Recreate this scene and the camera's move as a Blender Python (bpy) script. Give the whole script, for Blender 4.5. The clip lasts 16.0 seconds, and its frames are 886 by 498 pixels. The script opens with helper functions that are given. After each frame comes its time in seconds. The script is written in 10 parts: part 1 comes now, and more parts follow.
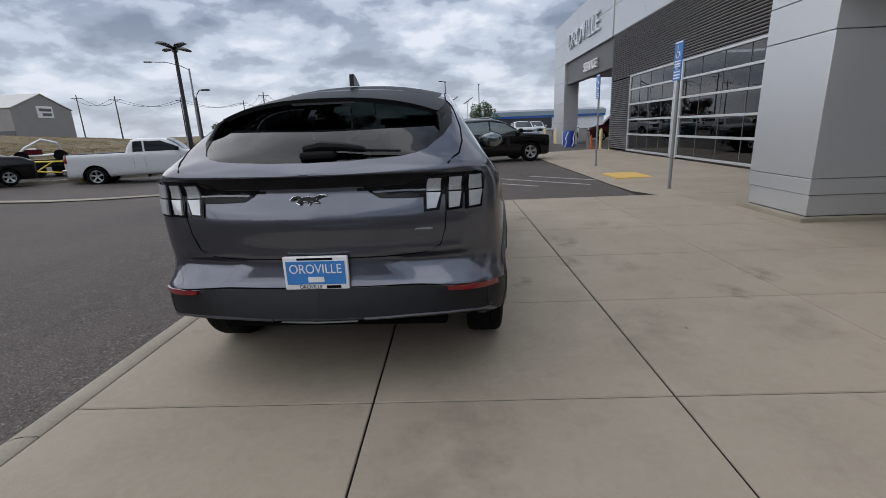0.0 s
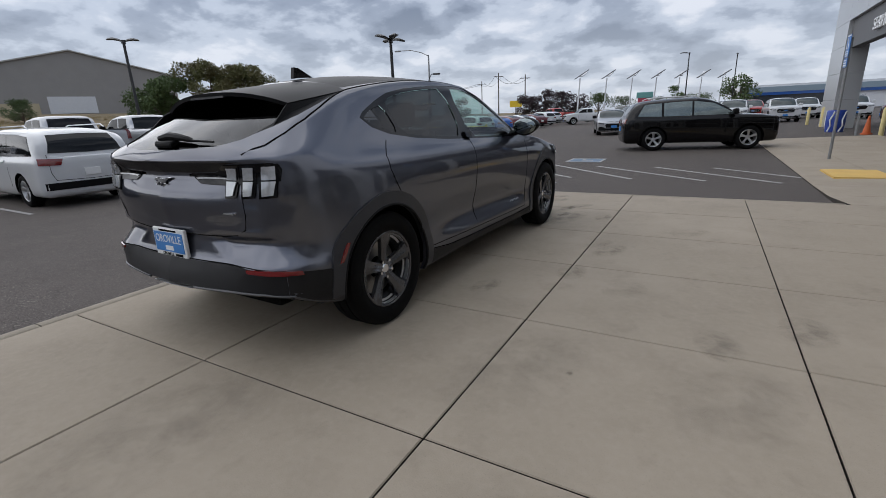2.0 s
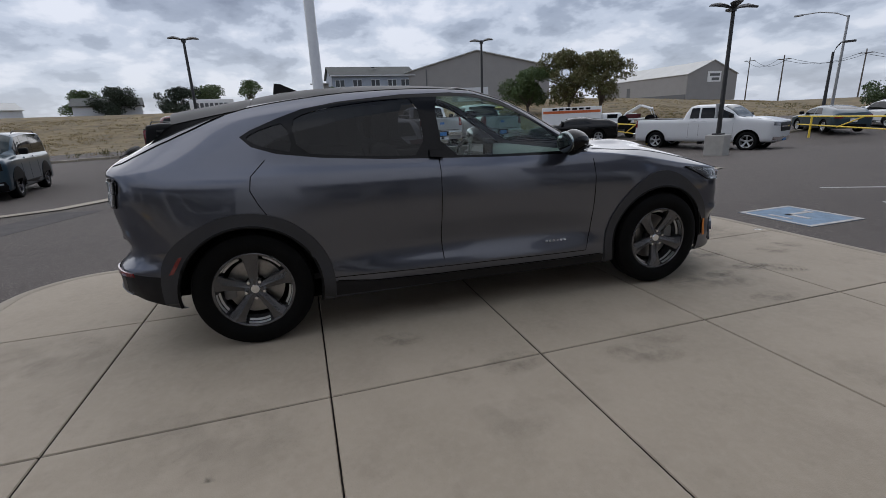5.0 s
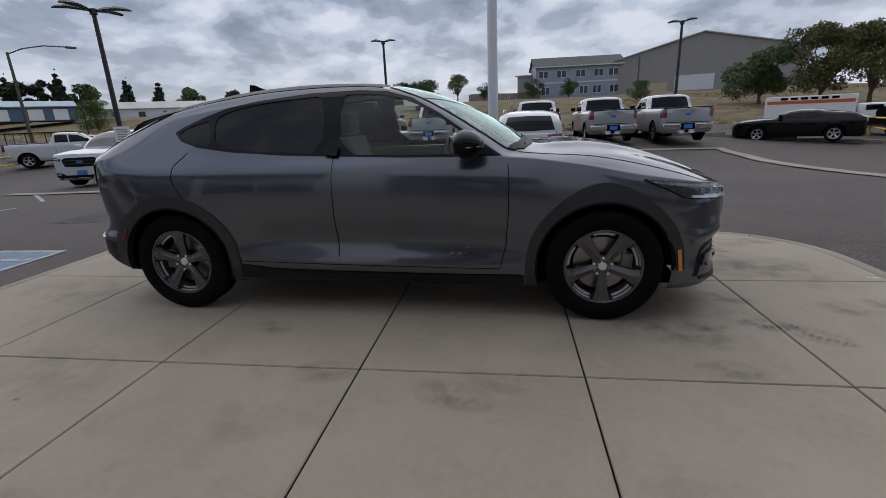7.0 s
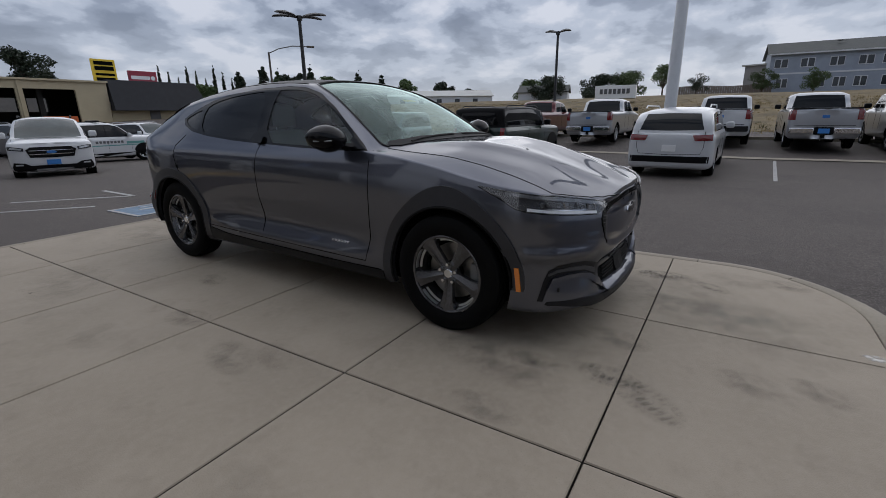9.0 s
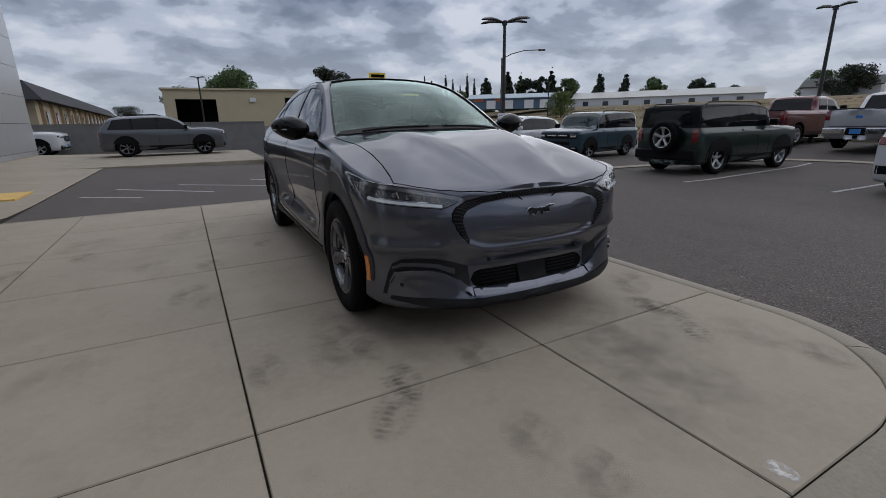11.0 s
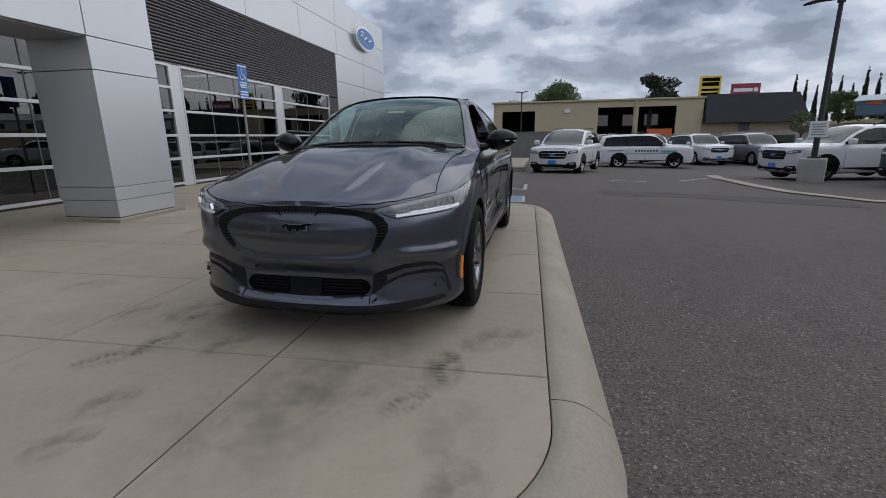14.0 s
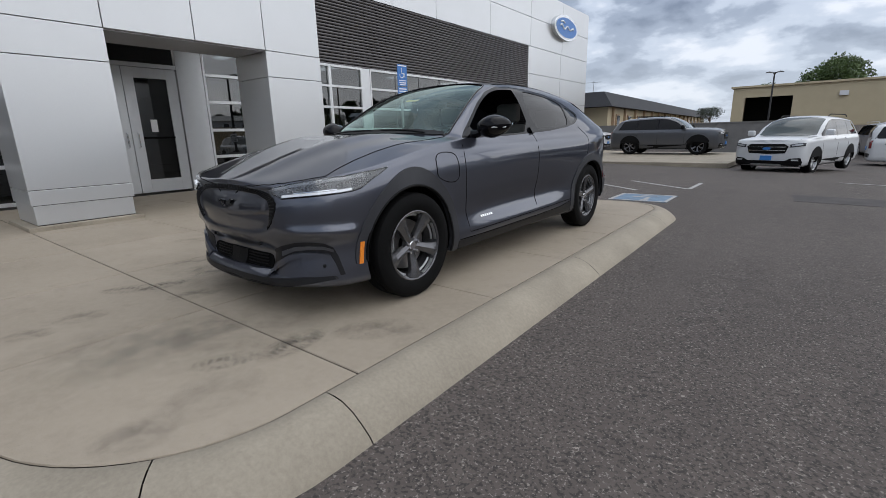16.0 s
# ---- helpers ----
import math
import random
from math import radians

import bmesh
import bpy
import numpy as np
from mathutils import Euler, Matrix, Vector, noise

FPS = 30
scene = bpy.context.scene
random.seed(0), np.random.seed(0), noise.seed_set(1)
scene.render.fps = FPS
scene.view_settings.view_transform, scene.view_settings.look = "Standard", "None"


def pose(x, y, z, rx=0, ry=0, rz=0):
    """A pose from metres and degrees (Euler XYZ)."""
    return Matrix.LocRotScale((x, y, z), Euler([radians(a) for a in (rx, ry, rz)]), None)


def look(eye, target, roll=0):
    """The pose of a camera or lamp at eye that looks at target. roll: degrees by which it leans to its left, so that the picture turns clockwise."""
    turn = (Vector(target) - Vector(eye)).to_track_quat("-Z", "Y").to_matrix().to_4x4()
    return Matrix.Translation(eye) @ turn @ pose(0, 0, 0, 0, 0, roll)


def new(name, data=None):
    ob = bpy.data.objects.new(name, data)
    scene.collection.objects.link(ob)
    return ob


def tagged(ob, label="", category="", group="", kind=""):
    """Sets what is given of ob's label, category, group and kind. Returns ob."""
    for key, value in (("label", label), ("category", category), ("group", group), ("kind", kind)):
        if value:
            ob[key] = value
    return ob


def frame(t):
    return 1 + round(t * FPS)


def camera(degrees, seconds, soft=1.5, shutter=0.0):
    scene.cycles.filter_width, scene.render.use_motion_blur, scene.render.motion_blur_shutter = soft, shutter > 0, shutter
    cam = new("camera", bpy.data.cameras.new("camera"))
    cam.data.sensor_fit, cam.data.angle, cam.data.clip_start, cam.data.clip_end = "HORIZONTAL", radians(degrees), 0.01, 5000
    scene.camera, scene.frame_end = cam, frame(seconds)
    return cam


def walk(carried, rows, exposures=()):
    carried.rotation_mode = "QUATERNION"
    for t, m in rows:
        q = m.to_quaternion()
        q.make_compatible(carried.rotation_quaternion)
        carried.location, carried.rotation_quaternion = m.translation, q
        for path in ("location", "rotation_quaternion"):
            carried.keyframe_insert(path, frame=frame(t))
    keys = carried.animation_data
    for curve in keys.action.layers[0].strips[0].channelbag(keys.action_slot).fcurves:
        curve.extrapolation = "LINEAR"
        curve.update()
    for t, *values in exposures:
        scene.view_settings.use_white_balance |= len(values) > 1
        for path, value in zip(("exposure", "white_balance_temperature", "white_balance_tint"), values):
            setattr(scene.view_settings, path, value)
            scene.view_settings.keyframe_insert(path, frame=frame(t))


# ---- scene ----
cam = camera(88.6, 16.0, soft=0.6)
PATH = [
    (0, (0.721, -4.319, 1.285), (0.607, -2.39, 0.771), -2.3),
    (0.5, (1.206, -4.219, 1.282), (0.861, -2.313, 0.785), -2.0),
    (1, (1.741, -4.138, 1.258), (1.165, -2.293, 0.743), -1.3),
    (1.5, (2.216, -3.956, 1.236), (1.409, -2.209, 0.691), -1.8),
    (2, (2.621, -3.633, 1.268), (1.615, -1.997, 0.71), -2.4),
    (2.5, (2.998, -3.301, 1.302), (1.756, -1.844, 0.724), -2.4),
    (3, (3.233, -2.918, 1.319), (1.821, -1.633, 0.722), -2.2),
    (3.5, (3.44, -2.48, 1.331), (1.877, -1.383, 0.736), -2.1),
    (4, (3.621, -2.016, 1.352), (1.934, -1.111, 0.772), -2.0),
    (6.5, (3.819, 0.473, 1.338), (1.9, 0.343, 0.79), -2.9),
    (7, (3.732, 0.977, 1.309), (1.84, 0.641, 0.754), -2.5),
    (7.5, (3.637, 1.489, 1.297), (1.796, 0.953, 0.731), -2.6),
    (8, (3.479, 1.989, 1.303), (1.701, 1.277, 0.728), -2.4),
    (10.5, (2.038, 3.99, 1.194), (0.93, 2.417, 0.648), 0.0),
    (11, (1.587, 4.253, 1.172), (0.707, 2.54, 0.633), -1.1),
    (11.5, (1.118, 4.515, 1.182), (0.496, 2.685, 0.667), -1.6),
    (12, (0.638, 4.684, 1.19), (0.228, 2.793, 0.682), -1.1),
    (12.5, (0.133, 4.738, 1.199), (-0.107, 2.82, 0.687), -0.6),
    (13, (-0.365, 4.766, 1.202), (-0.365, 2.832, 0.695), -0.7),
    (13.5, (-0.847, 4.667, 1.183), (-0.65, 2.74, 0.686), -0.6),
    (14, (-1.324, 4.581, 1.177), (-0.912, 2.683, 0.698), -0.9),
    (14.5, (-1.771, 4.463, 1.189), (-1.101, 2.643, 0.701), -1.9),
    (15, (-2.201, 4.25, 1.176), (-1.333, 2.51, 0.707), -1.8),
    (15.5, (-2.615, 4.021, 1.139), (-1.555, 2.392, 0.668), -1.4),
    (16, (-2.963, 3.714, 1.093), (-1.732, 2.215, 0.606), -1.4),
]
walk(cam, [(t, look(eye, target, roll)) for t, eye, target, roll in PATH],
     exposures=((0, 0.12, 6330, 11), (2, 0.08, 6330, 11), (4, 0.05, 6300, 11.5), (7, -0.16, 6230, 13), (10.5, -0.28, 6220, 12), (12.5, -0.24, 6200, 12), (14.5, -0.08, 6220, 11), (15.5, 0.0, 6280, 10), (16, 0.28, 6320, 10)))

# ---- world and light ----
world = bpy.data.worlds.new("overcast_sky")
scene.world = world
world.use_nodes = True
wn, wl = world.node_tree.nodes, world.node_tree.links
wn.clear()


def wnode(kind, **values):
    n = wn.new(kind)
    for k, v in values.items():
        n.inputs[k].default_value = v
    return n


def wmath(op, a, b=None):
    n = wn.new("ShaderNodeMath")
    n.operation = op
    for k, v in ((0, a), (1, b)):
        if v is None:
            continue
        if isinstance(v, (int, float)):
            n.inputs[k].default_value = v
        else:
            wl.new(v, n.inputs[k])
    return n.outputs[0]


SUN_AZ, SUN_EL = 100.0, 42.0   # degrees: anticlockwise from +y, above the horizon
w_out = wn.new("ShaderNodeOutputWorld")
w_bg = wnode("ShaderNodeBackground", Strength=1.0)
w_sky = wn.new("ShaderNodeTexSky")
w_sky.sky_type = "NISHITA"
w_sky.sun_disc = False
w_sky.sun_elevation = radians(SUN_EL)
w_sky.sun_rotation = radians(-SUN_AZ)
w_sky_dim = wn.new("ShaderNodeMixRGB")
w_sky_dim.blend_type = "MULTIPLY"
w_sky_dim.inputs[0].default_value = 1.0
w_sky_dim.inputs[2].default_value = (0.10, 0.10, 0.10, 1)
wl.new(w_sky.outputs[0], w_sky_dim.inputs[1])
w_tc = wn.new("ShaderNodeTexCoord")
w_sep = wn.new("ShaderNodeSeparateXYZ")
wl.new(w_tc.outputs["Generated"], w_sep.inputs[0])
w_zz = wmath("ADD", wmath("MAXIMUM", w_sep.outputs[2], 0.0), 0.32)
w_comb = wn.new("ShaderNodeCombineXYZ")
wl.new(wmath("DIVIDE", w_sep.outputs[0], w_zz), w_comb.inputs[0])
wl.new(wmath("DIVIDE", w_sep.outputs[1], w_zz), w_comb.inputs[1])
# large cloud banks and their ragged edges, in two sizes
w_n1 = wnode("ShaderNodeTexNoise", Scale=3.4, Detail=8.0, Roughness=0.52, Distortion=0.12)
w_n2 = wnode("ShaderNodeTexNoise", Scale=1.0, Detail=4.0, Roughness=0.5)
wl.new(w_comb.outputs[0], w_n1.inputs["Vector"])
wl.new(w_comb.outputs[0], w_n2.inputs["Vector"])
w_sum = wmath("ADD", wmath("MULTIPLY", w_n1.outputs[0], 0.68), wmath("MULTIPLY", w_n2.outputs[0], 0.42))
w_ramp = wn.new("ShaderNodeValToRGB")
w_ramp.color_ramp.interpolation = "EASE"
el = w_ramp.color_ramp.elements
el[0].position, el[0].color = 0.42, (0.222, 0.264, 0.350, 1)
el[1].position, el[1].color = 0.645, (0.90, 0.93, 1.00, 1)
e = el.new(0.50)
e.color = (0.360, 0.415, 0.518, 1)
e = el.new(0.56)
e.color = (0.60, 0.665, 0.775, 1)
wl.new(w_sum, w_ramp.inputs[0])
# a paler band low over the horizon, where the cloud deck thins
w_low = wn.new("ShaderNodeMapRange")
w_low.inputs[1].default_value, w_low.inputs[2].default_value = 0.0, 0.22
w_low.inputs[3].default_value, w_low.inputs[4].default_value = 0.55, 0.0
wl.new(w_sep.outputs[2], w_low.inputs[0])
w_mixlow = wn.new("ShaderNodeMixRGB")
w_mixlow.inputs[2].default_value = (0.76, 0.81, 0.88, 1)
wl.new(w_low.outputs[0], w_mixlow.inputs[0])
wl.new(w_ramp.outputs[0], w_mixlow.inputs[1])
w_mix = wn.new("ShaderNodeMixRGB")
w_mix.inputs[0].default_value = 0.90
wl.new(w_sky_dim.outputs[0], w_mix.inputs[1])
wl.new(w_mixlow.outputs[0], w_mix.inputs[2])
# an overcast sky is brightest overhead
w_up = wn.new("ShaderNodeMapRange")
w_up.inputs[1].default_value, w_up.inputs[2].default_value = 0.05, 0.9
w_up.inputs[3].default_value, w_up.inputs[4].default_value = 0.86, 1.02
wl.new(w_sep.outputs[2], w_up.inputs[0])
wl.new(w_mix.outputs[0], w_bg.inputs[0])
wl.new(w_up.outputs[0], w_bg.inputs[1])
wl.new(w_bg.outputs[0], w_out.inputs[0])

sun_data = bpy.data.lights.new("sun", "SUN")
sun_data.energy, sun_data.angle, sun_data.color = 1.85, radians(125), (1.0, 0.96, 0.9)
sun = new("sun", sun_data)
_az, _el = radians(SUN_AZ), radians(SUN_EL)
sun.matrix_world = look((-40 * math.sin(_az) * math.cos(_el), 40 * math.cos(_az) * math.cos(_el), 40 * math.sin(_el)), (0, 0, 0))

# ---- materials ----
def material(name, color, rough=0.6, metal=0.0, vary=0.12, scale=6.0, fine=60.0, bump=0.0, bump_scale=120.0, coat=0.0, second=None, spec=0.5, obj_random=0.0, detail=6.0, coat_ior=1.5, edge=1.0):
    """A surface with colour variation at two scales, and a fine relief."""
    m = bpy.data.materials.new(name)
    m.use_nodes = True
    nt, p = m.node_tree, m.node_tree.nodes["Principled BSDF"]
    p.inputs["Roughness"].default_value, p.inputs["Metallic"].default_value = rough, metal
    p.inputs["Specular IOR Level"].default_value = spec
    p.inputs["Specular Tint"].default_value = (edge, edge, edge, 1)
    if coat:
        p.inputs["Coat Weight"].default_value, p.inputs["Coat Roughness"].default_value = coat, 0.03
        p.inputs["Coat IOR"].default_value = coat_ior
    tc = nt.nodes.new("ShaderNodeTexCoord")

    def tex(sc, det):
        n = nt.nodes.new("ShaderNodeTexNoise")
        n.inputs["Scale"].default_value, n.inputs["Detail"].default_value, n.inputs["Roughness"].default_value = sc, det, 0.6
        nt.links.new(tc.outputs["Object"], n.inputs["Vector"])
        return n.outputs[0]
    a, b = tex(scale, detail), tex(fine, 3.0)
    add = nt.nodes.new("ShaderNodeMath")
    add.operation = "MULTIPLY_ADD"
    add.inputs[1].default_value = 0.65
    nt.links.new(a, add.inputs[0])
    half = nt.nodes.new("ShaderNodeMath")
    half.operation = "MULTIPLY"
    half.inputs[1].default_value = 0.35
    nt.links.new(b, half.inputs[0])
    nt.links.new(half.outputs[0], add.inputs[2])
    src = add.outputs[0]
    if obj_random:
        oi = nt.nodes.new("ShaderNodeObjectInfo")
        r = nt.nodes.new("ShaderNodeMath")
        r.operation = "MULTIPLY_ADD"
        r.inputs[1].default_value, r.inputs[2].default_value = obj_random, -obj_random / 2
        nt.links.new(oi.outputs["Random"], r.inputs[0])
        plus = nt.nodes.new("ShaderNodeMath")
        nt.links.new(r.outputs[0], plus.inputs[0])
        nt.links.new(src, plus.inputs[1])
        src = plus.outputs[0]
    ramp = nt.nodes.new("ShaderNodeValToRGB")
    second = second or [min(1, c * (1 + vary)) for c in color]
    ramp.color_ramp.elements[0].position, ramp.color_ramp.elements[1].position = 0.32, 0.68
    ramp.color_ramp.elements[0].color = (*[c * (1 - vary) for c in color], 1)
    ramp.color_ramp.elements[1].color = (*second, 1)
    nt.links.new(src, ramp.inputs[0])
    nt.links.new(ramp.outputs[0], p.inputs["Base Color"])
    if bump:
        bt = tex(bump_scale, 4.0)
        bn = nt.nodes.new("ShaderNodeBump")
        bn.inputs["Strength"].default_value, bn.inputs["Distance"].default_value = bump, 0.01
        nt.links.new(bt, bn.inputs["Height"])
        nt.links.new(bn.outputs[0], p.inputs["Normal"])
    return m


def glass(name, tint, rough=0.0, gloss=(1, 1, 1), ior=1.55):
    """Thin window glass: what lies behind it shows through, tinted, under a Fresnel gloss."""
    m = bpy.data.materials.new(name)
    m.use_nodes = True
    nt = m.node_tree
    nt.nodes.clear()
    out = nt.nodes.new("ShaderNodeOutputMaterial")
    mix = nt.nodes.new("ShaderNodeMixShader")
    # Schlick gloss, alike from both sides of the thin pane
    f0 = ((ior - 1) / (ior + 1)) ** 2
    lw = nt.nodes.new("ShaderNodeLayerWeight")
    lw.inputs["Blend"].default_value = 0.5
    pw = nt.nodes.new("ShaderNodeMath")
    pw.operation = "POWER"
    pw.inputs[1].default_value = 5.0
    nt.links.new(lw.outputs["Facing"], pw.inputs[0])
    fr = nt.nodes.new("ShaderNodeMath")
    fr.operation = "MULTIPLY_ADD"
    fr.inputs[1].default_value, fr.inputs[2].default_value = 1 - f0, f0
    nt.links.new(pw.outputs[0], fr.inputs[0])
    tr, gl = nt.nodes.new("ShaderNodeBsdfTransparent"), nt.nodes.new("ShaderNodeBsdfGlossy")
    tr.inputs[0].default_value = (*tint, 1)
    gl.inputs[0].default_value = (*gloss, 1)
    gl.inputs["Roughness"].default_value = rough
    nt.links.new(fr.outputs[0], mix.inputs[0])
    nt.links.new(tr.outputs[0], mix.inputs[1])
    nt.links.new(gl.outputs[0], mix.inputs[2])
    nt.links.new(mix.outputs[0], out.inputs[0])
    return m


def lamp_mat(name, color, strength):
    m = bpy.data.materials.new(name)
    m.use_nodes = True
    p = m.node_tree.nodes["Principled BSDF"]
    p.inputs["Base Color"].default_value = (*color, 1)
    p.inputs["Emission Color"].default_value = (*color, 1)
    p.inputs["Emission Strength"].default_value = strength
    return m


def layered(name, rough, layers, base, bump=0.2, bump_scale=90.0, obj_random=0.0):
    """A ground surface built up from a base colour and layers of (scale, detail, low, high, colour, amount, stretch)."""
    m = bpy.data.materials.new(name)
    m.use_nodes = True
    nt, p = m.node_tree, m.node_tree.nodes["Principled BSDF"]
    p.inputs["Roughness"].default_value = rough
    p.inputs["Specular IOR Level"].default_value = 0.3
    tc = nt.nodes.new("ShaderNodeTexCoord")
    last = None
    for k, (sc, det, lo, hi, col, amount, stretch) in enumerate(layers):
        mp = nt.nodes.new("ShaderNodeMapping")
        mp.inputs["Scale"].default_value = stretch
        mp.inputs["Location"].default_value = (3.7 * k, 1.9 * k, 0.6 * k)
        nt.links.new(tc.outputs["Object"], mp.inputs["Vector"])
        n = nt.nodes.new("ShaderNodeTexNoise")
        n.inputs["Scale"].default_value, n.inputs["Detail"].default_value, n.inputs["Roughness"].default_value = sc, det, 0.6
        nt.links.new(mp.outputs[0], n.inputs["Vector"])
        r = nt.nodes.new("ShaderNodeMapRange")
        r.inputs[1].default_value, r.inputs[2].default_value, r.inputs[4].default_value = lo, hi, amount
        nt.links.new(n.outputs[0], r.inputs[0])
        mix = nt.nodes.new("ShaderNodeMixRGB")
        nt.links.new(r.outputs[0], mix.inputs[0])
        mix.inputs[1].default_value = (*base, 1)
        if last is not None:
            nt.links.new(last, mix.inputs[1])
        mix.inputs[2].default_value = (*col, 1)
        last = mix.outputs[0]
    if obj_random:
        oi = nt.nodes.new("ShaderNodeObjectInfo")
        v = nt.nodes.new("ShaderNodeMapRange")
        v.inputs[3].default_value, v.inputs[4].default_value = 1 - obj_random, 1 + obj_random
        nt.links.new(oi.outputs["Random"], v.inputs[0])
        hs = nt.nodes.new("ShaderNodeHueSaturation")
        nt.links.new(v.outputs[0], hs.inputs["Value"])
        nt.links.new(last, hs.inputs["Color"])
        last = hs.outputs[0]
    nt.links.new(last, p.inputs["Base Color"])
    bt = nt.nodes.new("ShaderNodeTexNoise")
    bt.inputs["Scale"].default_value, bt.inputs["Detail"].default_value = bump_scale, 4.0
    nt.links.new(tc.outputs["Object"], bt.inputs["Vector"])
    bn = nt.nodes.new("ShaderNodeBump")
    bn.inputs["Strength"].default_value, bn.inputs["Distance"].default_value = bump, 0.01
    nt.links.new(bt.outputs[0], bn.inputs["Height"])
    nt.links.new(bn.outputs[0], p.inputs["Normal"])
    return m


ONE = (1, 1, 1)


def concrete_mat():
    return layered("pad_concrete", 0.72, [
        (0.8, 6, 0.35, 0.68, (0.344, 0.294, 0.230), 0.9, ONE),
        (2.3, 8, 0.50, 0.72, (0.224, 0.188, 0.146), 0.40, ONE),
        (5.5, 9, 0.56, 0.74, (0.189, 0.157, 0.122), 0.35, ONE),
        (26.0, 6, 0.42, 0.70, (0.358, 0.309, 0.247), 0.35, ONE),
        (150.0, 2, 0.60, 0.72, (0.149, 0.128, 0.104), 0.35, ONE)], (0.283, 0.241, 0.185), 0.15, 160, 0.018)


def asphalt_mat():
    return layered("asphalt", 0.82, [
        (0.10, 5, 0.38, 0.65, (0.1041, 0.0873, 0.0775), 0.9, (1, 0.5, 1)),
        (0.55, 6, 0.46, 0.68, (0.0556, 0.0459, 0.0415), 0.6, (1, 0.6, 1)),
        (7.0, 5, 0.48, 0.70, (0.1183, 0.0999, 0.0872), 0.5, ONE),
        (55.0, 3, 0.50, 0.60, (0.0224, 0.0208, 0.0188), 0.7, ONE),
        (75.0, 2, 0.60, 0.66, (0.2550, 0.2277, 0.2021), 0.75, ONE),
        (30.0, 2, 0.71, 0.745, (0.3264, 0.2920, 0.2538), 0.7, ONE)], (0.0781, 0.0654, 0.0588), 0.6, 60)


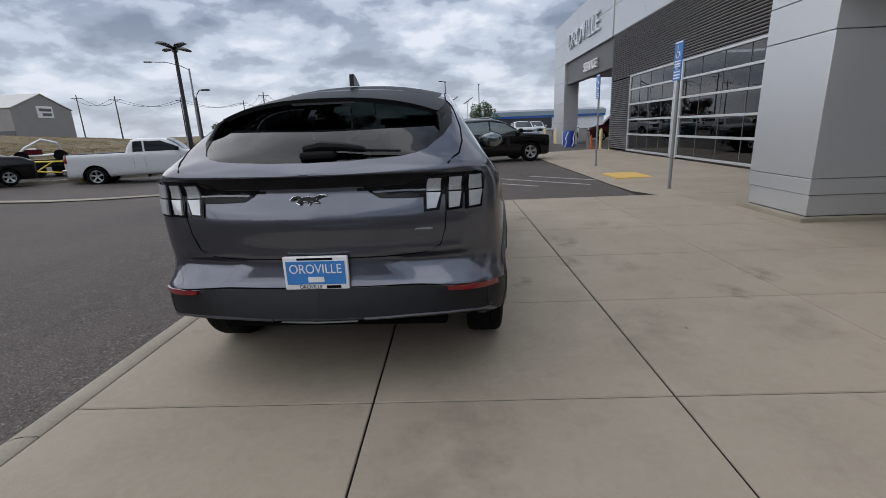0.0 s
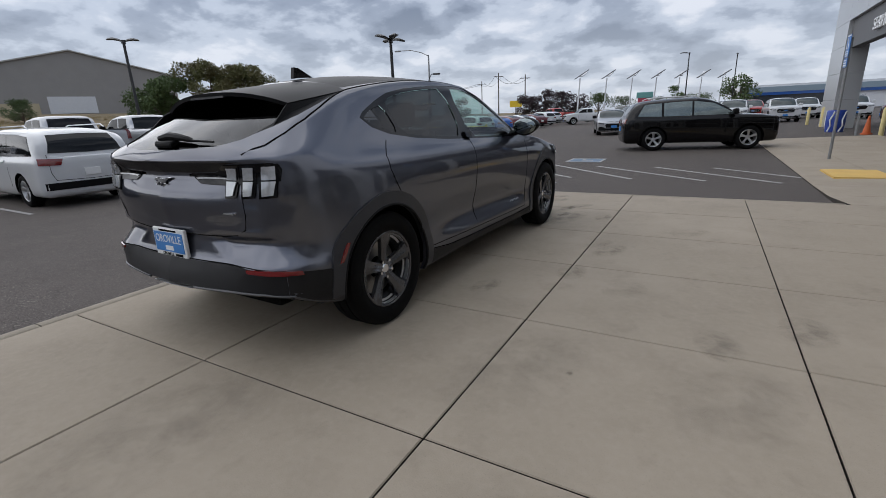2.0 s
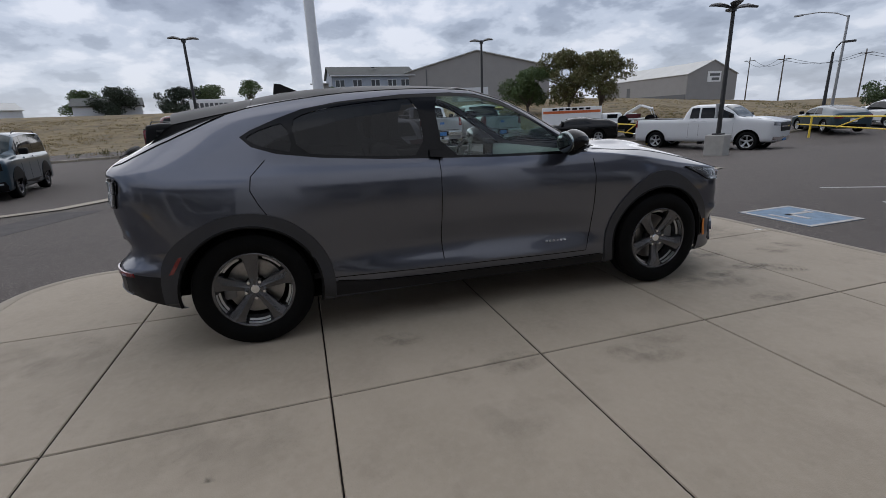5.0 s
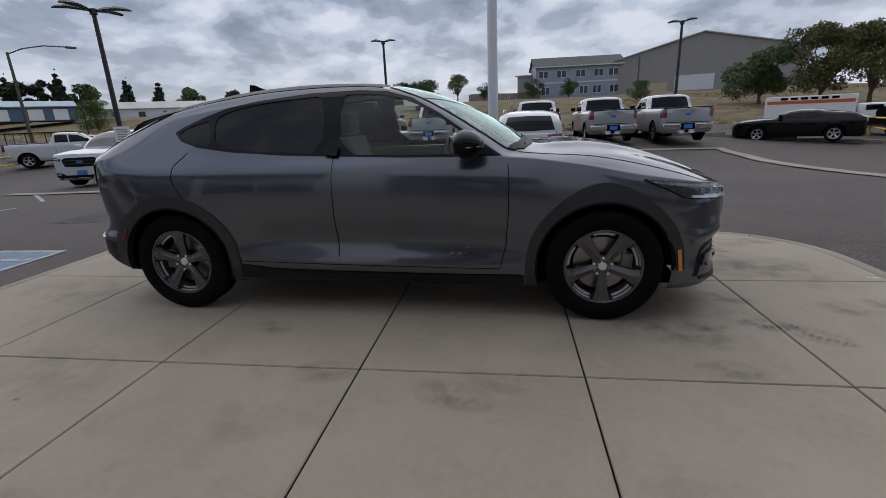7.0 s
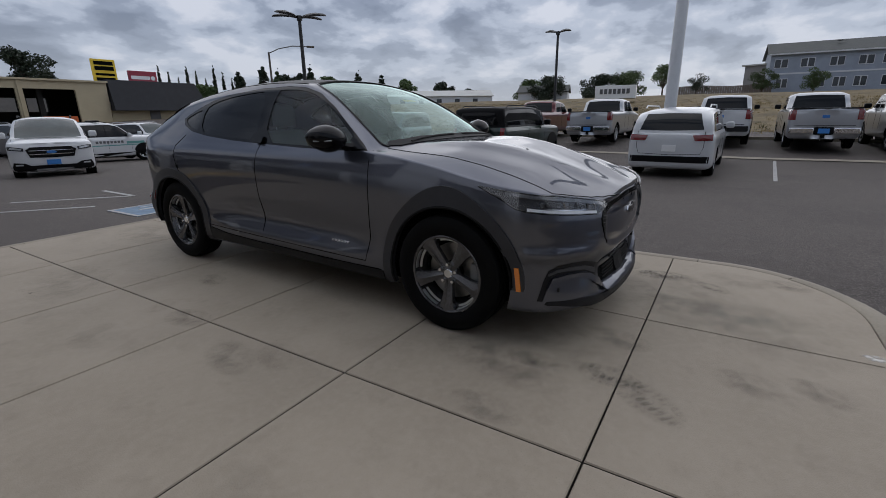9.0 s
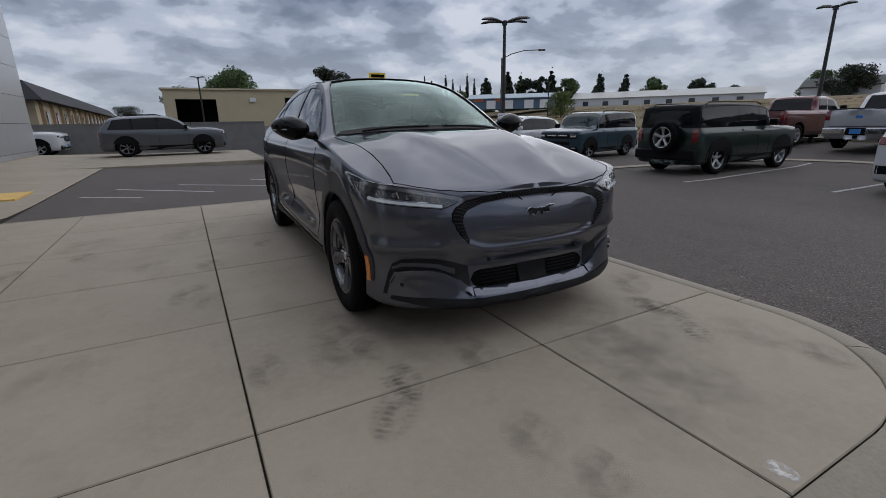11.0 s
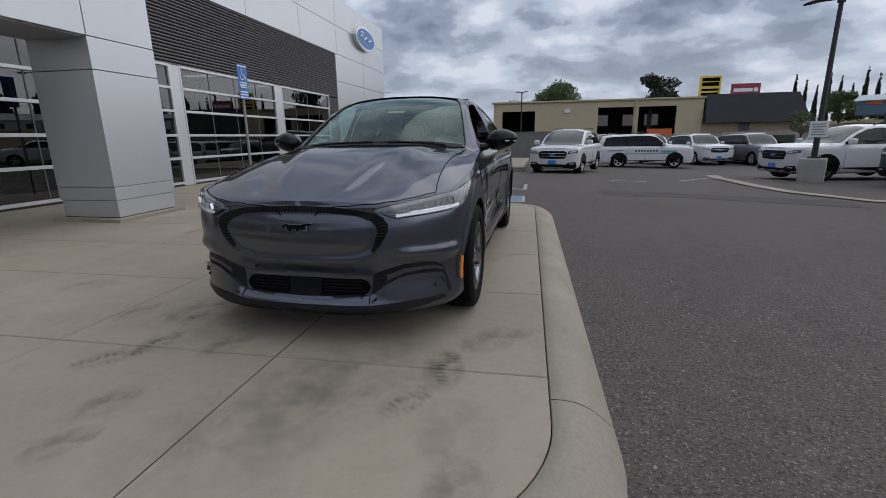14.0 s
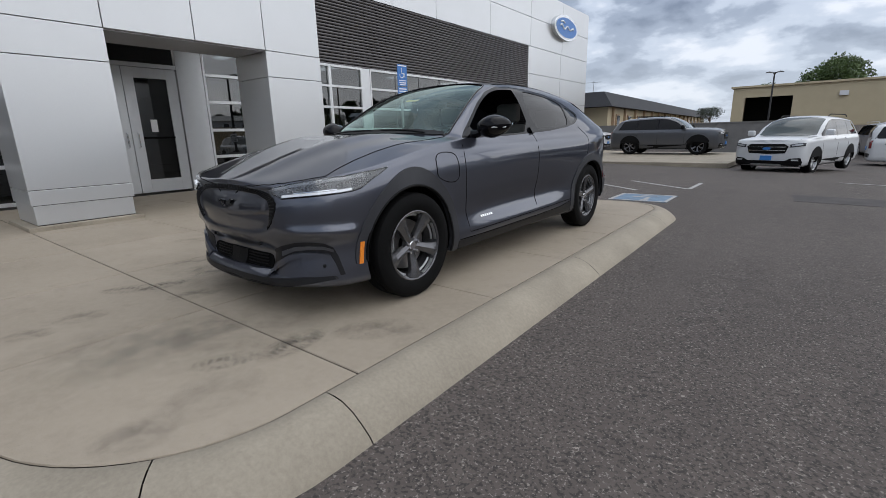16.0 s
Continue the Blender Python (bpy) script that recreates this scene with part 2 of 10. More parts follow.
M = dict(
    asphalt=asphalt_mat(),
    concrete=concrete_mat(),
    kerb=material("kerb_concrete", (0.262, 0.228, 0.176), 0.8, vary=0.22, scale=1.5, fine=50, bump=0.2, bump_scale=120, second=(0.34, 0.298, 0.232)),
    joint=material("joint_dark", (0.032, 0.026, 0.020), 0.95, vary=0.4, scale=8),
    line=material("line_paint", (0.34, 0.33, 0.32), 0.7, vary=0.4, scale=7, fine=90),
    blue_paint=material("blue_paint", (0.12, 0.19, 0.27), 0.7, vary=0.35, scale=6, fine=90),
    yellow_pad=material("tactile_yellow", (0.62, 0.40, 0.10), 0.6, vary=0.1, scale=3),
    yellow=material("yellow_paint", (0.72, 0.52, 0.05), 0.5, vary=0.12),
    bollard=material("bollard_paint", (0.66, 0.55, 0.25), 0.5, vary=0.1),
    panel=material("silver_panel", (0.56, 0.57, 0.58), 0.30, metal=0.55, vary=0.03, scale=0.6),
    louvre=material("louvre_grey", (0.15, 0.142, 0.145), 0.5, metal=0.3, vary=0.06),
    alu=material("aluminium", (0.60, 0.61, 0.62), 0.35, metal=0.5, vary=0.04),
    soffit=material("soffit_grey", (0.32, 0.32, 0.33), 0.5, metal=0.2, vary=0.04),
    sign_dark=material("sign_band", (0.10, 0.10, 0.105), 0.5, vary=0.05),
    letter=material("letter_white", (0.78, 0.79, 0.80), 0.35, vary=0.02),
    letter_chrome=material("letter_silver", (0.62, 0.64, 0.66), 0.2, metal=0.8, vary=0.02),
    room=material("room_wall", (0.22, 0.215, 0.205), 0.8, vary=0.05),
    room_floor=material("room_floor", (0.20, 0.19, 0.18), 0.3, vary=0.08),
    desk=material("desk_wood", (0.34, 0.24, 0.15), 0.45, vary=0.15),
    shop_glass=glass("shop_glass", (0.20, 0.225, 0.24), ior=1.9),
    paint=material("carbon_grey_paint", (0.096, 0.102, 0.127), 0.29, metal=0.85, edge=0.22, vary=0.03, scale=3, fine=1500, coat=1.0, coat_ior=1.55),
    clad=material("grey_cladding", (0.012, 0.012, 0.0135), 0.45, vary=0.10, scale=20, spec=0.22, bump=0.04, bump_scale=500),
    arch_grey=material("arch_grey", (0.030, 0.031, 0.036), 0.40, vary=0.08, scale=20, spec=0.4),
    clad_grey=material("mid_grey_cladding", (0.045, 0.046, 0.052), 0.35, vary=0.06, scale=20),
    lamp_grey=material("grey_lens", (0.13, 0.135, 0.145), 0.12, metal=0.3, vary=0.15, scale=50, coat=1.0),
    black=material("black_plastic", (0.006, 0.006, 0.0065), 0.5, vary=0.1, scale=25, spec=0.12),
    gloss_black=material("gloss_black", (0.004, 0.004, 0.005), 0.07, vary=0.05, spec=0.20),
    roof_black=material("roof_black", (0.008, 0.008, 0.009), 0.42, vary=0.05, spec=0.08),
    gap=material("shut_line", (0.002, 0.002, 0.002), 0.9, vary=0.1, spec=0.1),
    windscreen=glass("windscreen", (0.46, 0.62, 0.57), gloss=(0.82, 1.0, 0.95), ior=1.75),
    side_glass=glass("side_glass", (0.80, 0.90, 0.87), ior=1.5),
    tint_glass=glass("privacy_glass", (0.05, 0.052, 0.056), ior=1.42),
    tyre=material("tyre_rubber", (0.0035, 0.0035, 0.0036), 0.75, vary=0.2, scale=12, bump=0.2, bump_scale=80, spec=0.12),
    rim=material("dark_rim", (0.125, 0.125, 0.132), 0.26, metal=0.8, vary=0.05, scale=12),
    rim_silver=material("silver_rim", (0.50, 0.51, 0.52), 0.28, metal=0.85, vary=0.05, scale=12),
    chrome=material("chrome", (0.72, 0.73, 0.75), 0.12, metal=1.0, vary=0.02),
    mirror=material("mirror_face", (0.22, 0.25, 0.255), 0.04, metal=1.0, vary=0.02),
    disc=material("brake_steel", (0.30, 0.29, 0.28), 0.35, metal=0.9, vary=0.1, scale=30),
    caliper=material("caliper_grey", (0.24, 0.24, 0.24), 0.5, vary=0.1),
    lamp_red=material("red_lens", (0.15, 0.006, 0.007), 0.12, vary=0.1, scale=40, coat=1.0),
    lamp_amber=material("amber_lens", (0.75, 0.22, 0.02), 0.2, vary=0.05, coat=1.0),
    lamp_clear=material("clear_lens", (0.50, 0.52, 0.54), 0.12, metal=0.3, vary=0.1, scale=50, coat=1.0),
    lamp_upper=material("upper_lens", (0.36, 0.37, 0.39), 0.14, metal=0.3, vary=0.12, scale=60, coat=1.0),
    lamp_white=material("white_light_guide", (0.80, 0.82, 0.84), 0.2, vary=0.04, scale=40, coat=0.5),
    lamp_glass=glass("lamp_cover_glass", (0.95, 0.96, 0.97), ior=1.75),
    lamp_dark=material("smoked_lens", (0.042, 0.043, 0.048), 0.10, vary=0.3, scale=40, spec=0.35),
    head_bulb=lamp_mat("headlamp_glow", (0.9, 0.95, 1.0), 0.5),
    seat=material("grey_seat", (0.10, 0.097, 0.094), 0.7, vary=0.1, scale=8),
    dash=material("dash_black", (0.02, 0.02, 0.021), 0.6, vary=0.1),
    bin_blue=material("bin_blue", (0.02, 0.055, 0.30), 0.45, vary=0.1),
    # opaque glass with the pale sky's reflection put into its colour
    pale_car_glass=material("pale_car_glass", (0.16, 0.19, 0.19), 0.06, metal=0.75, vary=0.25, scale=2.0),
    plate_blue=material("plate_blue", (0.045, 0.20, 0.52), 0.35, vary=0.03),
    white=material("white_plastic", (0.75, 0.75, 0.74), 0.35, vary=0.03),
    sign_blue=material("sign_blue", (0.035, 0.16, 0.46), 0.4, vary=0.04),
    steel=material("galvanised_steel", (0.26, 0.265, 0.27), 0.45, metal=0.6, vary=0.12, scale=15),
    pole_black=material("pole_black", (0.02, 0.02, 0.021), 0.5, vary=0.12, scale=6),
    pole_white=material("pole_white", (0.62, 0.63, 0.64), 0.45, vary=0.05),
    pole_wood=material("pole_wood", (0.10, 0.085, 0.07), 0.9, vary=0.2, scale=4),
    stone=material("pole_base_concrete", (0.33, 0.32, 0.295), 0.85, vary=0.15, scale=3, bump=0.2),
    block=material("block_wall", (0.165, 0.160, 0.155), 0.9, vary=0.16, scale=2, fine=25, bump=0.3, bump_scale=30),
    tan=material("tan_siding", (0.43, 0.365, 0.245), 0.7, vary=0.06, scale=1),
    roof_dark=material("dark_shingle", (0.022, 0.023, 0.027), 0.8, vary=0.2, scale=2, fine=20),
    # the unlit inside of the open bays is put into this near-black
    dark_hole=material("dark_interior", (0.016, 0.015, 0.014), 0.9, vary=0.3, scale=0.7),
    orange=material("orange_fence", (0.55, 0.12, 0.03), 0.6),
    shed_grey=material("shed_siding", (0.27, 0.258, 0.248), 0.7, vary=0.06, scale=0.7),
    shed_roof=material("shed_roof", (0.42, 0.42, 0.40), 0.5, metal=0.2, vary=0.08, scale=0.5),
    house_blue=material("house_siding", (0.29, 0.325, 0.385), 0.75, vary=0.14, scale=0.8),
    house_roof=material("house_shingle", (0.085, 0.088, 0.082), 0.85, vary=0.15, scale=2, fine=20),
    house_trim=material("house_trim", (0.60, 0.61, 0.63), 0.6, vary=0.06),
    far_glass=material("far_window", (0.030, 0.035, 0.042), 0.1, vary=0.2, scale=2),
    shed_blue=material("blue_siding", (0.085, 0.135, 0.20), 0.6, vary=0.08),
    metal_blue_roof=material("pale_blue_roof", (0.24, 0.31, 0.36), 0.45, metal=0.3, vary=0.06),
    sign_yellow=material("sign_yellow", (0.72, 0.50, 0.03), 0.5, vary=0.04),
    sign_red=material("sign_dark_red", (0.30, 0.03, 0.055), 0.45, vary=0.04),
    sign_green=material("sign_green", (0.12, 0.30, 0.28), 0.45, vary=0.05),
    grass=material("dry_grass", (0.092, 0.070, 0.034), 0.95, vary=0.5, scale=0.6, fine=9, bump=0.5, bump_scale=14, second=(0.235, 0.175, 0.085)),
    green_weed=material("green_weed", (0.075, 0.095, 0.035), 0.95, vary=0.35, scale=2),
    fence_wood=material("fence_boards", (0.17, 0.14, 0.12), 0.9, vary=0.2, scale=1.5),
    bark=material("bark", (0.085, 0.065, 0.05), 0.95, vary=0.3, scale=6),
    leaf=material("leaf_green", (0.058, 0.092, 0.026), 0.6, vary=0.4, scale=1.2, obj_random=0.2),
    leaf_light=material("leaf_light_green", (0.11, 0.15, 0.035), 0.6, vary=0.35, scale=1.2),
    leaf_brown=material("leaf_turning", (0.17, 0.115, 0.036), 0.65, vary=0.5, scale=0.9, second=(0.11, 0.13, 0.04)),
    leaf_dark=material("leaf_dark", (0.022, 0.034, 0.017), 0.65, vary=0.4, scale=1.2),
    leaf_purple=material("leaf_purple", (0.028, 0.014, 0.018), 0.65, vary=0.4, scale=1.2),
)


def car_paint(name, color, metal=0.0):
    return material(name, color, 0.28, metal=metal, vary=0.02, scale=3, fine=900, coat=0.8, spec=0.25)


M.update(
    p_white=car_paint("white_paint", (0.56, 0.57, 0.58)), p_black=material("black_car_paint", (0.003, 0.003, 0.0034), 0.25, vary=0.02, fine=900, coat=0.5, spec=0.10),
    p_steel=car_paint("steel_grey_paint", (0.17, 0.175, 0.185), 0.5), p_silver=car_paint("silver_paint", (0.40, 0.41, 0.43), 0.6), p_grey=car_paint("grey_car_paint", (0.085, 0.088, 0.098), 0.5),
    p_green=car_paint("dark_green_paint", (0.009, 0.022, 0.016), 0.3), p_blue=car_paint("slate_blue_paint", (0.030, 0.058, 0.082), 0.4),
    p_red=car_paint("dark_red_paint", (0.085, 0.008, 0.012), 0.4), p_bright=car_paint("bright_blue_paint", (0.015, 0.085, 0.33), 0.3),
    p_teal=car_paint("dark_teal_paint", (0.03, 0.055, 0.07), 0.4), p_orange=car_paint("red_car_paint", (0.36, 0.035, 0.03), 0.2),
)

# ---- mesh tools ----
def obj(name, bm, mat, parent=None, label="", smooth=True, m=None, angle=35):
    """Links a bmesh as one mesh object, with sharp edges kept above an angle."""
    me = bpy.data.meshes.new(name)
    bm.normal_update()
    if smooth:
        flat = bm.faces.layers.int.get("flat")
        for f in bm.faces:
            f.smooth = not (flat and f[flat])
        lim = radians(angle)
        for ed in bm.edges:
            if len(ed.link_faces) == 2 and ed.calc_face_angle(0) > lim:
                ed.smooth = False
    bm.to_mesh(me)
    bm.free()
    me.materials.append(mat)
    ob = new(name, me)
    if parent is not None:
        ob.parent = parent
    if m is not None:
        ob.matrix_basis = m
    if label:
        ob["label"] = label
    return ob


def part(name, bm, mat, parent, label="", smooth=True, angle=35):
    return obj(name, bm, mat, parent, label, smooth, None, angle)


def shared(name, me, parent, m=None):
    ob = new(name, me)
    ob.parent = parent
    if m is not None:
        ob.matrix_basis = m
    return ob


def thing(name, label, category, m=None, group="", kind=""):
    ob = new(name)
    if m is not None:
        ob.matrix_basis = m
    return tagged(ob, label, category, group, kind)


def add_box(bm, x0, x1, y0, y1, z0, z1, bevel=0.0, m=None):
    flat = bm.faces.layers.int.get("flat") or bm.faces.layers.int.new("flat")
    vs = [bm.verts.new(c) for c in ((x0, y0, z0), (x1, y0, z0), (x1, y1, z0), (x0, y1, z0), (x0, y0, z1), (x1, y0, z1), (x1, y1, z1), (x0, y1, z1))]
    fs = [bm.faces.new([vs[i] for i in q]) for q in ((3, 2, 1, 0), (4, 5, 6, 7), (0, 1, 5, 4), (1, 2, 6, 5), (2, 3, 7, 6), (3, 0, 4, 7))]
    if bevel:
        eds = list({ed for f in fs for ed in f.edges})
        r = bmesh.ops.bevel(bm, geom=eds, offset=bevel, segments=2, affect="EDGES", profile=0.5)
        vs = [v for v in {v for f in r["faces"] for v in f.verts}] + [v for v in vs if v.is_valid]
        vs = list(set(vs))
        for f in {f for v in vs for f in v.link_faces}:
            f.normal_update()
            f[flat] = int(max(abs(c) for c in f.normal) > 0.9999)
    if m is not None:
        bmesh.ops.transform(bm, matrix=m, verts=vs)
    return vs


def box(x0, x1, y0, y1, z0, z1, bevel=0.0, m=None):
    bm = bmesh.new()
    add_box(bm, x0, x1, y0, y1, z0, z1, bevel, m)
    return bm


def add_tube(bm, pts, r, seg=8, cap=True):
    """A tube along points; r is one radius or one for each point."""
    pts = [Vector(p) for p in pts]
    rs = r if isinstance(r, (list, tuple)) else [r] * len(pts)
    rings = []
    for i, p in enumerate(pts):
        d = (pts[min(i + 1, len(pts) - 1)] - pts[max(i - 1, 0)]).normalized()
        up = Vector((0, 0, 1)) if abs(d.z) < 0.9 else Vector((1, 0, 0))
        a = d.cross(up).normalized()
        b = a.cross(d).normalized()
        rings.append([bm.verts.new(p + rs[i] * (math.cos(2 * math.pi * k / seg) * a + math.sin(2 * math.pi * k / seg) * b)) for k in range(seg)])
    for r0, r1 in zip(rings, rings[1:]):
        for k in range(seg):
            bm.faces.new((r0[k], r0[(k + 1) % seg], r1[(k + 1) % seg], r1[k]))
    if cap:
        bm.faces.new(list(reversed(rings[0])))
        bm.faces.new(rings[-1])
    return bm


def tube(pts, r, seg=8):
    return add_tube(bmesh.new(), pts, r, seg)


def lathe(profile, seg=32, axis="x", closed=False):
    """Turns (radius, along) pairs round an axis."""
    bm = bmesh.new()
    rings = []
    for rr, al in profile:
        ring = []
        for k in range(seg):
            c, s = rr * math.cos(2 * math.pi * k / seg), rr * math.sin(2 * math.pi * k / seg)
            ring.append(bm.verts.new((al, c, s) if axis == "x" else (c, s, al)))
        rings.append(ring)
    pairs = list(zip(rings, rings[1:]))
    if closed:
        pairs.append((rings[-1], rings[0]))
    for r0, r1 in pairs:
        for k in range(seg):
            bm.faces.new((r0[k], r1[k], r1[(k + 1) % seg], r0[(k + 1) % seg]))
    bmesh.ops.recalc_face_normals(bm, faces=bm.faces)
    return bm


def curve(keys):
    """A smooth function through (place, value) pairs that does not overshoot."""
    keys = sorted(keys)
    xs, ys = [k[0] for k in keys], [k[1] for k in keys]
    n = len(xs)
    d = [(ys[i + 1] - ys[i]) / (xs[i + 1] - xs[i]) for i in range(n - 1)]
    ms = [d[0]] + [0 if d[i - 1] * d[i] <= 0 else 2 * d[i - 1] * d[i] / (d[i - 1] + d[i]) for i in range(1, n - 1)] + [d[-1]]

    def f(x):
        if x <= xs[0]:
            return ys[0]
        if x >= xs[-1]:
            return ys[-1]
        i = max(j for j in range(n - 1) if xs[j] <= x)
        w = xs[i + 1] - xs[i]
        t = (x - xs[i]) / w
        return (ys[i] * (2 * t ** 3 - 3 * t ** 2 + 1) + ms[i] * w * (t ** 3 - 2 * t ** 2 + t) + ys[i + 1] * (3 * t ** 2 - 2 * t ** 3) + ms[i + 1] * w * (t ** 3 - t ** 2))
    return f


def spline(pts, n):
    """n points evenly spaced along a Catmull-Rom curve through pts."""
    pts = [Vector(p) for p in pts]
    ext = [2 * pts[0] - pts[1]] + pts + [2 * pts[-1] - pts[-2]]
    fine = []
    for i in range(1, len(ext) - 2):
        a, b, c, d = ext[i - 1:i + 3]
        for k in range(16):
            t = k / 16
            fine.append(0.5 * (2 * b + (c - a) * t + (2 * a - 5 * b + 4 * c - d) * t * t + (3 * b - a - 3 * c + d) * t ** 3))
    fine.append(pts[-1])
    run = [0.0]
    for a, b in zip(fine, fine[1:]):
        run.append(run[-1] + (b - a).length)
    out, j = [], 0
    for k in range(n):
        s = run[-1] * k / (n - 1)
        while j < len(run) - 2 and run[j + 1] < s:
            j += 1
        t = (s - run[j]) / max(1e-9, run[j + 1] - run[j])
        out.append(fine[j].lerp(fine[j + 1], min(1, max(0, t))))
    return out


def inside(p, poly):
    x, y = p
    hit = False
    for (x0, y0), (x1, y1) in zip(poly, poly[1:] + poly[:1]):
        if (y0 > y) != (y1 > y) and x < (x1 - x0) * (y - y0) / (y1 - y0) + x0:
            hit = not hit
    return hit


def ease(a, b, x):
    t = min(1, max(0, (x - a) / (b - a)))
    return t * t * (3 - 2 * t)


def ground_z(x, y=0.0):
    """The lot: it falls to a gutter line west of the pad and sags towards the south end."""
    sag = 0.5 * ease(-9, -26, y) * ease(-46, -32, y) * ease(3, -1.5, x) * ease(-34, -22, x)
    sag += 0.35 * ease(8, 14.5, y) * ease(27, 20, y) * ease(-7, -14, x) * ease(-31, -24, x)
    return -sag + float(np.interp(x, (-60, -32, -26, -20, -14.5, -9.5, -1.9, 60), (0.5, 0.15, 0.1, -0.05, -0.32, -0.32, -0.14, -0.14)))


def text_mesh(body, size, depth=0.0, align="CENTER"):
    """Letters of the built-in font as a mesh, standing in the x, z plane and read from -y."""
    cu = bpy.data.curves.new("letters", "FONT")
    cu.body, cu.size, cu.extrude, cu.align_x = body, size, depth, align
    tmp = bpy.data.objects.new("letters", cu)
    scene.collection.objects.link(tmp)
    me = bpy.data.meshes.new_from_object(tmp.evaluated_get(bpy.context.evaluated_depsgraph_get()))
    bpy.data.objects.remove(tmp)
    bm = bmesh.new()
    bm.from_mesh(me)
    bpy.data.meshes.remove(me)
    bmesh.ops.transform(bm, matrix=pose(0, 0, 0, 90, 0, 0), verts=bm.verts)
    return bm

# ---- ground ----
def smooth01(a, b, x):
    t = min(1, max(0, (x - a) / (b - a)))
    return t * t * (3 - 2 * t)


def terrain(x, y):
    z = ground_z(max(x, -30), y)
    bank = 3.5 * smooth01(-31, -74, x) * (0.45 + 0.55 * smooth01(90, 40, y))
    south = 1.35 * smooth01(-29, -50, y)
    rough = 0.25 * noise.noise((x * 0.06, y * 0.06, 0.0)) * smooth01(-34, -60, x)
    return z + max(bank, south) + rough


def build_ground():
    xs = [-900, -600, -400, -250, -180, -140, -120, -105, -95, -88, -82, -76] + list(np.arange(-72, -30.5, 2.0)) + [-30, -26, -23, -20, -17, -14.5, -12, -9.5, -7, -5, -3, -1.9, 0, 4, 8, 14, 22, 40, 80, 160, 300, 600, 900]
    ys = [-900, -600, -400, -250, -180, -140, -110] + list(np.arange(-90, 91, 3.0)) + [110, 140, 180, 250, 400, 600, 900]
    bm = bmesh.new()
    grid = [[bm.verts.new((x, y, terrain(x, y))) for y in ys] for x in xs]
    for i in range(len(xs) - 1):
        for j in range(len(ys) - 1):
            f = bm.faces.new((grid[i][j], grid[i + 1][j], grid[i + 1][j + 1], grid[i][j + 1]))
            cx, cy = (xs[i] + xs[i + 1]) / 2, (ys[j] + ys[j + 1]) / 2
            f.material_index = 0 if cx > -30 and -48 < cy < 110 else 1
    ob = obj("ground", bm, M["asphalt"])
    ob.data.materials.append(M["grass"])
    return tagged(ob, "grey asphalt car lot running out into dry grass banks", "ground", kind="structure")


build_ground()
PAD = pose(0, 0, 0, 0, 0, 1.6)
U_LINES = (-1.325, 0.168, 1.628, 3.074, 4.53, 6.25, 7.97)
V_LINES = (-3.6, -2.39, -1.143, 0.061, 1.264, 2.503, 3.705)


def walk_z(u, v):
    """The pavement falls to the asphalt beside the pad, where the ramps are."""
    s = smooth01(3.75, 5.4, abs(v)) * min(1, max(0, (7.97 - u) / 3.8))
    return -0.115 * s


def corner_arc(cu, cv, r, a0, a1, n=12, rv=None):
    return [(cu + r * math.cos(radians(a0 + (a1 - a0) * k / n)), cv + (rv or r) * math.sin(radians(a0 + (a1 - a0) * k / n))) for k in range(n + 1)]


FRONT_ARC = corner_arc(-0.43, 2.88, 0.895, 180, 90, 16, 0.825)
REAR_ARC = corner_arc(-0.775, -3.05, 0.55, 270, 180)


def slab(poly, parent):
    """One concrete slab with softened edges; its outline is in pad coordinates."""
    cx, cy = sum(p[0] for p in poly) / len(poly), sum(p[1] for p in poly) / len(poly)

    def inset(p, d):
        v = Vector((p[0] - cx, p[1] - cy))
        return cx + v.x - d * math.copysign(1, v.x) * (abs(v.x) > 0.05), cy + v.y - d * math.copysign(1, v.y) * (abs(v.y) > 0.05)
    bm = bmesh.new()
    rings = []
    for d, dz in ((0.0040, -0.10), (0.0040, -0.006), (0.0085, 0.0)):
        rings.append([bm.verts.new((*inset(p, d), walk_z(*p) + dz)) for p in poly])
    n = len(poly)
    for r0, r1 in zip(rings, rings[1:]):
        for k in range(n):
            bm.faces.new((r0[k], r0[(k + 1) % n], r1[(k + 1) % n], r1[k])).material_index = 1 if r0 is rings[0] else 0
    bm.faces.new(rings[-1])
    ob = part("concrete_slab", bm, M["concrete"], parent, angle=30)
    ob.data.materials.append(M["joint"])
    return ob


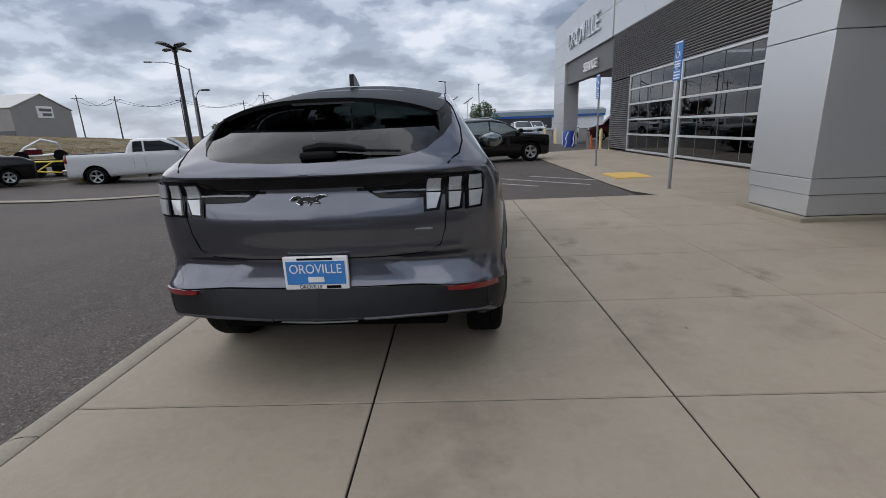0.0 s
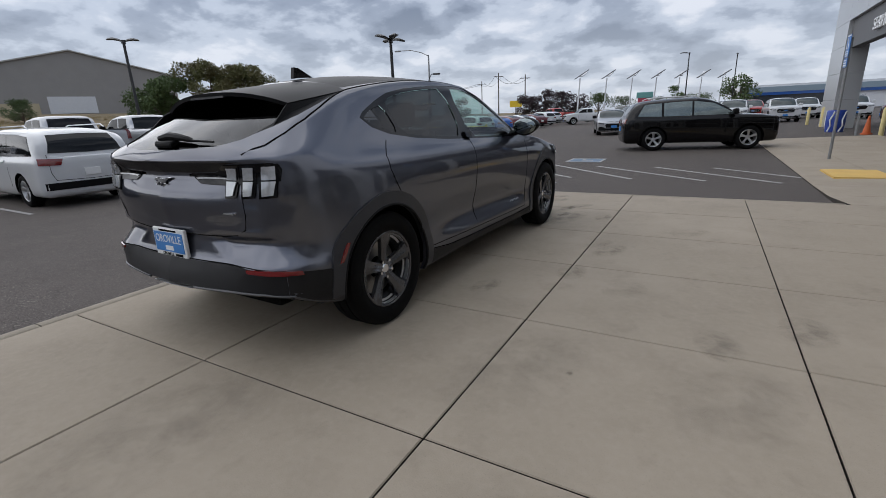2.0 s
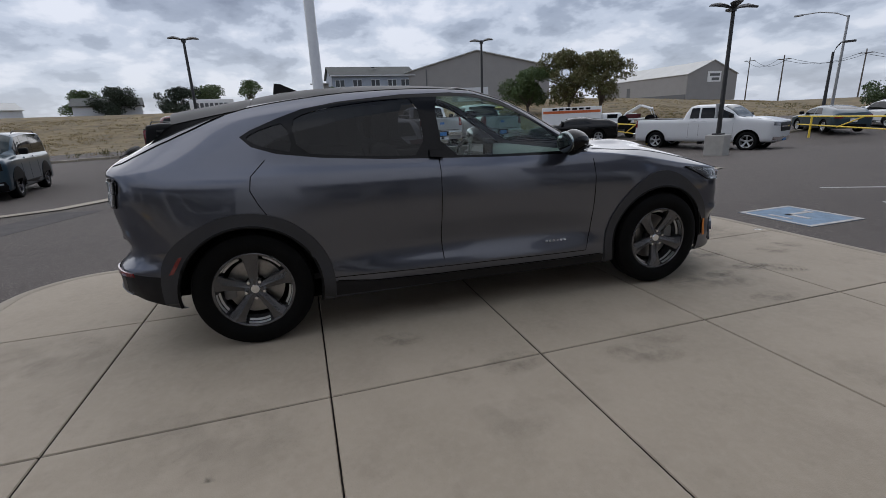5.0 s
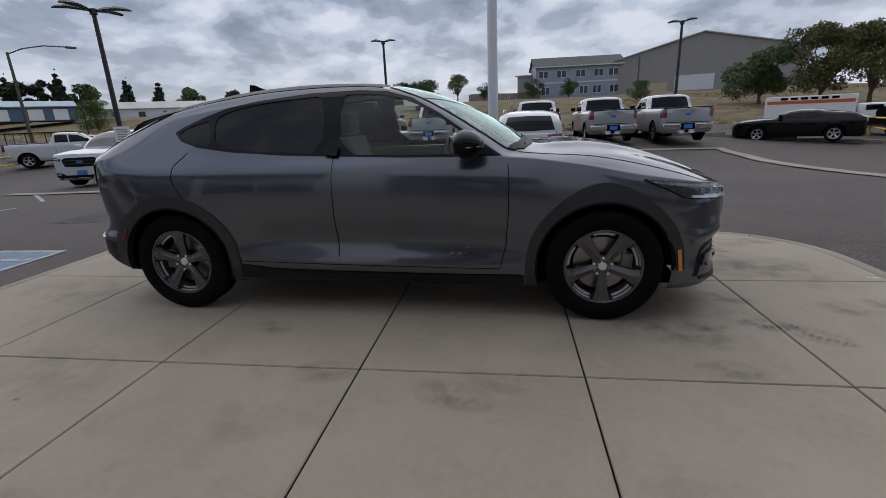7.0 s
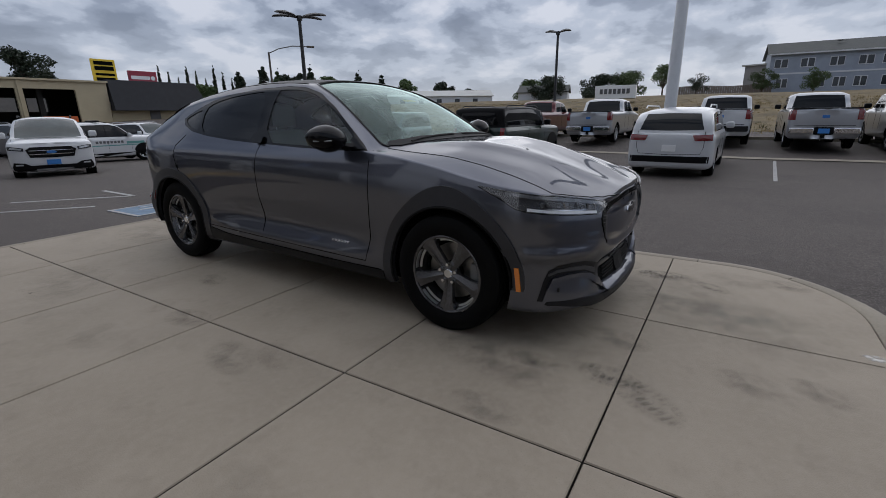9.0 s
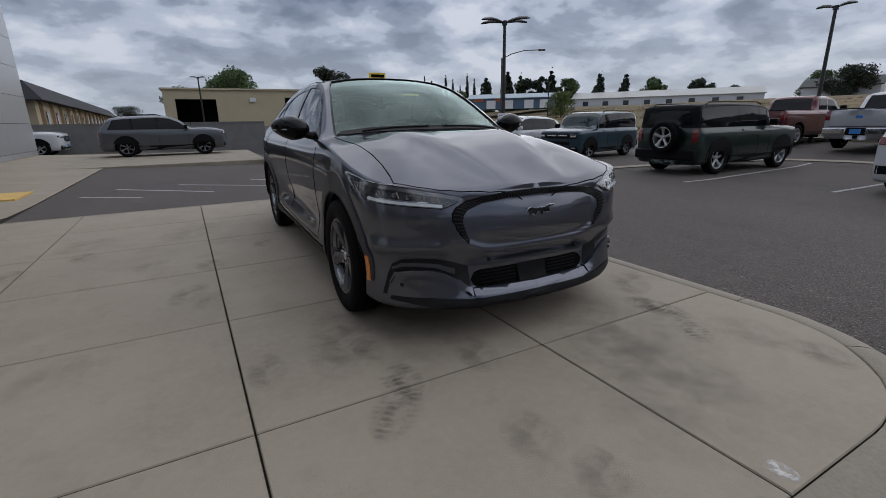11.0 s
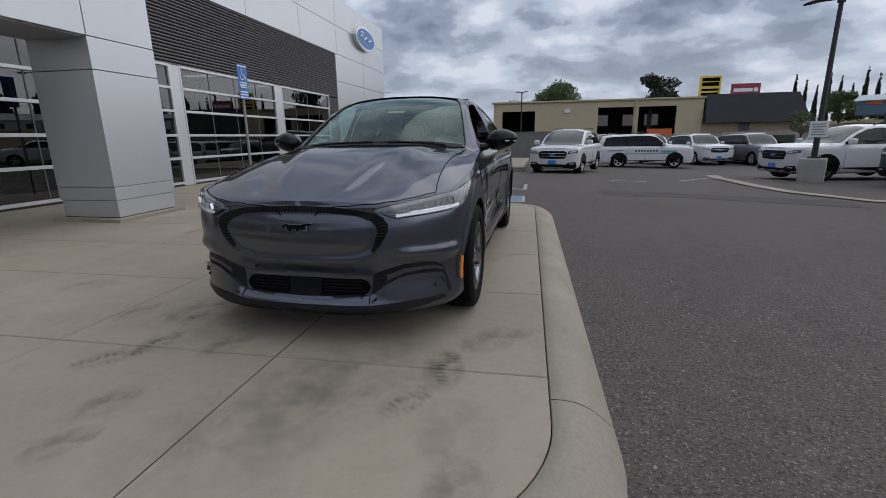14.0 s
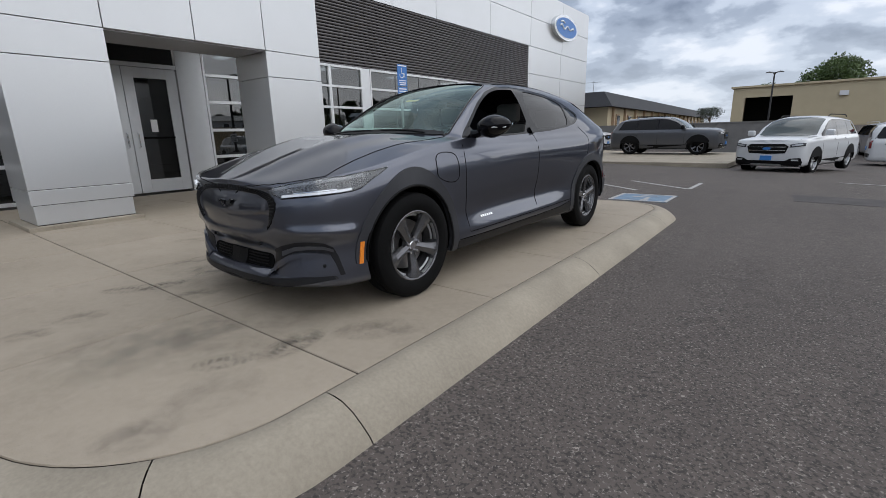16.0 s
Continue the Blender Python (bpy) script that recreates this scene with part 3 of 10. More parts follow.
def build_pad():
    base = thing("pavement", "sand-coloured concrete slab pavement with saw-cut joints", "pavement", PAD, kind="structure")
    # bed under the slabs, seen as the dark floor of the joints
    bm = bmesh.new()
    outline = [(-0.775, -3.6)] + [(8.0, -3.6), (8.0, 3.705), (-0.43, 3.705)] + list(reversed(FRONT_ARC))[1:] + list(reversed(REAR_ARC))
    vs = [bm.verts.new((u, v, walk_z(u, v) - 0.028)) for u, v in outline]
    bmesh.ops.triangle_fill(bm, edges=[bm.edges.new((a, b)) for a, b in zip(vs, vs[1:] + vs[:1])], use_beauty=True)
    for f in bm.faces:
        if f.normal.z < 0:
            f.normal_flip()
    part("joint_bed", bm, M["joint"], base)
    polys = []
    for i in range(6):
        for j in range(6):
            u0, u1, v0, v1 = U_LINES[i], U_LINES[i + 1], V_LINES[j], V_LINES[j + 1]
            if i == 0 and j == 5:
                polys.append([(u1, v0), (u1, v1)] + list(reversed(FRONT_ARC)) + [(u0, v0)])
            elif i == 0 and j == 0:
                polys.append([(u1, v1), (u0, v1)] + list(reversed(REAR_ARC)) + [(u1, v0)])
            else:
                polys.append([(u0, v0), (u1, v0), (u1, v1), (u0, v1)])
    for sgn, start, end in ((1, 3.705, 19.0), (-1, 3.6, 24.5)):
        n = round((end - start) / 1.3)
        for k in range(n):
            a, b = start + (end - start) * k / n, start + (end - start) * (k + 1) / n
            for u0, u1 in ((4.2, 5.35), (5.35, 6.65), (6.65, 7.97)):
                v0, v1 = (a, b) if sgn > 0 else (-b, -a)
                polys.append([(u0, v0), (u1, v0), (u1, v1), (u0, v1)])
    for p in polys:
        slab(p, base)
    return base


pavement = build_pad()

# rolled kerb round the pad, in lengths with joints between
KERB = [(4.15, 3.705)] + [(u, 3.705) for u in (3.2, 2.4, 1.6, 0.8, 0.2)] + list(reversed(FRONT_ARC)) + [(-1.325, v) for v in (2.7, 2.2, 1.6, 1.0, 0.4, -0.03, -0.8, -1.4, -2.0, -2.6)] + list(reversed(REAR_ARC)) + [(u, -3.6) for u in (-0.1, 0.7, 1.5, 2.3, 3.2, 4.15)]
KERB_SECTION = ((0.002, -0.04), (0.002, -0.005), (0.008, 0.0), (0.07, 0.0), (0.12, -0.008), (0.18, -0.034), (0.235, -0.075), (0.28, -0.115), (0.305, -0.16))


def build_kerb():
    base = thing("kerb", "pale concrete rolled kerb, scuffed and stained, round the pad", "kerb", PAD, kind="structure")
    pts = [Vector(p) for p in KERB]
    clean = [pts[0]]
    for p in pts[1:]:
        if (p - clean[-1]).length > 0.02:
            clean.append(p)
    pts = clean
    nor = []
    for i, p in enumerate(pts):
        d = (pts[min(i + 1, len(pts) - 1)] - pts[max(i - 1, 0)]).normalized()
        nor.append(Vector((-d.y, d.x)) * -1)
    spots = ((0.9, 3.705), (-1.15, 3.37), (-1.325, 2.70), (-1.325, -0.03), (-1.325, -2.6), (-0.4, -3.6), (1.6, -3.6))
    cut = sorted({0, len(pts) - 1} | {min(range(len(pts)), key=lambda i: (pts[i] - Vector(q)).length) for q in spots})
    for a, b in zip(cut, cut[1:]):
        bm = bmesh.new()
        rows = []
        for i in range(a, b + 1):
            shift = Vector((0, 0))
            if i in (a, b) and 0 < i < len(pts) - 1:
                shift = (pts[i + 1] - pts[i - 1]).normalized() * (0.003 if i == a else -0.003)
            rows.append([bm.verts.new((*(pts[i] + shift + nor[i] * o), z)) for o, z in KERB_SECTION])
        for r0, r1 in zip(rows, rows[1:]):
            for k in range(len(KERB_SECTION) - 1):
                bm.faces.new((r0[k], r0[k + 1], r1[k + 1], r1[k]))
        for f in bm.faces:
            if f.normal.z < 0:
                f.normal_flip()
        bmesh.ops.recalc_face_normals(bm, faces=bm.faces)
        if sum(f.normal.z for f in bm.faces) < 0:
            bmesh.ops.reverse_faces(bm, faces=bm.faces)
        part("kerb_length", bm, M["kerb"], base, angle=60)


build_kerb()


def strip(path, width, lift, name, label, mat, category, parent=None):
    """A flush band laid along a line on the lot, following its fall."""
    pts = [Vector(p) for p in path]
    fine = []
    for a, b in zip(pts, pts[1:]):
        n = max(1, int((b - a).length / 1.0))
        fine += [a.lerp(b, k / n) for k in range(n)]
    fine.append(pts[-1])
    bm = bmesh.new()
    rows = []
    for i, p in enumerate(fine):
        d = (fine[min(i + 1, len(fine) - 1)] - fine[max(i - 1, 0)]).normalized()
        s = Vector((-d.y, d.x)) * width / 2
        rows.append([bm.verts.new((q.x, q.y, ground_z(q.x, q.y) + lift)) for q in (p - s, p + s)])
    for r0, r1 in zip(rows, rows[1:]):
        bm.faces.new((r0[0], r1[0], r1[1], r0[1]))
    bmesh.ops.recalc_face_normals(bm, faces=bm.faces)
    if sum(f.normal.z for f in bm.faces) < 0:
        bmesh.ops.reverse_faces(bm, faces=bm.faces)
    ext = bmesh.ops.extrude_face_region(bm, geom=list(bm.faces))
    bmesh.ops.translate(bm, verts=[v for v in ext["geom"] if isinstance(v, bmesh.types.BMVert)], vec=(0, 0, -0.003))
    bmesh.ops.recalc_face_normals(bm, faces=bm.faces)
    ob = obj(name, bm, mat, parent)
    return tagged(ob, label, category, kind="structure")


GUTTER_A = [(-7.6, -14.4), (-7.1, -12.2), (-7.05, -9.6), (-7.3, -8.0), (-8.2, -6.7), (-9.6, -6.1), (-11.5, -5.85), (-14.0, -5.4), (-15.6, -4.4), (-16.0, -2.6), (-15.9, 0.0), (-15.6, 3.0), (-15.75, 6.0), (-15.6, 8.5), (-13.4, 8.35), (-11.4, 8.1), (-9.8, 8.2), (-8.0, 8.4), (-5.6, 8.9)]
strip(GUTTER_A, 0.42, 0.022, "drain_gutter", "pale concrete drainage gutter set flush in the asphalt", M["kerb"], "gutter")


def raised_kerb(path, name, label, h=0.13, w=0.16):
    pts = [Vector(p) for p in path]
    base = thing(name, label, "kerb", kind="structure")
    for a, b in zip(pts, pts[1:]):
        n = max(1, round((b - a).length / 1.5))
        for k in range(n):
            p, q = a.lerp(b, k / n), a.lerp(b, (k + 1) / n)
            L = (q - p).length
            bm = box(0.01, L - 0.01, -w / 2, w / 2, -0.1, h, 0.02)
            o = part("kerb_length", bm, M["kerb"], base)
            o.matrix_basis = pose(p.x, p.y, ground_z(p.x, p.y), 0, 0, math.degrees(math.atan2(q.y - p.y, q.x - p.x)))


raised_kerb([(-23.6, -24), (-23.2, -8), (-22.6, 3.9), (-21.0, 10.8), (-18.4, 15.8), (-15.6, 20.5), (-17.5, 32), (-19, 60)], "lot_kerb", "low concrete kerb along the edge of the car lot")

M["tar"] = material("tarred_asphalt", (0.036, 0.032, 0.031), 0.85, vary=0.4, scale=2.5, fine=45, bump=0.3, bump_scale=60, second=(0.066, 0.058, 0.055))
strip([(-2.7, -6.6), (-4.4, -6.75), (-5.7, -6.4), (-7.6, -6.0)], 0.95, 0.004, "asphalt_patch", "darker tarred strip patched into the asphalt", M["tar"], "road patch")

# parking lines and blue badges on the asphalt
for a, b in (((-0.15, 8.8), (2.4, 6.6)), ((1.25, 8.8), (3.62, 6.6)), ((2.5, 8.85), (4.05, 7.4)), ((-1.43, 9.0), (1.05, 6.55)), ((-0.9, 7.1), (-0.2, 6.5)), ((-2.2, 7.6), (-1.5, 8.9)),
             ((3.85, -7.0), (2.76, -6.25)), ((3.4, -8.0), (1.5, -6.3)), ((2.2, -8.1), (-0.05, -6.35)), ((0.6, -8.2), (-0.9, -7.0)), ((-0.92, -8.3), (-0.93, -7.0)),
             ((-14.6, -0.15), (-9.4, -0.15)), ((-15.2, -3.2), (-8.3, -2.6)), ((-15.2, 3.6), (-10.2, 3.5)), ((-7.5, 22.5), (-8.6, 23.0)), ((-4.4, -9.9), (-3.4, -10.0)), ((-5.4, -10.4), (-7.0, -12.6))):
    strip([a, b], 0.085, 0.006, "parking_line", "worn white parking line painted on asphalt", M["line"], "road marking")
for cx, cy, rz in ((-0.75, 5.2, 2), (-0.8, 10.25, 2), (-0.5, -5.25, 2)):
    plate = thing("accessible_badge", "faded blue painted accessible parking badge with white figure", "road marking", pose(cx, cy, -0.14, 0, 0, rz), kind="structure")
    part("blue_square", box(-0.5, 0.5, -0.48, 0.48, 0.001, 0.006), M["blue_paint"], plate)
    for x0, x1, y0, y1 in ((-0.5, 0.5, 0.42, 0.48), (-0.5, 0.5, -0.48, -0.42), (-0.5, -0.44, -0.42, 0.42), (0.44, 0.5, -0.42, 0.42), (-0.12, -0.05, -0.1, 0.25), (-0.12, 0.2, -0.1, -0.03), (-0.2, 0.1, -0.3, -0.24), (-0.16, -0.03, 0.27, 0.36)):
        part("white_stroke", box(x0, x1, y0, y1, 0.0061, 0.010), M["line"], plate)

# tactile pads at the ramps
for v in (7.65, -7.65):
    pad = tagged(obj("tactile_pad", box(4.62, 5.5, v - 0.62, v + 0.62, -0.12, -0.068), M["yellow_pad"], m=PAD), "yellow ribbed tactile pad on the pavement ramp", "tactile pad", kind="structure")

# concrete apron at the south end, under the parked grey car
bm = box(-0.6, 8.0, -23.0, -14.6, -0.25, -0.075, 0.02)
tagged(obj("south_apron", bm, M["kerb"]), "raised pale concrete apron at the end of the car park", "pavement", kind="structure")

# ---- showroom ----
BLD = pose(0, 0, 0, 0, 0, 1.2)
WALL_U, ROOF_Z = 8.0, 7.6


def panel_piece(parent, u, v0, v1, z0, z1, mat="panel", depth=0.05, gap=0.008):
    return part("panel", box(u, u + depth, v0 + gap, v1 - gap, z0 + gap, z1 - gap, 0.004), M[mat], parent)


wall_front = thing("wall_front", "silver metal panel showroom front with dark louvre band", "wall", BLD, kind="structure")
part("backing", box(WALL_U + 0.051, WALL_U + 0.25, -24.28, 18.6, 5.08, ROOF_Z - 0.02), M["gap"], wall_front)
part("backing", box(WALL_U + 0.051, WALL_U + 0.25, -24.28, -16.95, 0.0, 5.08), M["gap"], wall_front)
part("backing", box(WALL_U + 0.06, WALL_U + 0.25, -16.95, 18.6, 3.10, 5.08), M["gap"], wall_front)
for z0, z1 in ((5.08, 6.34), (6.34, 7.6)):
    n = 12
    for k in range(n):
        a, b = -24.3 + 42.9 * k / n, -24.3 + 42.9 * (k + 1) / n
        panel_piece(wall_front, WALL_U, a, b, z0, z1)
for z0, z1 in ((0.0, 0.22), (0.22, 1.44), (1.44, 2.62), (2.62, 3.86), (3.86, 5.08)):
    for a, b in ((-24.3, -20.6), (-20.6, -16.95)):
        panel_piece(wall_front, WALL_U, a, b, z0, z1)


def slat_bm(length):
    """One louvre blade: a rounded rib with a flat below it, running along y."""
    prof = ((0.03, 0.0), (0.0, 0.012), (-0.012, 0.026), (-0.012, 0.040), (0.0, 0.054), (0.03, 0.066))
    bm = bmesh.new()
    a, b = [bm.verts.new((x, 0, z)) for x, z in prof], [bm.verts.new((x, length, z)) for x, z in prof]
    for k in range(len(prof) - 1):
        bm.faces.new((a[k], a[k + 1], b[k + 1], b[k]))
    bm.faces.new(list(reversed(a)))
    bm.faces.new(b)
    bmesh.ops.recalc_face_normals(bm, faces=bm.faces)
    return bm


def slats(v0, v1, z0, z1, pitch=0.0833):
    first = None
    for k in range(round((z1 - z0) / pitch)):
        m = pose(WALL_U + 0.02, v0, z0 + k * pitch)
        if first is None:
            first = part("louvre_slat", slat_bm(v1 - v0), M["louvre"], wall_front, "dark grey metal louvre blade")
            first.matrix_basis = m
        else:
            shared("louvre_slat", first.data, wall_front, m)


slats(-16.95, 18.6, 3.10, 5.08)
slats(-16.95, -15.9, 0.06, 3.10)
slats(16.15, 18.6, 0.06, 3.10)
part("backing", box(WALL_U + 0.06, WALL_U + 0.25, -16.95, -15.9, 0.0, 3.1), M["gap"], wall_front)
part("backing", box(WALL_U + 0.06, WALL_U + 0.25, 16.15, 18.6, 0.0, 3.1), M["gap"], wall_front)
part("wall_end", box(WALL_U + 0.25, 30, -24.3, -24.05, 0.0, ROOF_Z), M["panel"], wall_front)
part("wall_end", box(WALL_U + 0.25, 30, 18.35, 18.6, 0.0, ROOF_Z), M["panel"], wall_front)
roof = tagged(obj("roof", box(WALL_U + 0.06, 30, -24.28, 18.58, 7.3, 7.5), M["soffit"], m=BLD), "flat grey showroom roof", "roof", kind="structure")

ROWS = (0.08, 0.73, 1.33, 1.95, 2.53, 3.08)


def window_bay(name, v0, v1, panes, rows=ROWS):
    """A shop window: aluminium frame, horizontal bars and panes."""
    w = thing(name, "dark shop window in five rows of panes with pale aluminium bars", "window", BLD, kind="structure")
    f = 0.05
    u = WALL_U
    for a, b in ((v0, v0 + f), (v1 - f, v1)):
        part("window_frame", box(u - 0.03, u + 0.09, a, b, 0.02, rows[-1] + 0.03, 0.004), M["alu"], w)
    for z in rows:
        part("window_bar", box(u - 0.035, u + 0.08, v0 + f, v1 - f, z - 0.035, z + 0.03, 0.004), M["alu"], w)
    for k in range(1, panes):
        c = v0 + (v1 - v0) * k / panes
        part("mullion", box(u + 0.012, u + 0.05, c - 0.012, c + 0.012, rows[0], rows[-1]), M["sign_dark"], w)
    for z0, z1 in zip(rows, rows[1:]):
        for k in range(panes):
            a, b = v0 + f + (v1 - v0 - 2 * f) * k / panes, v0 + f + (v1 - v0 - 2 * f) * (k + 1) / panes
            p = part("pane", box(u + 0.022, u + 0.028, a, b, z0 + 0.02, z1 - 0.02), M["shop_glass"], w)
            p.visible_shadow = False
    return w


MID = 0.12
for k, (a, b, n) in enumerate(((-15.85, -11.72, 4), (-11.28, -6.60, 4), (-6.27, -5.05, 1), (-5.05, -1.48, 3))):
    window_bay(f"window_{2 * k + 1}", a, b, n)
    window_bay(f"window_{2 * k + 2}", 2 * MID - b, 2 * MID - a, n)
trim = thing("trim", "pale aluminium trim panels between the shop windows", "trim", BLD, kind="structure")
for a, b in ((-11.72, -11.28), (-6.60, -6.27), (-1.48, -0.92)):
    for s, t in ((a, b), (2 * MID - b, 2 * MID - a)):
        part("trim_panel", box(WALL_U - 0.02, WALL_U + 0.2, s + 0.004, t - 0.004, 0.0, 3.1, 0.006), M["alu"], trim)

# entrance doors, closed, under a transom light
door = thing("door_1", "closed double entrance door with dark glass and pale metal frame", "door", BLD, kind="structure")
part("transom_frame", box(WALL_U - 0.02, WALL_U + 0.1, -0.92, 1.16, 3.03, 3.1), M["alu"], door)
part("transom_frame", box(WALL_U - 0.02, WALL_U + 0.1, -0.92, 1.16, 2.58, 2.66), M["alu"], door)
p = part("transom_pane", box(WALL_U + 0.03, WALL_U + 0.036, -0.9, 1.14, 2.66, 3.03), M["shop_glass"], door)
p.visible_shadow = False
for s in (-1, 1):
    a, b = (-0.9, MID - 0.005) if s < 0 else (MID + 0.005, 1.14)
    leaf = part("door_leaf", box(WALL_U, WALL_U + 0.05, a, a + 0.2, 0.05, 2.57, 0.004), M["alu"], door)
    part("stile", box(WALL_U, WALL_U + 0.05, b - 0.2, b, 0.05, 2.57, 0.004), M["alu"], leaf)
    part("rail", box(WALL_U, WALL_U + 0.05, a + 0.2, b - 0.2, 0.05, 0.32), M["alu"], leaf)
    part("rail", box(WALL_U, WALL_U + 0.05, a + 0.2, b - 0.2, 2.37, 2.57), M["alu"], leaf)
    part("push_bar", box(WALL_U - 0.03, WALL_U + 0.01, a + 0.2, b - 0.2, 1.16, 1.2), M["gap"], leaf)
    p = part("pane", box(WALL_U + 0.022, WALL_U + 0.028, a + 0.2, b - 0.2, 0.32, 2.37), M["shop_glass"], leaf)
    p.visible_shadow = False
    c = MID + s * 0.1
    part("handle", tube([(WALL_U, c, 0.98), (WALL_U - 0.06, c, 1.0), (WALL_U - 0.06, c, 1.26), (WALL_U, c, 1.28)], 0.014), M["chrome"], leaf)
    part("notice", box(WALL_U - 0.002, WALL_U + 0.02, MID + s * 0.45 - 0.06, MID + s * 0.45 + 0.06, 1.3, 1.55), M["white"] if s < 0 else M["sign_blue"], leaf)

# room behind the glass
room = thing("showroom_interior", "dim showroom room behind the dark glass", "room", BLD, kind="structure")
part("room_floor", box(8.3, 16, -16.8, 18.3, -0.05, 0.03), M["room_floor"], room)
part("room_back", box(16, 16.2, -16.8, 18.3, 0.0, 3.5), M["room"], room)
part("room_side", box(8.3, 16, -17.0, -16.8, 0.0, 3.5), M["room"], room)
part("room_side", box(8.3, 16, 18.3, 18.34, 0.0, 3.5), M["room"], room)
part("room_ceiling", box(8.3, 16, -16.8, 18.3, 3.4, 3.5), M["room"], room)
strip_light = lamp_mat("ceiling_tube", (1.0, 0.96, 0.9), 3.0)
for v in (-14, -10.5, -7, -3.5, 0.3, 1.9, 5, 8.5, 12):
    o = tagged(obj("ceiling_light", box(9.6, 10.8, v, v + 0.3, 3.36, 3.398), strip_light, m=BLD), "white fluorescent ceiling light panel", "ceiling light", group="showroom lights")
for v in (-14.2, -12.6, -9.8, -8, 5, 9.4, 13):
    d = thing("desk", "plain wooden office desk behind the window", "desk", BLD @ pose(9.6, v, 0.03), group="office desks")
    part("desk_top", box(-0.4, 0.4, -0.7, 0.7, 0.70, 0.74, 0.006), M["desk"], d)
    for y in (-0.66, 0.62):
        part("desk_side", box(-0.36, 0.36, y, y + 0.04, 0.0, 0.70), M["desk"], d)

# entrance portal
portal = thing("entrance_portal", "tall silver metal clad entrance portal on two square columns", "portal", BLD, kind="structure")
P0, P1 = 4.88, 5.92
for a, b in ((1.28, 2.46), (-2.32, -1.15)):
    part("column_core", box(P0 + 0.03, P1 - 0.03, a + 0.03, b - 0.03, 0.05, 8.2), M["gap"], portal)
    for z0, z1, d in ((0.06, 0.32, 0.02), (0.32, 0.52, 0.0), (0.52, 2.18, 0.0), (2.18, 2.62, 0.0)):
        part("column_panel", box(P0 + d, P1 - d, a + d, b - d, z0 + 0.004, z1 - 0.004, 0.006), M["panel"], portal)
    part("column_base", box(P0 - 0.09, P1 + 0.09, a - 0.06, b + 0.09, -0.02, 0.055, 0.012), M["kerb"], portal)
cuts = (-2.32, -1.15, 0.06, 1.28, 2.46)
for a, b in zip(cuts, cuts[1:]):
    for z0, z1 in ((2.62, 5.2), (5.2, 8.2)):
        part("portal_panel", box(P0, P1, a + 0.004, b - 0.004, z0 + 0.004, z1 - 0.004, 0.006), M["panel"], portal)
part("portal_core", box(P0 + 0.03, P1 - 0.03, -2.3, 2.44, 2.66, 8.15), M["gap"], portal)
part("soffit", box(P0 + 0.05, P1 - 0.05, -1.14, 1.27, 2.605, 2.63), M["soffit"], portal)
part("canopy", box(P1, WALL_U + 0.05, -2.2, 2.36, 3.3, 3.6), M["soffit"], portal)

# oval badge on the panel wall, lettering drawn as plain shapes
badge = thing("oval_wall_sign", "blue oval sign with silver rim high on the wall", "sign", BLD @ pose(WALL_U, -20.7, 6.36))


def ellipse(w, h, d0, d1, n=40):
    bm = bmesh.new()
    a = [bm.verts.new((d0, w * math.cos(2 * math.pi * k / n), h * math.sin(2 * math.pi * k / n))) for k in range(n)]
    b = [bm.verts.new((d1, w * math.cos(2 * math.pi * k / n), h * math.sin(2 * math.pi * k / n))) for k in range(n)]
    bm.faces.new(a)
    bm.faces.new(b)
    for k in range(n):
        bm.faces.new((a[k], a[(k + 1) % n], b[(k + 1) % n], b[k]))
    bmesh.ops.recalc_face_normals(bm, faces=bm.faces)
    return bm


part("rim", ellipse(1.45, 0.60, -0.22, 0.0, 56), M["letter_chrome"], badge)
part("inner_rim", ellipse(1.36, 0.52, -0.232, -0.2, 56), M["letter"], badge)
part("face", ellipse(1.30, 0.47, -0.240, -0.2, 56), M["sign_blue"], badge)
part("stroke", tube([(-0.245, 0.85 - 1.7 * t, 0.10 * math.sin(t * 15) * (1 - 0.5 * t)) for t in np.linspace(0, 1, 40)], 0.045, 6), M["letter"], badge, "plain pale flowing line")
part("stroke", tube([(-0.245, 0.80 - 0.5 * t, 0.20 + 0.06 * math.sin(t * 3)) for t in np.linspace(0, 1, 8)], 0.04, 6), M["letter"], badge, "plain pale flowing line")

# service drive-through at the north end
svc = thing("service_canopy", "silver panel service drive-through with open bay and sign band", "canopy", BLD, kind="structure")
for z0, z1 in ((5.05, 6.34), (6.34, 7.7)):
    for k in range(4):
        a, b = 18.62 + 12.6 * k / 4, 18.62 + 12.6 * (k + 1) / 4
        panel_piece(svc, WALL_U - 0.05, a, b, z0, z1, depth=0.3)
part("band", box(WALL_U + 0.12, WALL_U + 0.5, 18.62, 28.0, 3.75, 5.06), M["sign_dark"], svc)
for z0, z1 in ((-0.2, 1.3), (1.3, 2.6), (2.6, 3.9), (3.9, 5.05)):
    part("pier_panel", box(WALL_U - 0.05, WALL_U + 0.9, 28.0, 31.2, z0 + 0.005, z1 - 0.005, 0.005), M["panel"], svc)
part("canopy_roof", box(WALL_U + 0.26, 20, 18.62, 31.1, 4.4, 7.5), M["soffit"], svc)
part("far_pier", box(18.5, 20, 28.4, 31.1, -0.2, 4.4), M["panel"], svc)

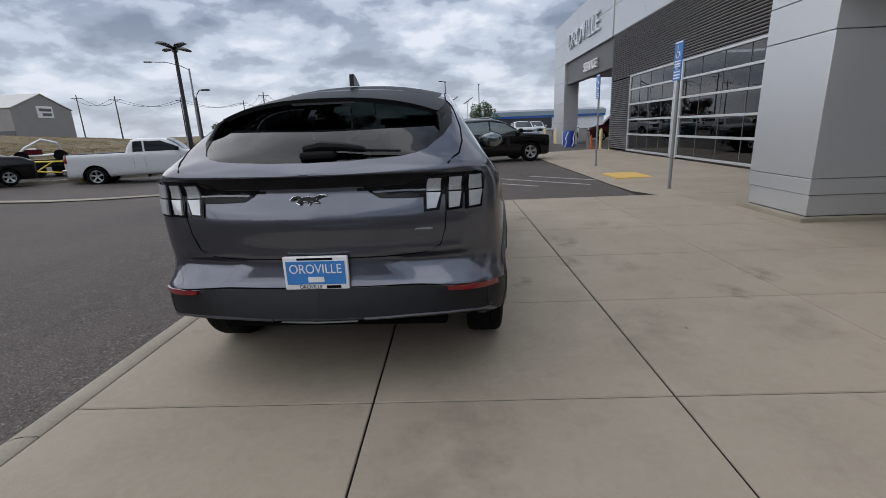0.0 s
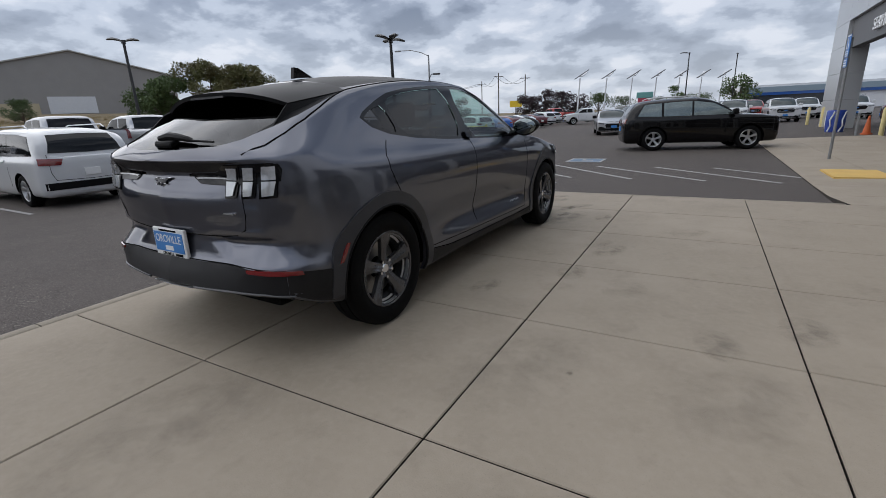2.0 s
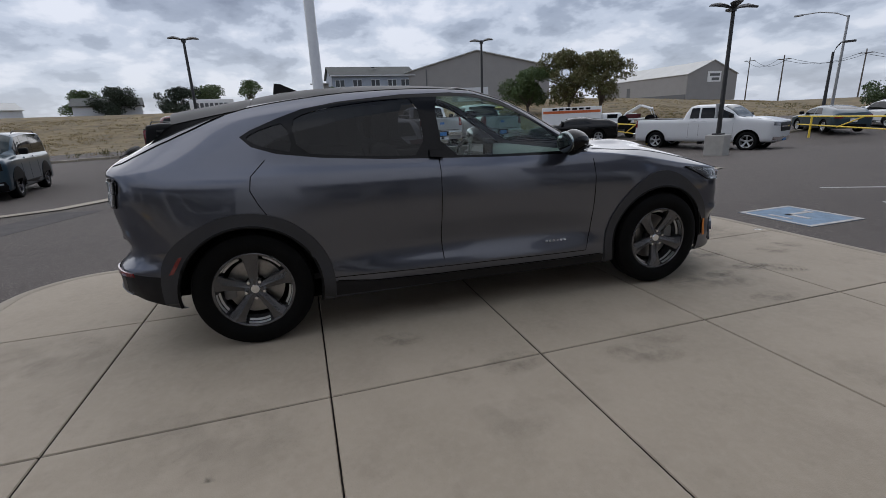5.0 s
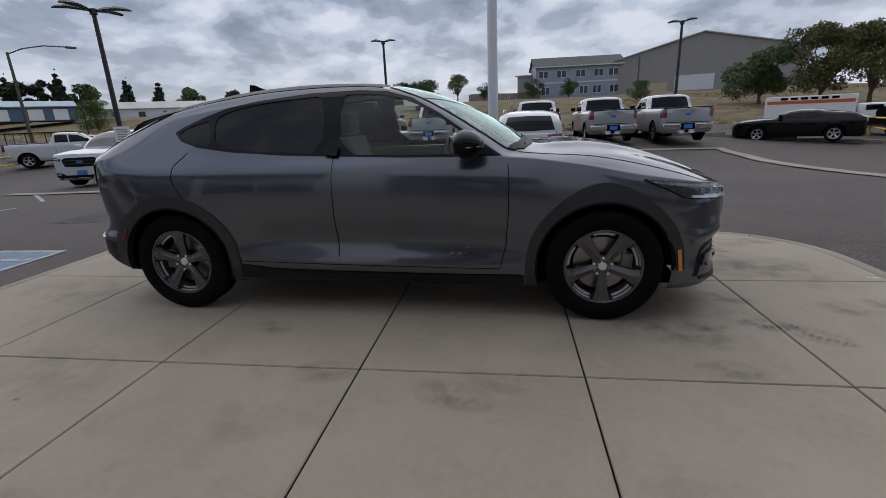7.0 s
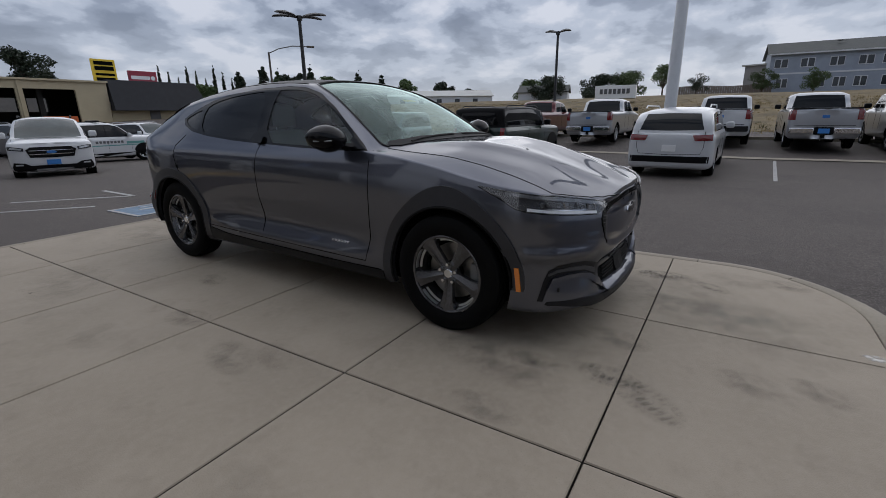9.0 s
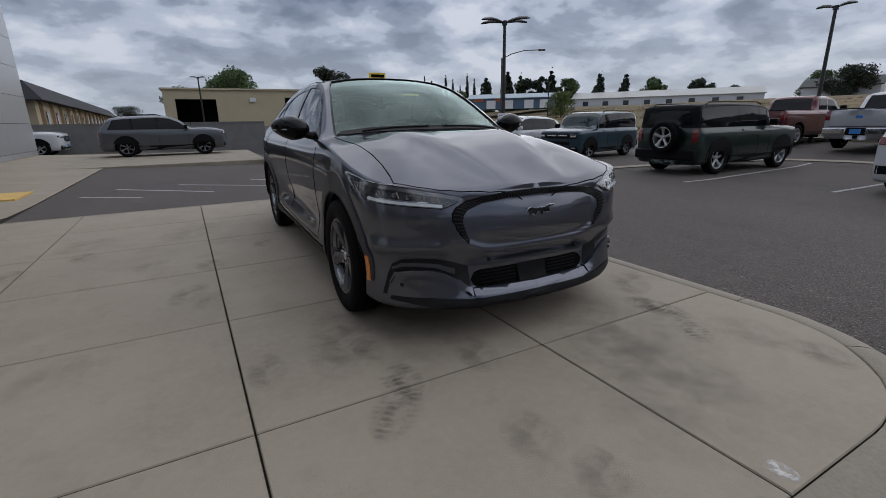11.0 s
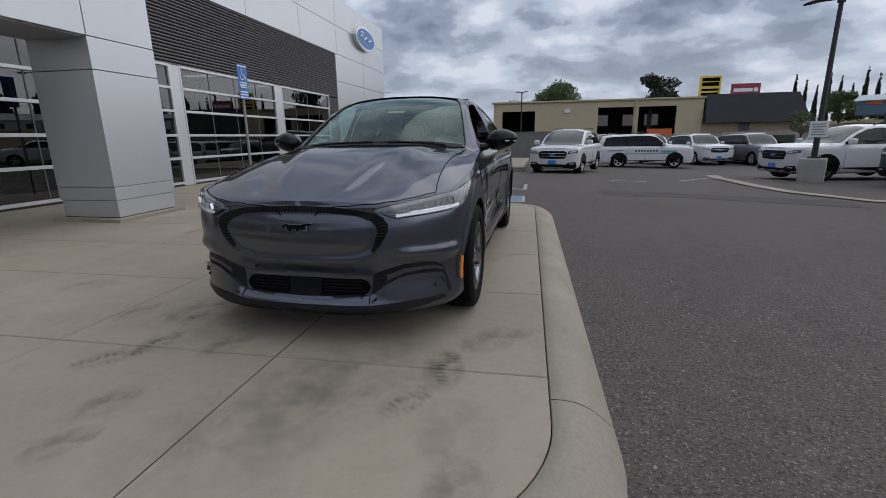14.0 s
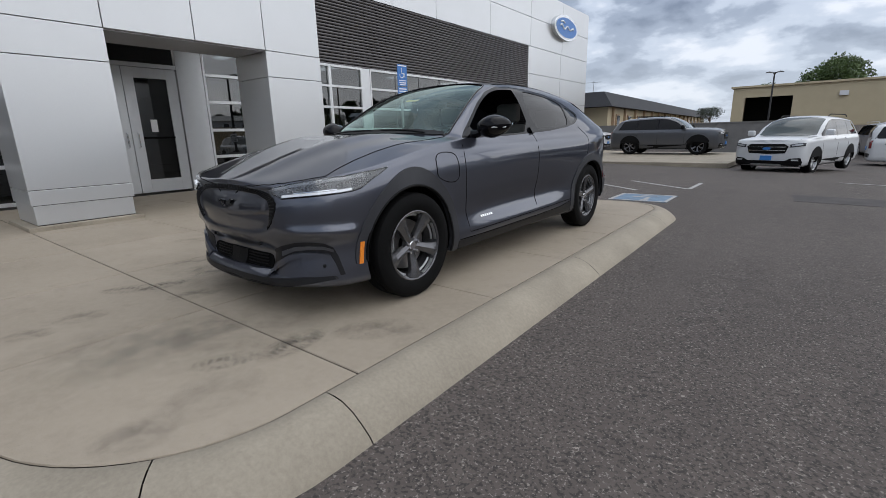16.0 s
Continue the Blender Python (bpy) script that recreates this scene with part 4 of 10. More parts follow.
for word, v, z, size, mat, sink in (("OROVILLE", 23.7, 5.72, 1.45, "letter_chrome", 0.0), ("SERVICE", 22.3, 4.05, 0.72, "letter", 0.13)):
    sign = thing("wall_lettering", f"raised pale letters reading {word} on the service front", "sign", BLD @ pose(WALL_U - 0.05 + sink, v, z, 0, 0, -90))
    bm = text_mesh(word, size, 0.05)
    o = part("letters", bm, M[mat], sign)
    o.scale = (0.98 if word == "OROVILLE" else 0.95, 1, 0.92)
    o.location = (0, -0.06, 0)

# ---- car bodies ----
from mathutils.bvhtree import BVHTree


class Shell:
    """A car body's right half as a surface: side levels round the plan outline, then top sections to the centre line."""

    def __init__(self, plan, levels, edge, rail, crown, n=90, sub=4, n_side=5, n_top=8, hood_y=1.0, tail_y=-9.0, p_hood=3.0, p_roof=2.4, crease=None, sculpt=None, ease=None):
        line = spline([(x, y, 0) for x, y in plan], n)
        run = [0.0]
        for a, b in zip(line, line[1:]):
            run.append(run[-1] + (b - a).length)
        zero = min(range(n), key=lambda i: abs(line[i].y))
        s0 = run[zero] + line[zero].y
        self.bm = bm = bmesh.new()
        lev = [(curve(z), curve(o)) for z, o in levels]
        ez, eo = curve(edge[0]), curve(edge[1])
        rx, rz, cz = curve(rail[0]), curve(rail[1]), curve(crown)
        grid = []
        for i, p in enumerate(line):
            a = s0 - run[i]
            d = (line[min(i + 1, n - 1)] - line[max(i - 1, 0)]).normalized()
            nor = Vector((-d.y, d.x, 0))
            if i in (0, n - 1):
                nor = Vector((0, 1 if i == 0 else -1, 0))
            if nor.x < 0 and 0 < i < n - 1:
                nor = -nor
            col = [p - nor * o(a) + Vector((0, 0, z(a))) for z, o in lev] + [p - nor * eo(a) + Vector((0, 0, ez(a)))]
            for c in col:
                c.x = max(0.0, c.x)
            rows = []
            ext = [2 * col[0] - col[1]] + col + [2 * col[-1] - col[-2]]
            for k in range(1, len(ext) - 2):
                q0, q1, q2, q3 = ext[k - 1:k + 3]
                for t in [j / sub for j in range(sub)]:
                    rows.append(0.5 * (2 * q1 + (q2 - q0) * t + (2 * q0 - 5 * q1 + 4 * q2 - q3) * t * t + (3 * q1 - q0 - 3 * q2 + q3) * t ** 3))
            if sculpt:
                rows = [r - nor * sculpt(r) for r in rows]
                for r in rows:
                    r.x = max(0.0, r.x)
            E = col[-1]
            y = E.y
            xr, zr, zc = min(rx(y), 0.92 * E.x), rz(y), cz(y)
            hood = smooth01(hood_y - 0.12, hood_y + 0.06, y) + smooth01(tail_y + 0.1, tail_y - 0.1, y)

            def top(x):
                zh = E.z + (zc - E.z) * (1 - (x / max(E.x, 1e-4)) ** p_hood)
                if x >= xr:
                    t = (E.x - x) / max(E.x - xr, 1e-5)
                    zg = E.z + (zr - E.z) * t
                else:
                    zg = zr + (zc - zr) * (1 - (x / max(xr, 1e-4)) ** p_roof)
                return zh * hood + zg * (1 - hood) + (crease(x, y) if crease else 0.0)
            for k in range(n_side):
                x = E.x + (xr - E.x) * k / n_side
                bow = 0.012 * math.sin(math.pi * k / n_side) * (1 - hood)
                rows.append(Vector((x + bow, y, top(x))))
            for k in range(n_top + 1):
                x = xr * (1 - k / n_top)
                rows.append(Vector((x, y, top(x))))
            grid.append([bm.verts.new(r) for r in rows])
        for c0, c1 in zip(grid, grid[1:]):
            for k in range(len(c0) - 1):
                bm.faces.new((c0[k], c0[k + 1], c1[k + 1], c1[k]))
        bmesh.ops.remove_doubles(bm, verts=bm.verts, dist=0.0008)
        if ease:
            calm = [v for v in bm.verts if ease(v.co) and not v.is_boundary]
            for _ in range(10):
                bmesh.ops.smooth_vert(bm, verts=calm, factor=0.5, use_axis_x=True, use_axis_y=True, use_axis_z=True)
        bmesh.ops.recalc_face_normals(bm, faces=bm.faces)
        far = max(bm.faces, key=lambda f: f.calc_center_median().x)
        if far.normal.x < 0:
            bmesh.ops.reverse_faces(bm, faces=bm.faces)
        bm.normal_update()
        self.nlay = bm.verts.layers.float_vector.new("n")
        for v in bm.verts:
            nn = v.normal.copy()
            if abs(v.co.x) < 1e-4:
                nn.x = 0
                nn.normalize()
            v[self.nlay] = nn
        self.tree = BVHTree.FromBMesh(bm)
        self.made = 0

    AX = {"side": ((1, 2), Vector((-1, 0, 0))), "front": ((0, 2), Vector((0, -1, 0))), "rear": ((0, 2), Vector((0, 1, 0))), "top": ((0, 1), Vector((0, 0, -1)))}

    def drop(self, view, a, b, off=0.0):
        """The point of the surface that is seen at (a, b) in a view, off metres outside it. A view (x, y, r) looks
        in towards an upright axis at x, y; there a is the way round it on a circle of radius r."""
        if isinstance(view, tuple):
            axes, d = (9, 2), Vector((-math.cos(a / view[2]), -math.sin(a / view[2]), 0))
            o = Vector((view[0], view[1], b)) - d * 6
        else:
            axes, d = self.AX[view]
            o = -d * 6
            o[axes[0]], o[axes[1]] = (abs(a) if axes[0] == 0 else a), b
        hit, nor, _, _ = self.tree.ray_cast(o, d)
        if hit is None:
            hit, nor, _, _ = self.tree.find_nearest(o + d * 6)
            near = o + d * (hit - o).dot(d)
            hit = near
        if nor.dot(d) > 0:
            nor = -nor
        p = hit + nor * off
        if axes[0] == 0 and a < 0:
            p.x = -p.x
        return p

    def cut(self, view, poly, ok=lambda c: True):
        """Cuts the surface along an outline; returns the faces inside it."""
        bm, (axes, d) = self.bm, self.AX[view]
        lo = [min(p[k] for p in poly) - 0.03 for k in (0, 1)]
        hi = [max(p[k] for p in poly) + 0.03 for k in (0, 1)]

        def facing(f):
            return f.normal.dot(d) < -0.05 and ok(f.calc_center_median())
        for (a0, b0), (a1, b1) in zip(poly, poly[1:] + poly[:1]):
            la, ha, lb, hb = min(a0, a1) - 0.04, max(a0, a1) + 0.04, min(b0, b1) - 0.04, max(b0, b1) + 0.04
            faces = []
            for f in bm.faces:
                ca, cb = [v.co[axes[0]] for v in f.verts], [v.co[axes[1]] for v in f.verts]
                if max(ca) > la and min(ca) < ha and max(cb) > lb and min(cb) < hb and facing(f):
                    faces.append(f)
            if not faces:
                continue
            co, no = Vector((0, 0, 0)), Vector((0, 0, 0))
            co[axes[0]], co[axes[1]] = a0, b0
            no[axes[0]], no[axes[1]] = -(b1 - b0), a1 - a0
            geom = list({v for f in faces for v in f.verts}) + list({ed for f in faces for ed in f.edges}) + faces
            bmesh.ops.bisect_plane(bm, geom=geom, plane_co=co, plane_no=no, dist=1e-5)
        bm.normal_update()
        out = []
        for f in bm.faces:
            c = f.calc_center_median()
            if facing(f) and lo[0] < c[axes[0]] < hi[0] and lo[1] < c[axes[1]] < hi[1] and inside((c[axes[0]], c[axes[1]]), poly):
                out.append(f)
        return out

    def take(self, faces, name, mat, parent, sides="both", label="", inset=0.0, keep=False):
        """Moves faces out of the surface into parts of their own, with the surface's own normals. sides: both halves in one mesh, or one mesh each."""
        verts = list({v for f in faces for v in f.verts})
        idx = {v: k for k, v in enumerate(verts)}
        co = [v.co - v[self.nlay].normalized() * inset for v in verts]
        nn = [v[self.nlay].normalized() for v in verts]
        fs = [[idx[v] for v in f.verts] for f in faces]
        made = []

        def mesh(cos, nors, fcs):
            me = bpy.data.meshes.new(name)
            me.from_pydata([tuple(c) for c in cos], [], fcs)
            me.polygons.foreach_set("use_smooth", [True] * len(fcs))
            me.materials.append(mat)
            me.update()
            me.normals_split_custom_set_from_vertices([tuple(q) for q in nors])
            ob = new(name, me)
            ob.parent = parent
            if label:
                ob["label"] = label
            made.append(ob)
        flip = Vector((-1, 1, 1))
        co2, nn2 = [c * flip for c in co], [q * flip for q in nn]
        fs2 = [list(reversed(f)) for f in fs]
        if sides == "both":
            k = len(co)
            mesh(co + co2, nn + nn2, fs + [[i + k for i in f] for f in fs2])
        elif sides == "right":
            mesh(co, nn, fs)
        else:
            mesh(co, nn, fs)
            mesh(co2, nn2, fs2)
        if not keep:
            bmesh.ops.delete(self.bm, geom=faces, context="FACES")
        return made

    def patch(self, view, poly, name, mat, parent, off=0.004, sides="each", label="", step=0.06, deep=0.006, inner=None):
        """A thin piece with its own edge that lies on the surface inside an outline, or between a line and its inner line."""
        def inward(p):
            if isinstance(view, tuple):
                return Vector((view[0] - p.x, view[1] - p.y, 0)).normalized()
            return self.AX[view][1]
        bm = bmesh.new()
        vs = [bm.verts.new((a, b, 0)) for a, b in poly]
        if inner:
            ws_ = [bm.verts.new((a, b, 0)) for a, b in inner]
            for k in range(len(vs) - 1):
                bm.faces.new((vs[k], vs[k + 1], ws_[k + 1], ws_[k]))
        else:
            bmesh.ops.triangulate(bm, faces=[bm.faces.new(vs)])
        for ax in (0, 1):
            lo, hi = min(p[ax] for p in poly), max(p[ax] for p in poly)
            n = int((hi - lo) / step)
            for k in range(1, n + 1):
                co, no = Vector((0, 0, 0)), Vector((0, 0, 0))
                co[ax], no[ax] = lo + (hi - lo) * k / (n + 1), 1
                bmesh.ops.bisect_plane(bm, geom=list(bm.verts) + list(bm.edges) + list(bm.faces), plane_co=co, plane_no=no, dist=1e-5)
        for v in bm.verts:
            v.co = self.drop(view, v.co.x, v.co.y, off)
        bm.normal_update()
        if sum((f.normal.dot(inward(f.calc_center_median())) for f in bm.faces)) > 0:
            bmesh.ops.reverse_faces(bm, faces=bm.faces)
        eds = [ed for ed in bm.edges if ed.is_boundary]
        r = bmesh.ops.extrude_edge_only(bm, edges=eds)
        for g in r["geom"]:
            if isinstance(g, bmesh.types.BMVert):
                g.co += inward(g.co) * (deep + off)
        made = []
        if sides in ("each", "both"):
            b2 = bm.copy()
            for v in b2.verts:
                v.co.x = -v.co.x
            bmesh.ops.reverse_faces(b2, faces=b2.faces)
            if sides == "both":
                me = bpy.data.meshes.new("tmp")
                b2.to_mesh(me)
                bm.from_mesh(me)
                bpy.data.meshes.remove(me)
                b2.free()
            else:
                made.append(part(name, b2, mat, parent, label))
        made.append(part(name, bm, mat, parent, label))
        return made

    def seam(self, view, pts, name, mat, parent, r=0.0035, sides="each", step=0.05, off=-0.0005, label=""):
        """A thin line drawn on the surface."""
        fine = []
        for a, b in zip(pts, pts[1:]):
            n = max(1, int(math.dist(a, b) / step))
            fine += [(a[0] + (b[0] - a[0]) * k / n, a[1] + (b[1] - a[1]) * k / n) for k in range(n)]
        fine.append(pts[-1])
        line = [self.drop(view, a, b, off) for a, b in fine]
        out = [part(name, tube(line, r, 5), mat, parent, label)]
        if sides == "each":
            out.append(part(name, tube([Vector((-p.x, p.y, p.z)) for p in line], r, 5), mat, parent, label))
        return out

    def close(self):
        self.bm.free()


def arc2(cy, cz, r, a0, a1, n):
    return [(cy + r * math.cos(radians(a0 + (a1 - a0) * k / n)), cz + r * math.sin(radians(a0 + (a1 - a0) * k / n))) for k in range(n + 1)]


def soft(poly, n=3, closed=True):
    """Rounds the corners of an outline."""
    for _ in range(n):
        out = []
        m = len(poly)
        for i in range(m if closed else m - 1):
            a, b = poly[i], poly[(i + 1) % m]
            out += [(a[0] * 0.75 + b[0] * 0.25, a[1] * 0.75 + b[1] * 0.25), (a[0] * 0.25 + b[0] * 0.75, a[1] * 0.25 + b[1] * 0.75)]
        poly = out if closed else [poly[0]] + out + [poly[-1]]
    return poly


def wheel_meshes(r, width, rim_r, rim_mat, spokes=5, seg=40, spoke_w=0.085, lugs=True):
    """Tyre, rim and brake meshes; outer face towards +x."""
    w = width / 2
    tyre = lathe([(rim_r - 0.004, w * 0.80), (rim_r + 0.012, w * 0.93), (rim_r + (r - rim_r) * 0.45, w * 1.0), (r - 0.03, w * 0.95), (r - 0.008, w * 0.82), (r, w * 0.6), (r - 0.004, w * 0.31), (r - 0.010, w * 0.30), (r - 0.010, w * 0.26), (r, w * 0.25), (r, -w * 0.25), (r - 0.010, -w * 0.26), (r - 0.010, -w * 0.30), (r, -w * 0.31), (r, -w * 0.6), (r - 0.008, -w * 0.82), (r - 0.03, -w * 0.95), (rim_r + 0.01, -w * 0.95), (rim_r - 0.004, -w * 0.8)], seg)
    barrel = lathe([(rim_r, w * 0.86), (rim_r - 0.006, w * 0.88), (rim_r - 0.016, w * 0.84), (rim_r - 0.022, w * 0.6), (rim_r - 0.045, w * 0.1), (rim_r - 0.045, -w * 0.8), (rim_r, -w * 0.86)], seg)
    sp = bmesh.new()
    for k in range(spokes):
        a = 2 * math.pi * k / spokes + math.pi / 2
        rows = []
        for rad, hw, out, tw in ((0.04, 0.036, 0.52, 0.0), (rim_r * 0.38, spoke_w * 0.34, 0.62, 0.0), (rim_r * 0.68, spoke_w * 0.42, 0.70, 0.015), (rim_r * 0.985, spoke_w * 0.66, 0.80, 0.04)):
            ca, sa = math.cos(a + tw), math.sin(a + tw)
            row = []
            for q, dx in ((-1, -0.024), (-0.72, 0.0), (0, 0.006), (0.72, 0.0), (1, -0.024)):
                row.append(sp.verts.new((w * out + dx, rad * ca - q * hw * sa, rad * sa + q * hw * ca)))
            rows.append(row)
        for r0, r1 in zip(rows, rows[1:]):
            for j in range(4):
                sp.faces.new((r0[j], r0[j + 1], r1[j + 1], r1[j]))
    bmesh.ops.recalc_face_normals(sp, faces=sp.faces)
    if sum(f.normal.x for f in sp.faces) < 0:
        bmesh.ops.reverse_faces(sp, faces=sp.faces)
    bmesh.ops.solidify(sp, geom=list(sp.faces), thickness=0.028)
    hub = lathe([(0.0, w * 0.56), (0.045, w * 0.56), (0.062, w * 0.5), (0.066, w * 0.2)], 20)
    cap = lathe([(0.0, w * 0.62), (0.026, w * 0.615), (0.031, w * 0.56)], 16)
    nuts = []
    for k in range(5):
        a = 2 * math.pi * (k + 0.5) / 5 + math.pi / 2
        b = lathe([(0.0, w * 0.70), (0.010, w * 0.69), (0.013, w * 0.5)], 6)
        bmesh.ops.translate(b, verts=b.verts, vec=(0, 0.057 * math.cos(a), 0.057 * math.sin(a)))
        nuts.append(b)
    disc = lathe([(0.07, -w * 0.05), (rim_r * 0.72, -w * 0.05), (rim_r * 0.72, -w * 0.25), (0.07, -w * 0.25)], 32)
    back = lathe([(0.0, -w * 0.5), (rim_r - 0.05, -w * 0.5), (rim_r - 0.05, -w * 0.6)], 24)

    def me_of(name, bm, mat):
        me = bpy.data.meshes.new(name)
        bm.normal_update()
        for f in bm.faces:
            f.smooth = True
        for ed in bm.edges:
            if len(ed.link_faces) == 2 and ed.calc_face_angle(0) > radians(38):
                ed.smooth = False
        bm.to_mesh(me)
        bm.free()
        me.materials.append(mat)
        return me
    cal = box(-w * 0.35, w * 0.12, -rim_r * 0.80, -rim_r * 0.50, -0.07, 0.07, 0.012)
    return dict(tyre=me_of("tyre", tyre, M["tyre"]), rim=me_of("rim", barrel, rim_mat), spokes=me_of("spokes", sp, rim_mat), hub=me_of("hub", hub, rim_mat), cap=me_of("centre_cap", cap, M["chrome"]), nuts=[me_of("wheel_nut", b, M["chrome"]) for b in nuts], disc=me_of("brake_disc", disc, M["disc"]), back=me_of("wheel_back", back, M["gap"]), caliper=me_of("brake_caliper", cal, M["caliper"]))


def put_wheel(ms, parent, x, y, z):
    """One wheel, its outer face away from the car's middle."""
    side = 1 if x > 0 else -1
    m = pose(x, y, z, 0, 0, 0 if side > 0 else 180)
    wheel = shared("wheel", ms["tyre"], parent, m)
    for key in ("rim", "spokes", "hub", "back"):
        shared(ms[key].name.split(".")[0], ms[key], wheel)
    return wheel

# ---- the grey electric crossover on the pad ----
HERO_PLAN = [(0, 2.345), (0.25, 2.335), (0.48, 2.295), (0.66, 2.215), (0.795, 2.10), (0.864, 1.96), (0.893, 1.75), (0.903, 1.45), (0.908, 1.0), (0.910, 0.4), (0.912, -0.3), (0.922, -0.9), (0.935, -1.45), (0.925, -1.80), (0.885, -2.04), (0.79, -2.19), (0.60, -2.275), (0.30, -2.322), (0, -2.342)]
# level lines round the body, from the floor up: heights along the car, and how far each lies inside the plan
SKIRT_LINE = ([(-2.9, 0.345), (-2.2, 0.325), (-1.9, 0.27), (-1.0, 0.21), (1.0, 0.20), (2.2, 0.19), (2.9, 0.185)], [(-2.9, 0.26), (-2.2, 0.20), (-1.8, 0.10), (0, 0.11), (1.6, 0.10), (2.9, 0.14)])
SILL_LINE = ([(-2.9, 0.412), (-2.3, 0.405), (-2.05, 0.345), (-1.9, 0.31), (-1.0, 0.25), (1.0, 0.24), (2.2, 0.215), (2.9, 0.21)], [(-2.9, 0.015), (-1.8, 0.02), (0, 0.045), (1.6, 0.02), (2.9, 0.015)])
LOW_LINE = ([(-2.9, 0.475), (-2.3, 0.465), (-1.9, 0.42), (-1.0, 0.38), (1.0, 0.35), (2.2, 0.30), (2.9, 0.30)], [(-2.9, 0.0), (-1.8, 0.0), (-1.0, 0.010), (-0.5, 0.002), (0, 0.002), (0.6, 0.004), (1.0, 0.012), (1.7, 0.005), (2.9, 0.035)])
WAIST_LINE = ([(-2.9, 0.572), (-1.9, 0.55), (-1.0, 0.53), (1.0, 0.50), (2.2, 0.44), (2.9, 0.44)], [(-2.9, 0.03), (-2.55, 0.022), (-2.35, 0.0), (-1.7, 0.0), (-1.0, 0.022), (-0.5, 0.048), (0, 0.052), (0.6, 0.045), (1.0, 0.022), (1.7, 0.005), (2.3, 0.03), (2.9, 0.05)])
MIDDLE_LINE = ([(-2.9, 0.735), (-1.9, 0.72), (0, 0.70), (1.0, 0.66), (2.2, 0.60), (2.9, 0.58)], [(-2.9, 0.052), (-2.5, 0.046), (-2.25, 0.034), (-1.95, 0.01), (-1.7, -0.002), (-1.0, 0.010), (0, 0.016), (1.0, 0.012), (1.7, 0.0), (2.9, 0.0)])
HIGH_LINE = ([(-2.9, 0.90), (-2.3, 0.902), (-1.9, 0.91), (0, 0.88), (1.0, 0.86), (1.7, 0.79), (2.2, 0.72), (2.9, 0.69)], [(-2.9, 0.030), (-2.3, 0.022), (-1.6, 0.008), (-1.0, 0.006), (0, 0.004), (1.0, 0.008), (1.7, 0.0), (2.9, 0.0)])
SHOULDER_LINE = ([(-2.9, 1.032), (-2.5, 1.036), (-2.2, 1.04), (-1.9, 1.03), (-1.0, 1.02), (0, 1.0), (1.0, 0.97), (1.7, 0.88), (2.2, 0.80), (2.9, 0.78)], [(-2.9, 0.078), (-2.62, 0.070), (-2.45, 0.045), (-2.3, 0.035), (-1.9, 0.022), (-1.6, 0.03), (-1.0, 0.03), (0, 0.025), (1.0, 0.03), (1.7, 0.015), (2.9, 0.025)])
HERO_LEVELS = [SKIRT_LINE, SILL_LINE, LOW_LINE, WAIST_LINE, MIDDLE_LINE, HIGH_LINE, SHOULDER_LINE]
HERO_EDGE = ([(-2.9, 1.104), (-2.5, 1.104), (-2.3, 1.110), (-1.9, 1.127), (-1.4, 1.13), (-1.0, 1.115), (0, 1.085), (0.6, 1.07), (0.95, 1.055), (1.3, 1.01), (1.7, 0.93), (2.0, 0.885), (2.3, 0.850), (2.6, 0.828), (2.9, 0.820)],
             [(-2.9, 0.0), (-2.3, 0.03), (-2.05, 0.055), (-1.8, 0.09), (-1.4, 0.105), (-1.0, 0.095), (0, 0.078), (0.9, 0.062), (1.3, 0.045), (1.7, 0.035), (2.2, 0.035), (2.9, 0.055)])
HERO_RAIL = ([(-2.33, 0.66), (-2.0, 0.68), (-1.7, 0.655), (-1.4, 0.625), (-1.0, 0.61), (-0.4, 0.605), (0.1, 0.61), (0.4, 0.66), (0.75, 0.755), (1.0, 0.80), (2.4, 0.72)],
             [(-2.33, 1.108), (-2.15, 1.16), (-2.0, 1.235), (-1.8, 1.325), (-1.5, 1.425), (-1.14, 1.485), (-0.7, 1.525), (-0.35, 1.535), (0.0, 1.52), (0.25, 1.455), (0.47, 1.345), (0.75, 1.165), (0.9, 1.075), (1.1, 1.04)])
HERO_CROWN = [(-2.35, 1.106), (-2.295, 1.150), (-2.24, 1.188), (-2.12, 1.26), (-1.95, 1.345), (-1.75, 1.43), (-1.55, 1.50), (-1.3, 1.555), (-1.0, 1.588), (-0.6, 1.602), (-0.2, 1.590), (0.05, 1.562), (0.25, 1.518), (0.48, 1.438), (0.70, 1.330), (0.90, 1.212), (1.05, 1.118), (1.15, 1.112), (1.35, 1.112), (1.55, 1.088), (1.77, 1.035), (1.95, 0.975), (2.1, 0.915), (2.22, 0.868), (2.30, 0.840), (2.345, 0.826)]

hero = thing("electric_crossover", "dark metallic grey electric crossover, driver window open, on the pad", "car")


def bonnet_crease(x, y):
    """Two raised folds that run forward along the bonnet and draw together."""
    if y < 1.0:
        return 0.0
    xc = 0.47 - 0.24 * (y - 1.05)
    ridge = math.exp(-((x - xc) / (0.05 if x > xc else 0.12)) ** 2)
    return smooth01(1.0, 1.25, y) * smooth01(2.34, 2.1, y) * (0.013 * ridge - 0.007 * math.exp(-((x - xc - 0.15) / 0.10) ** 2))


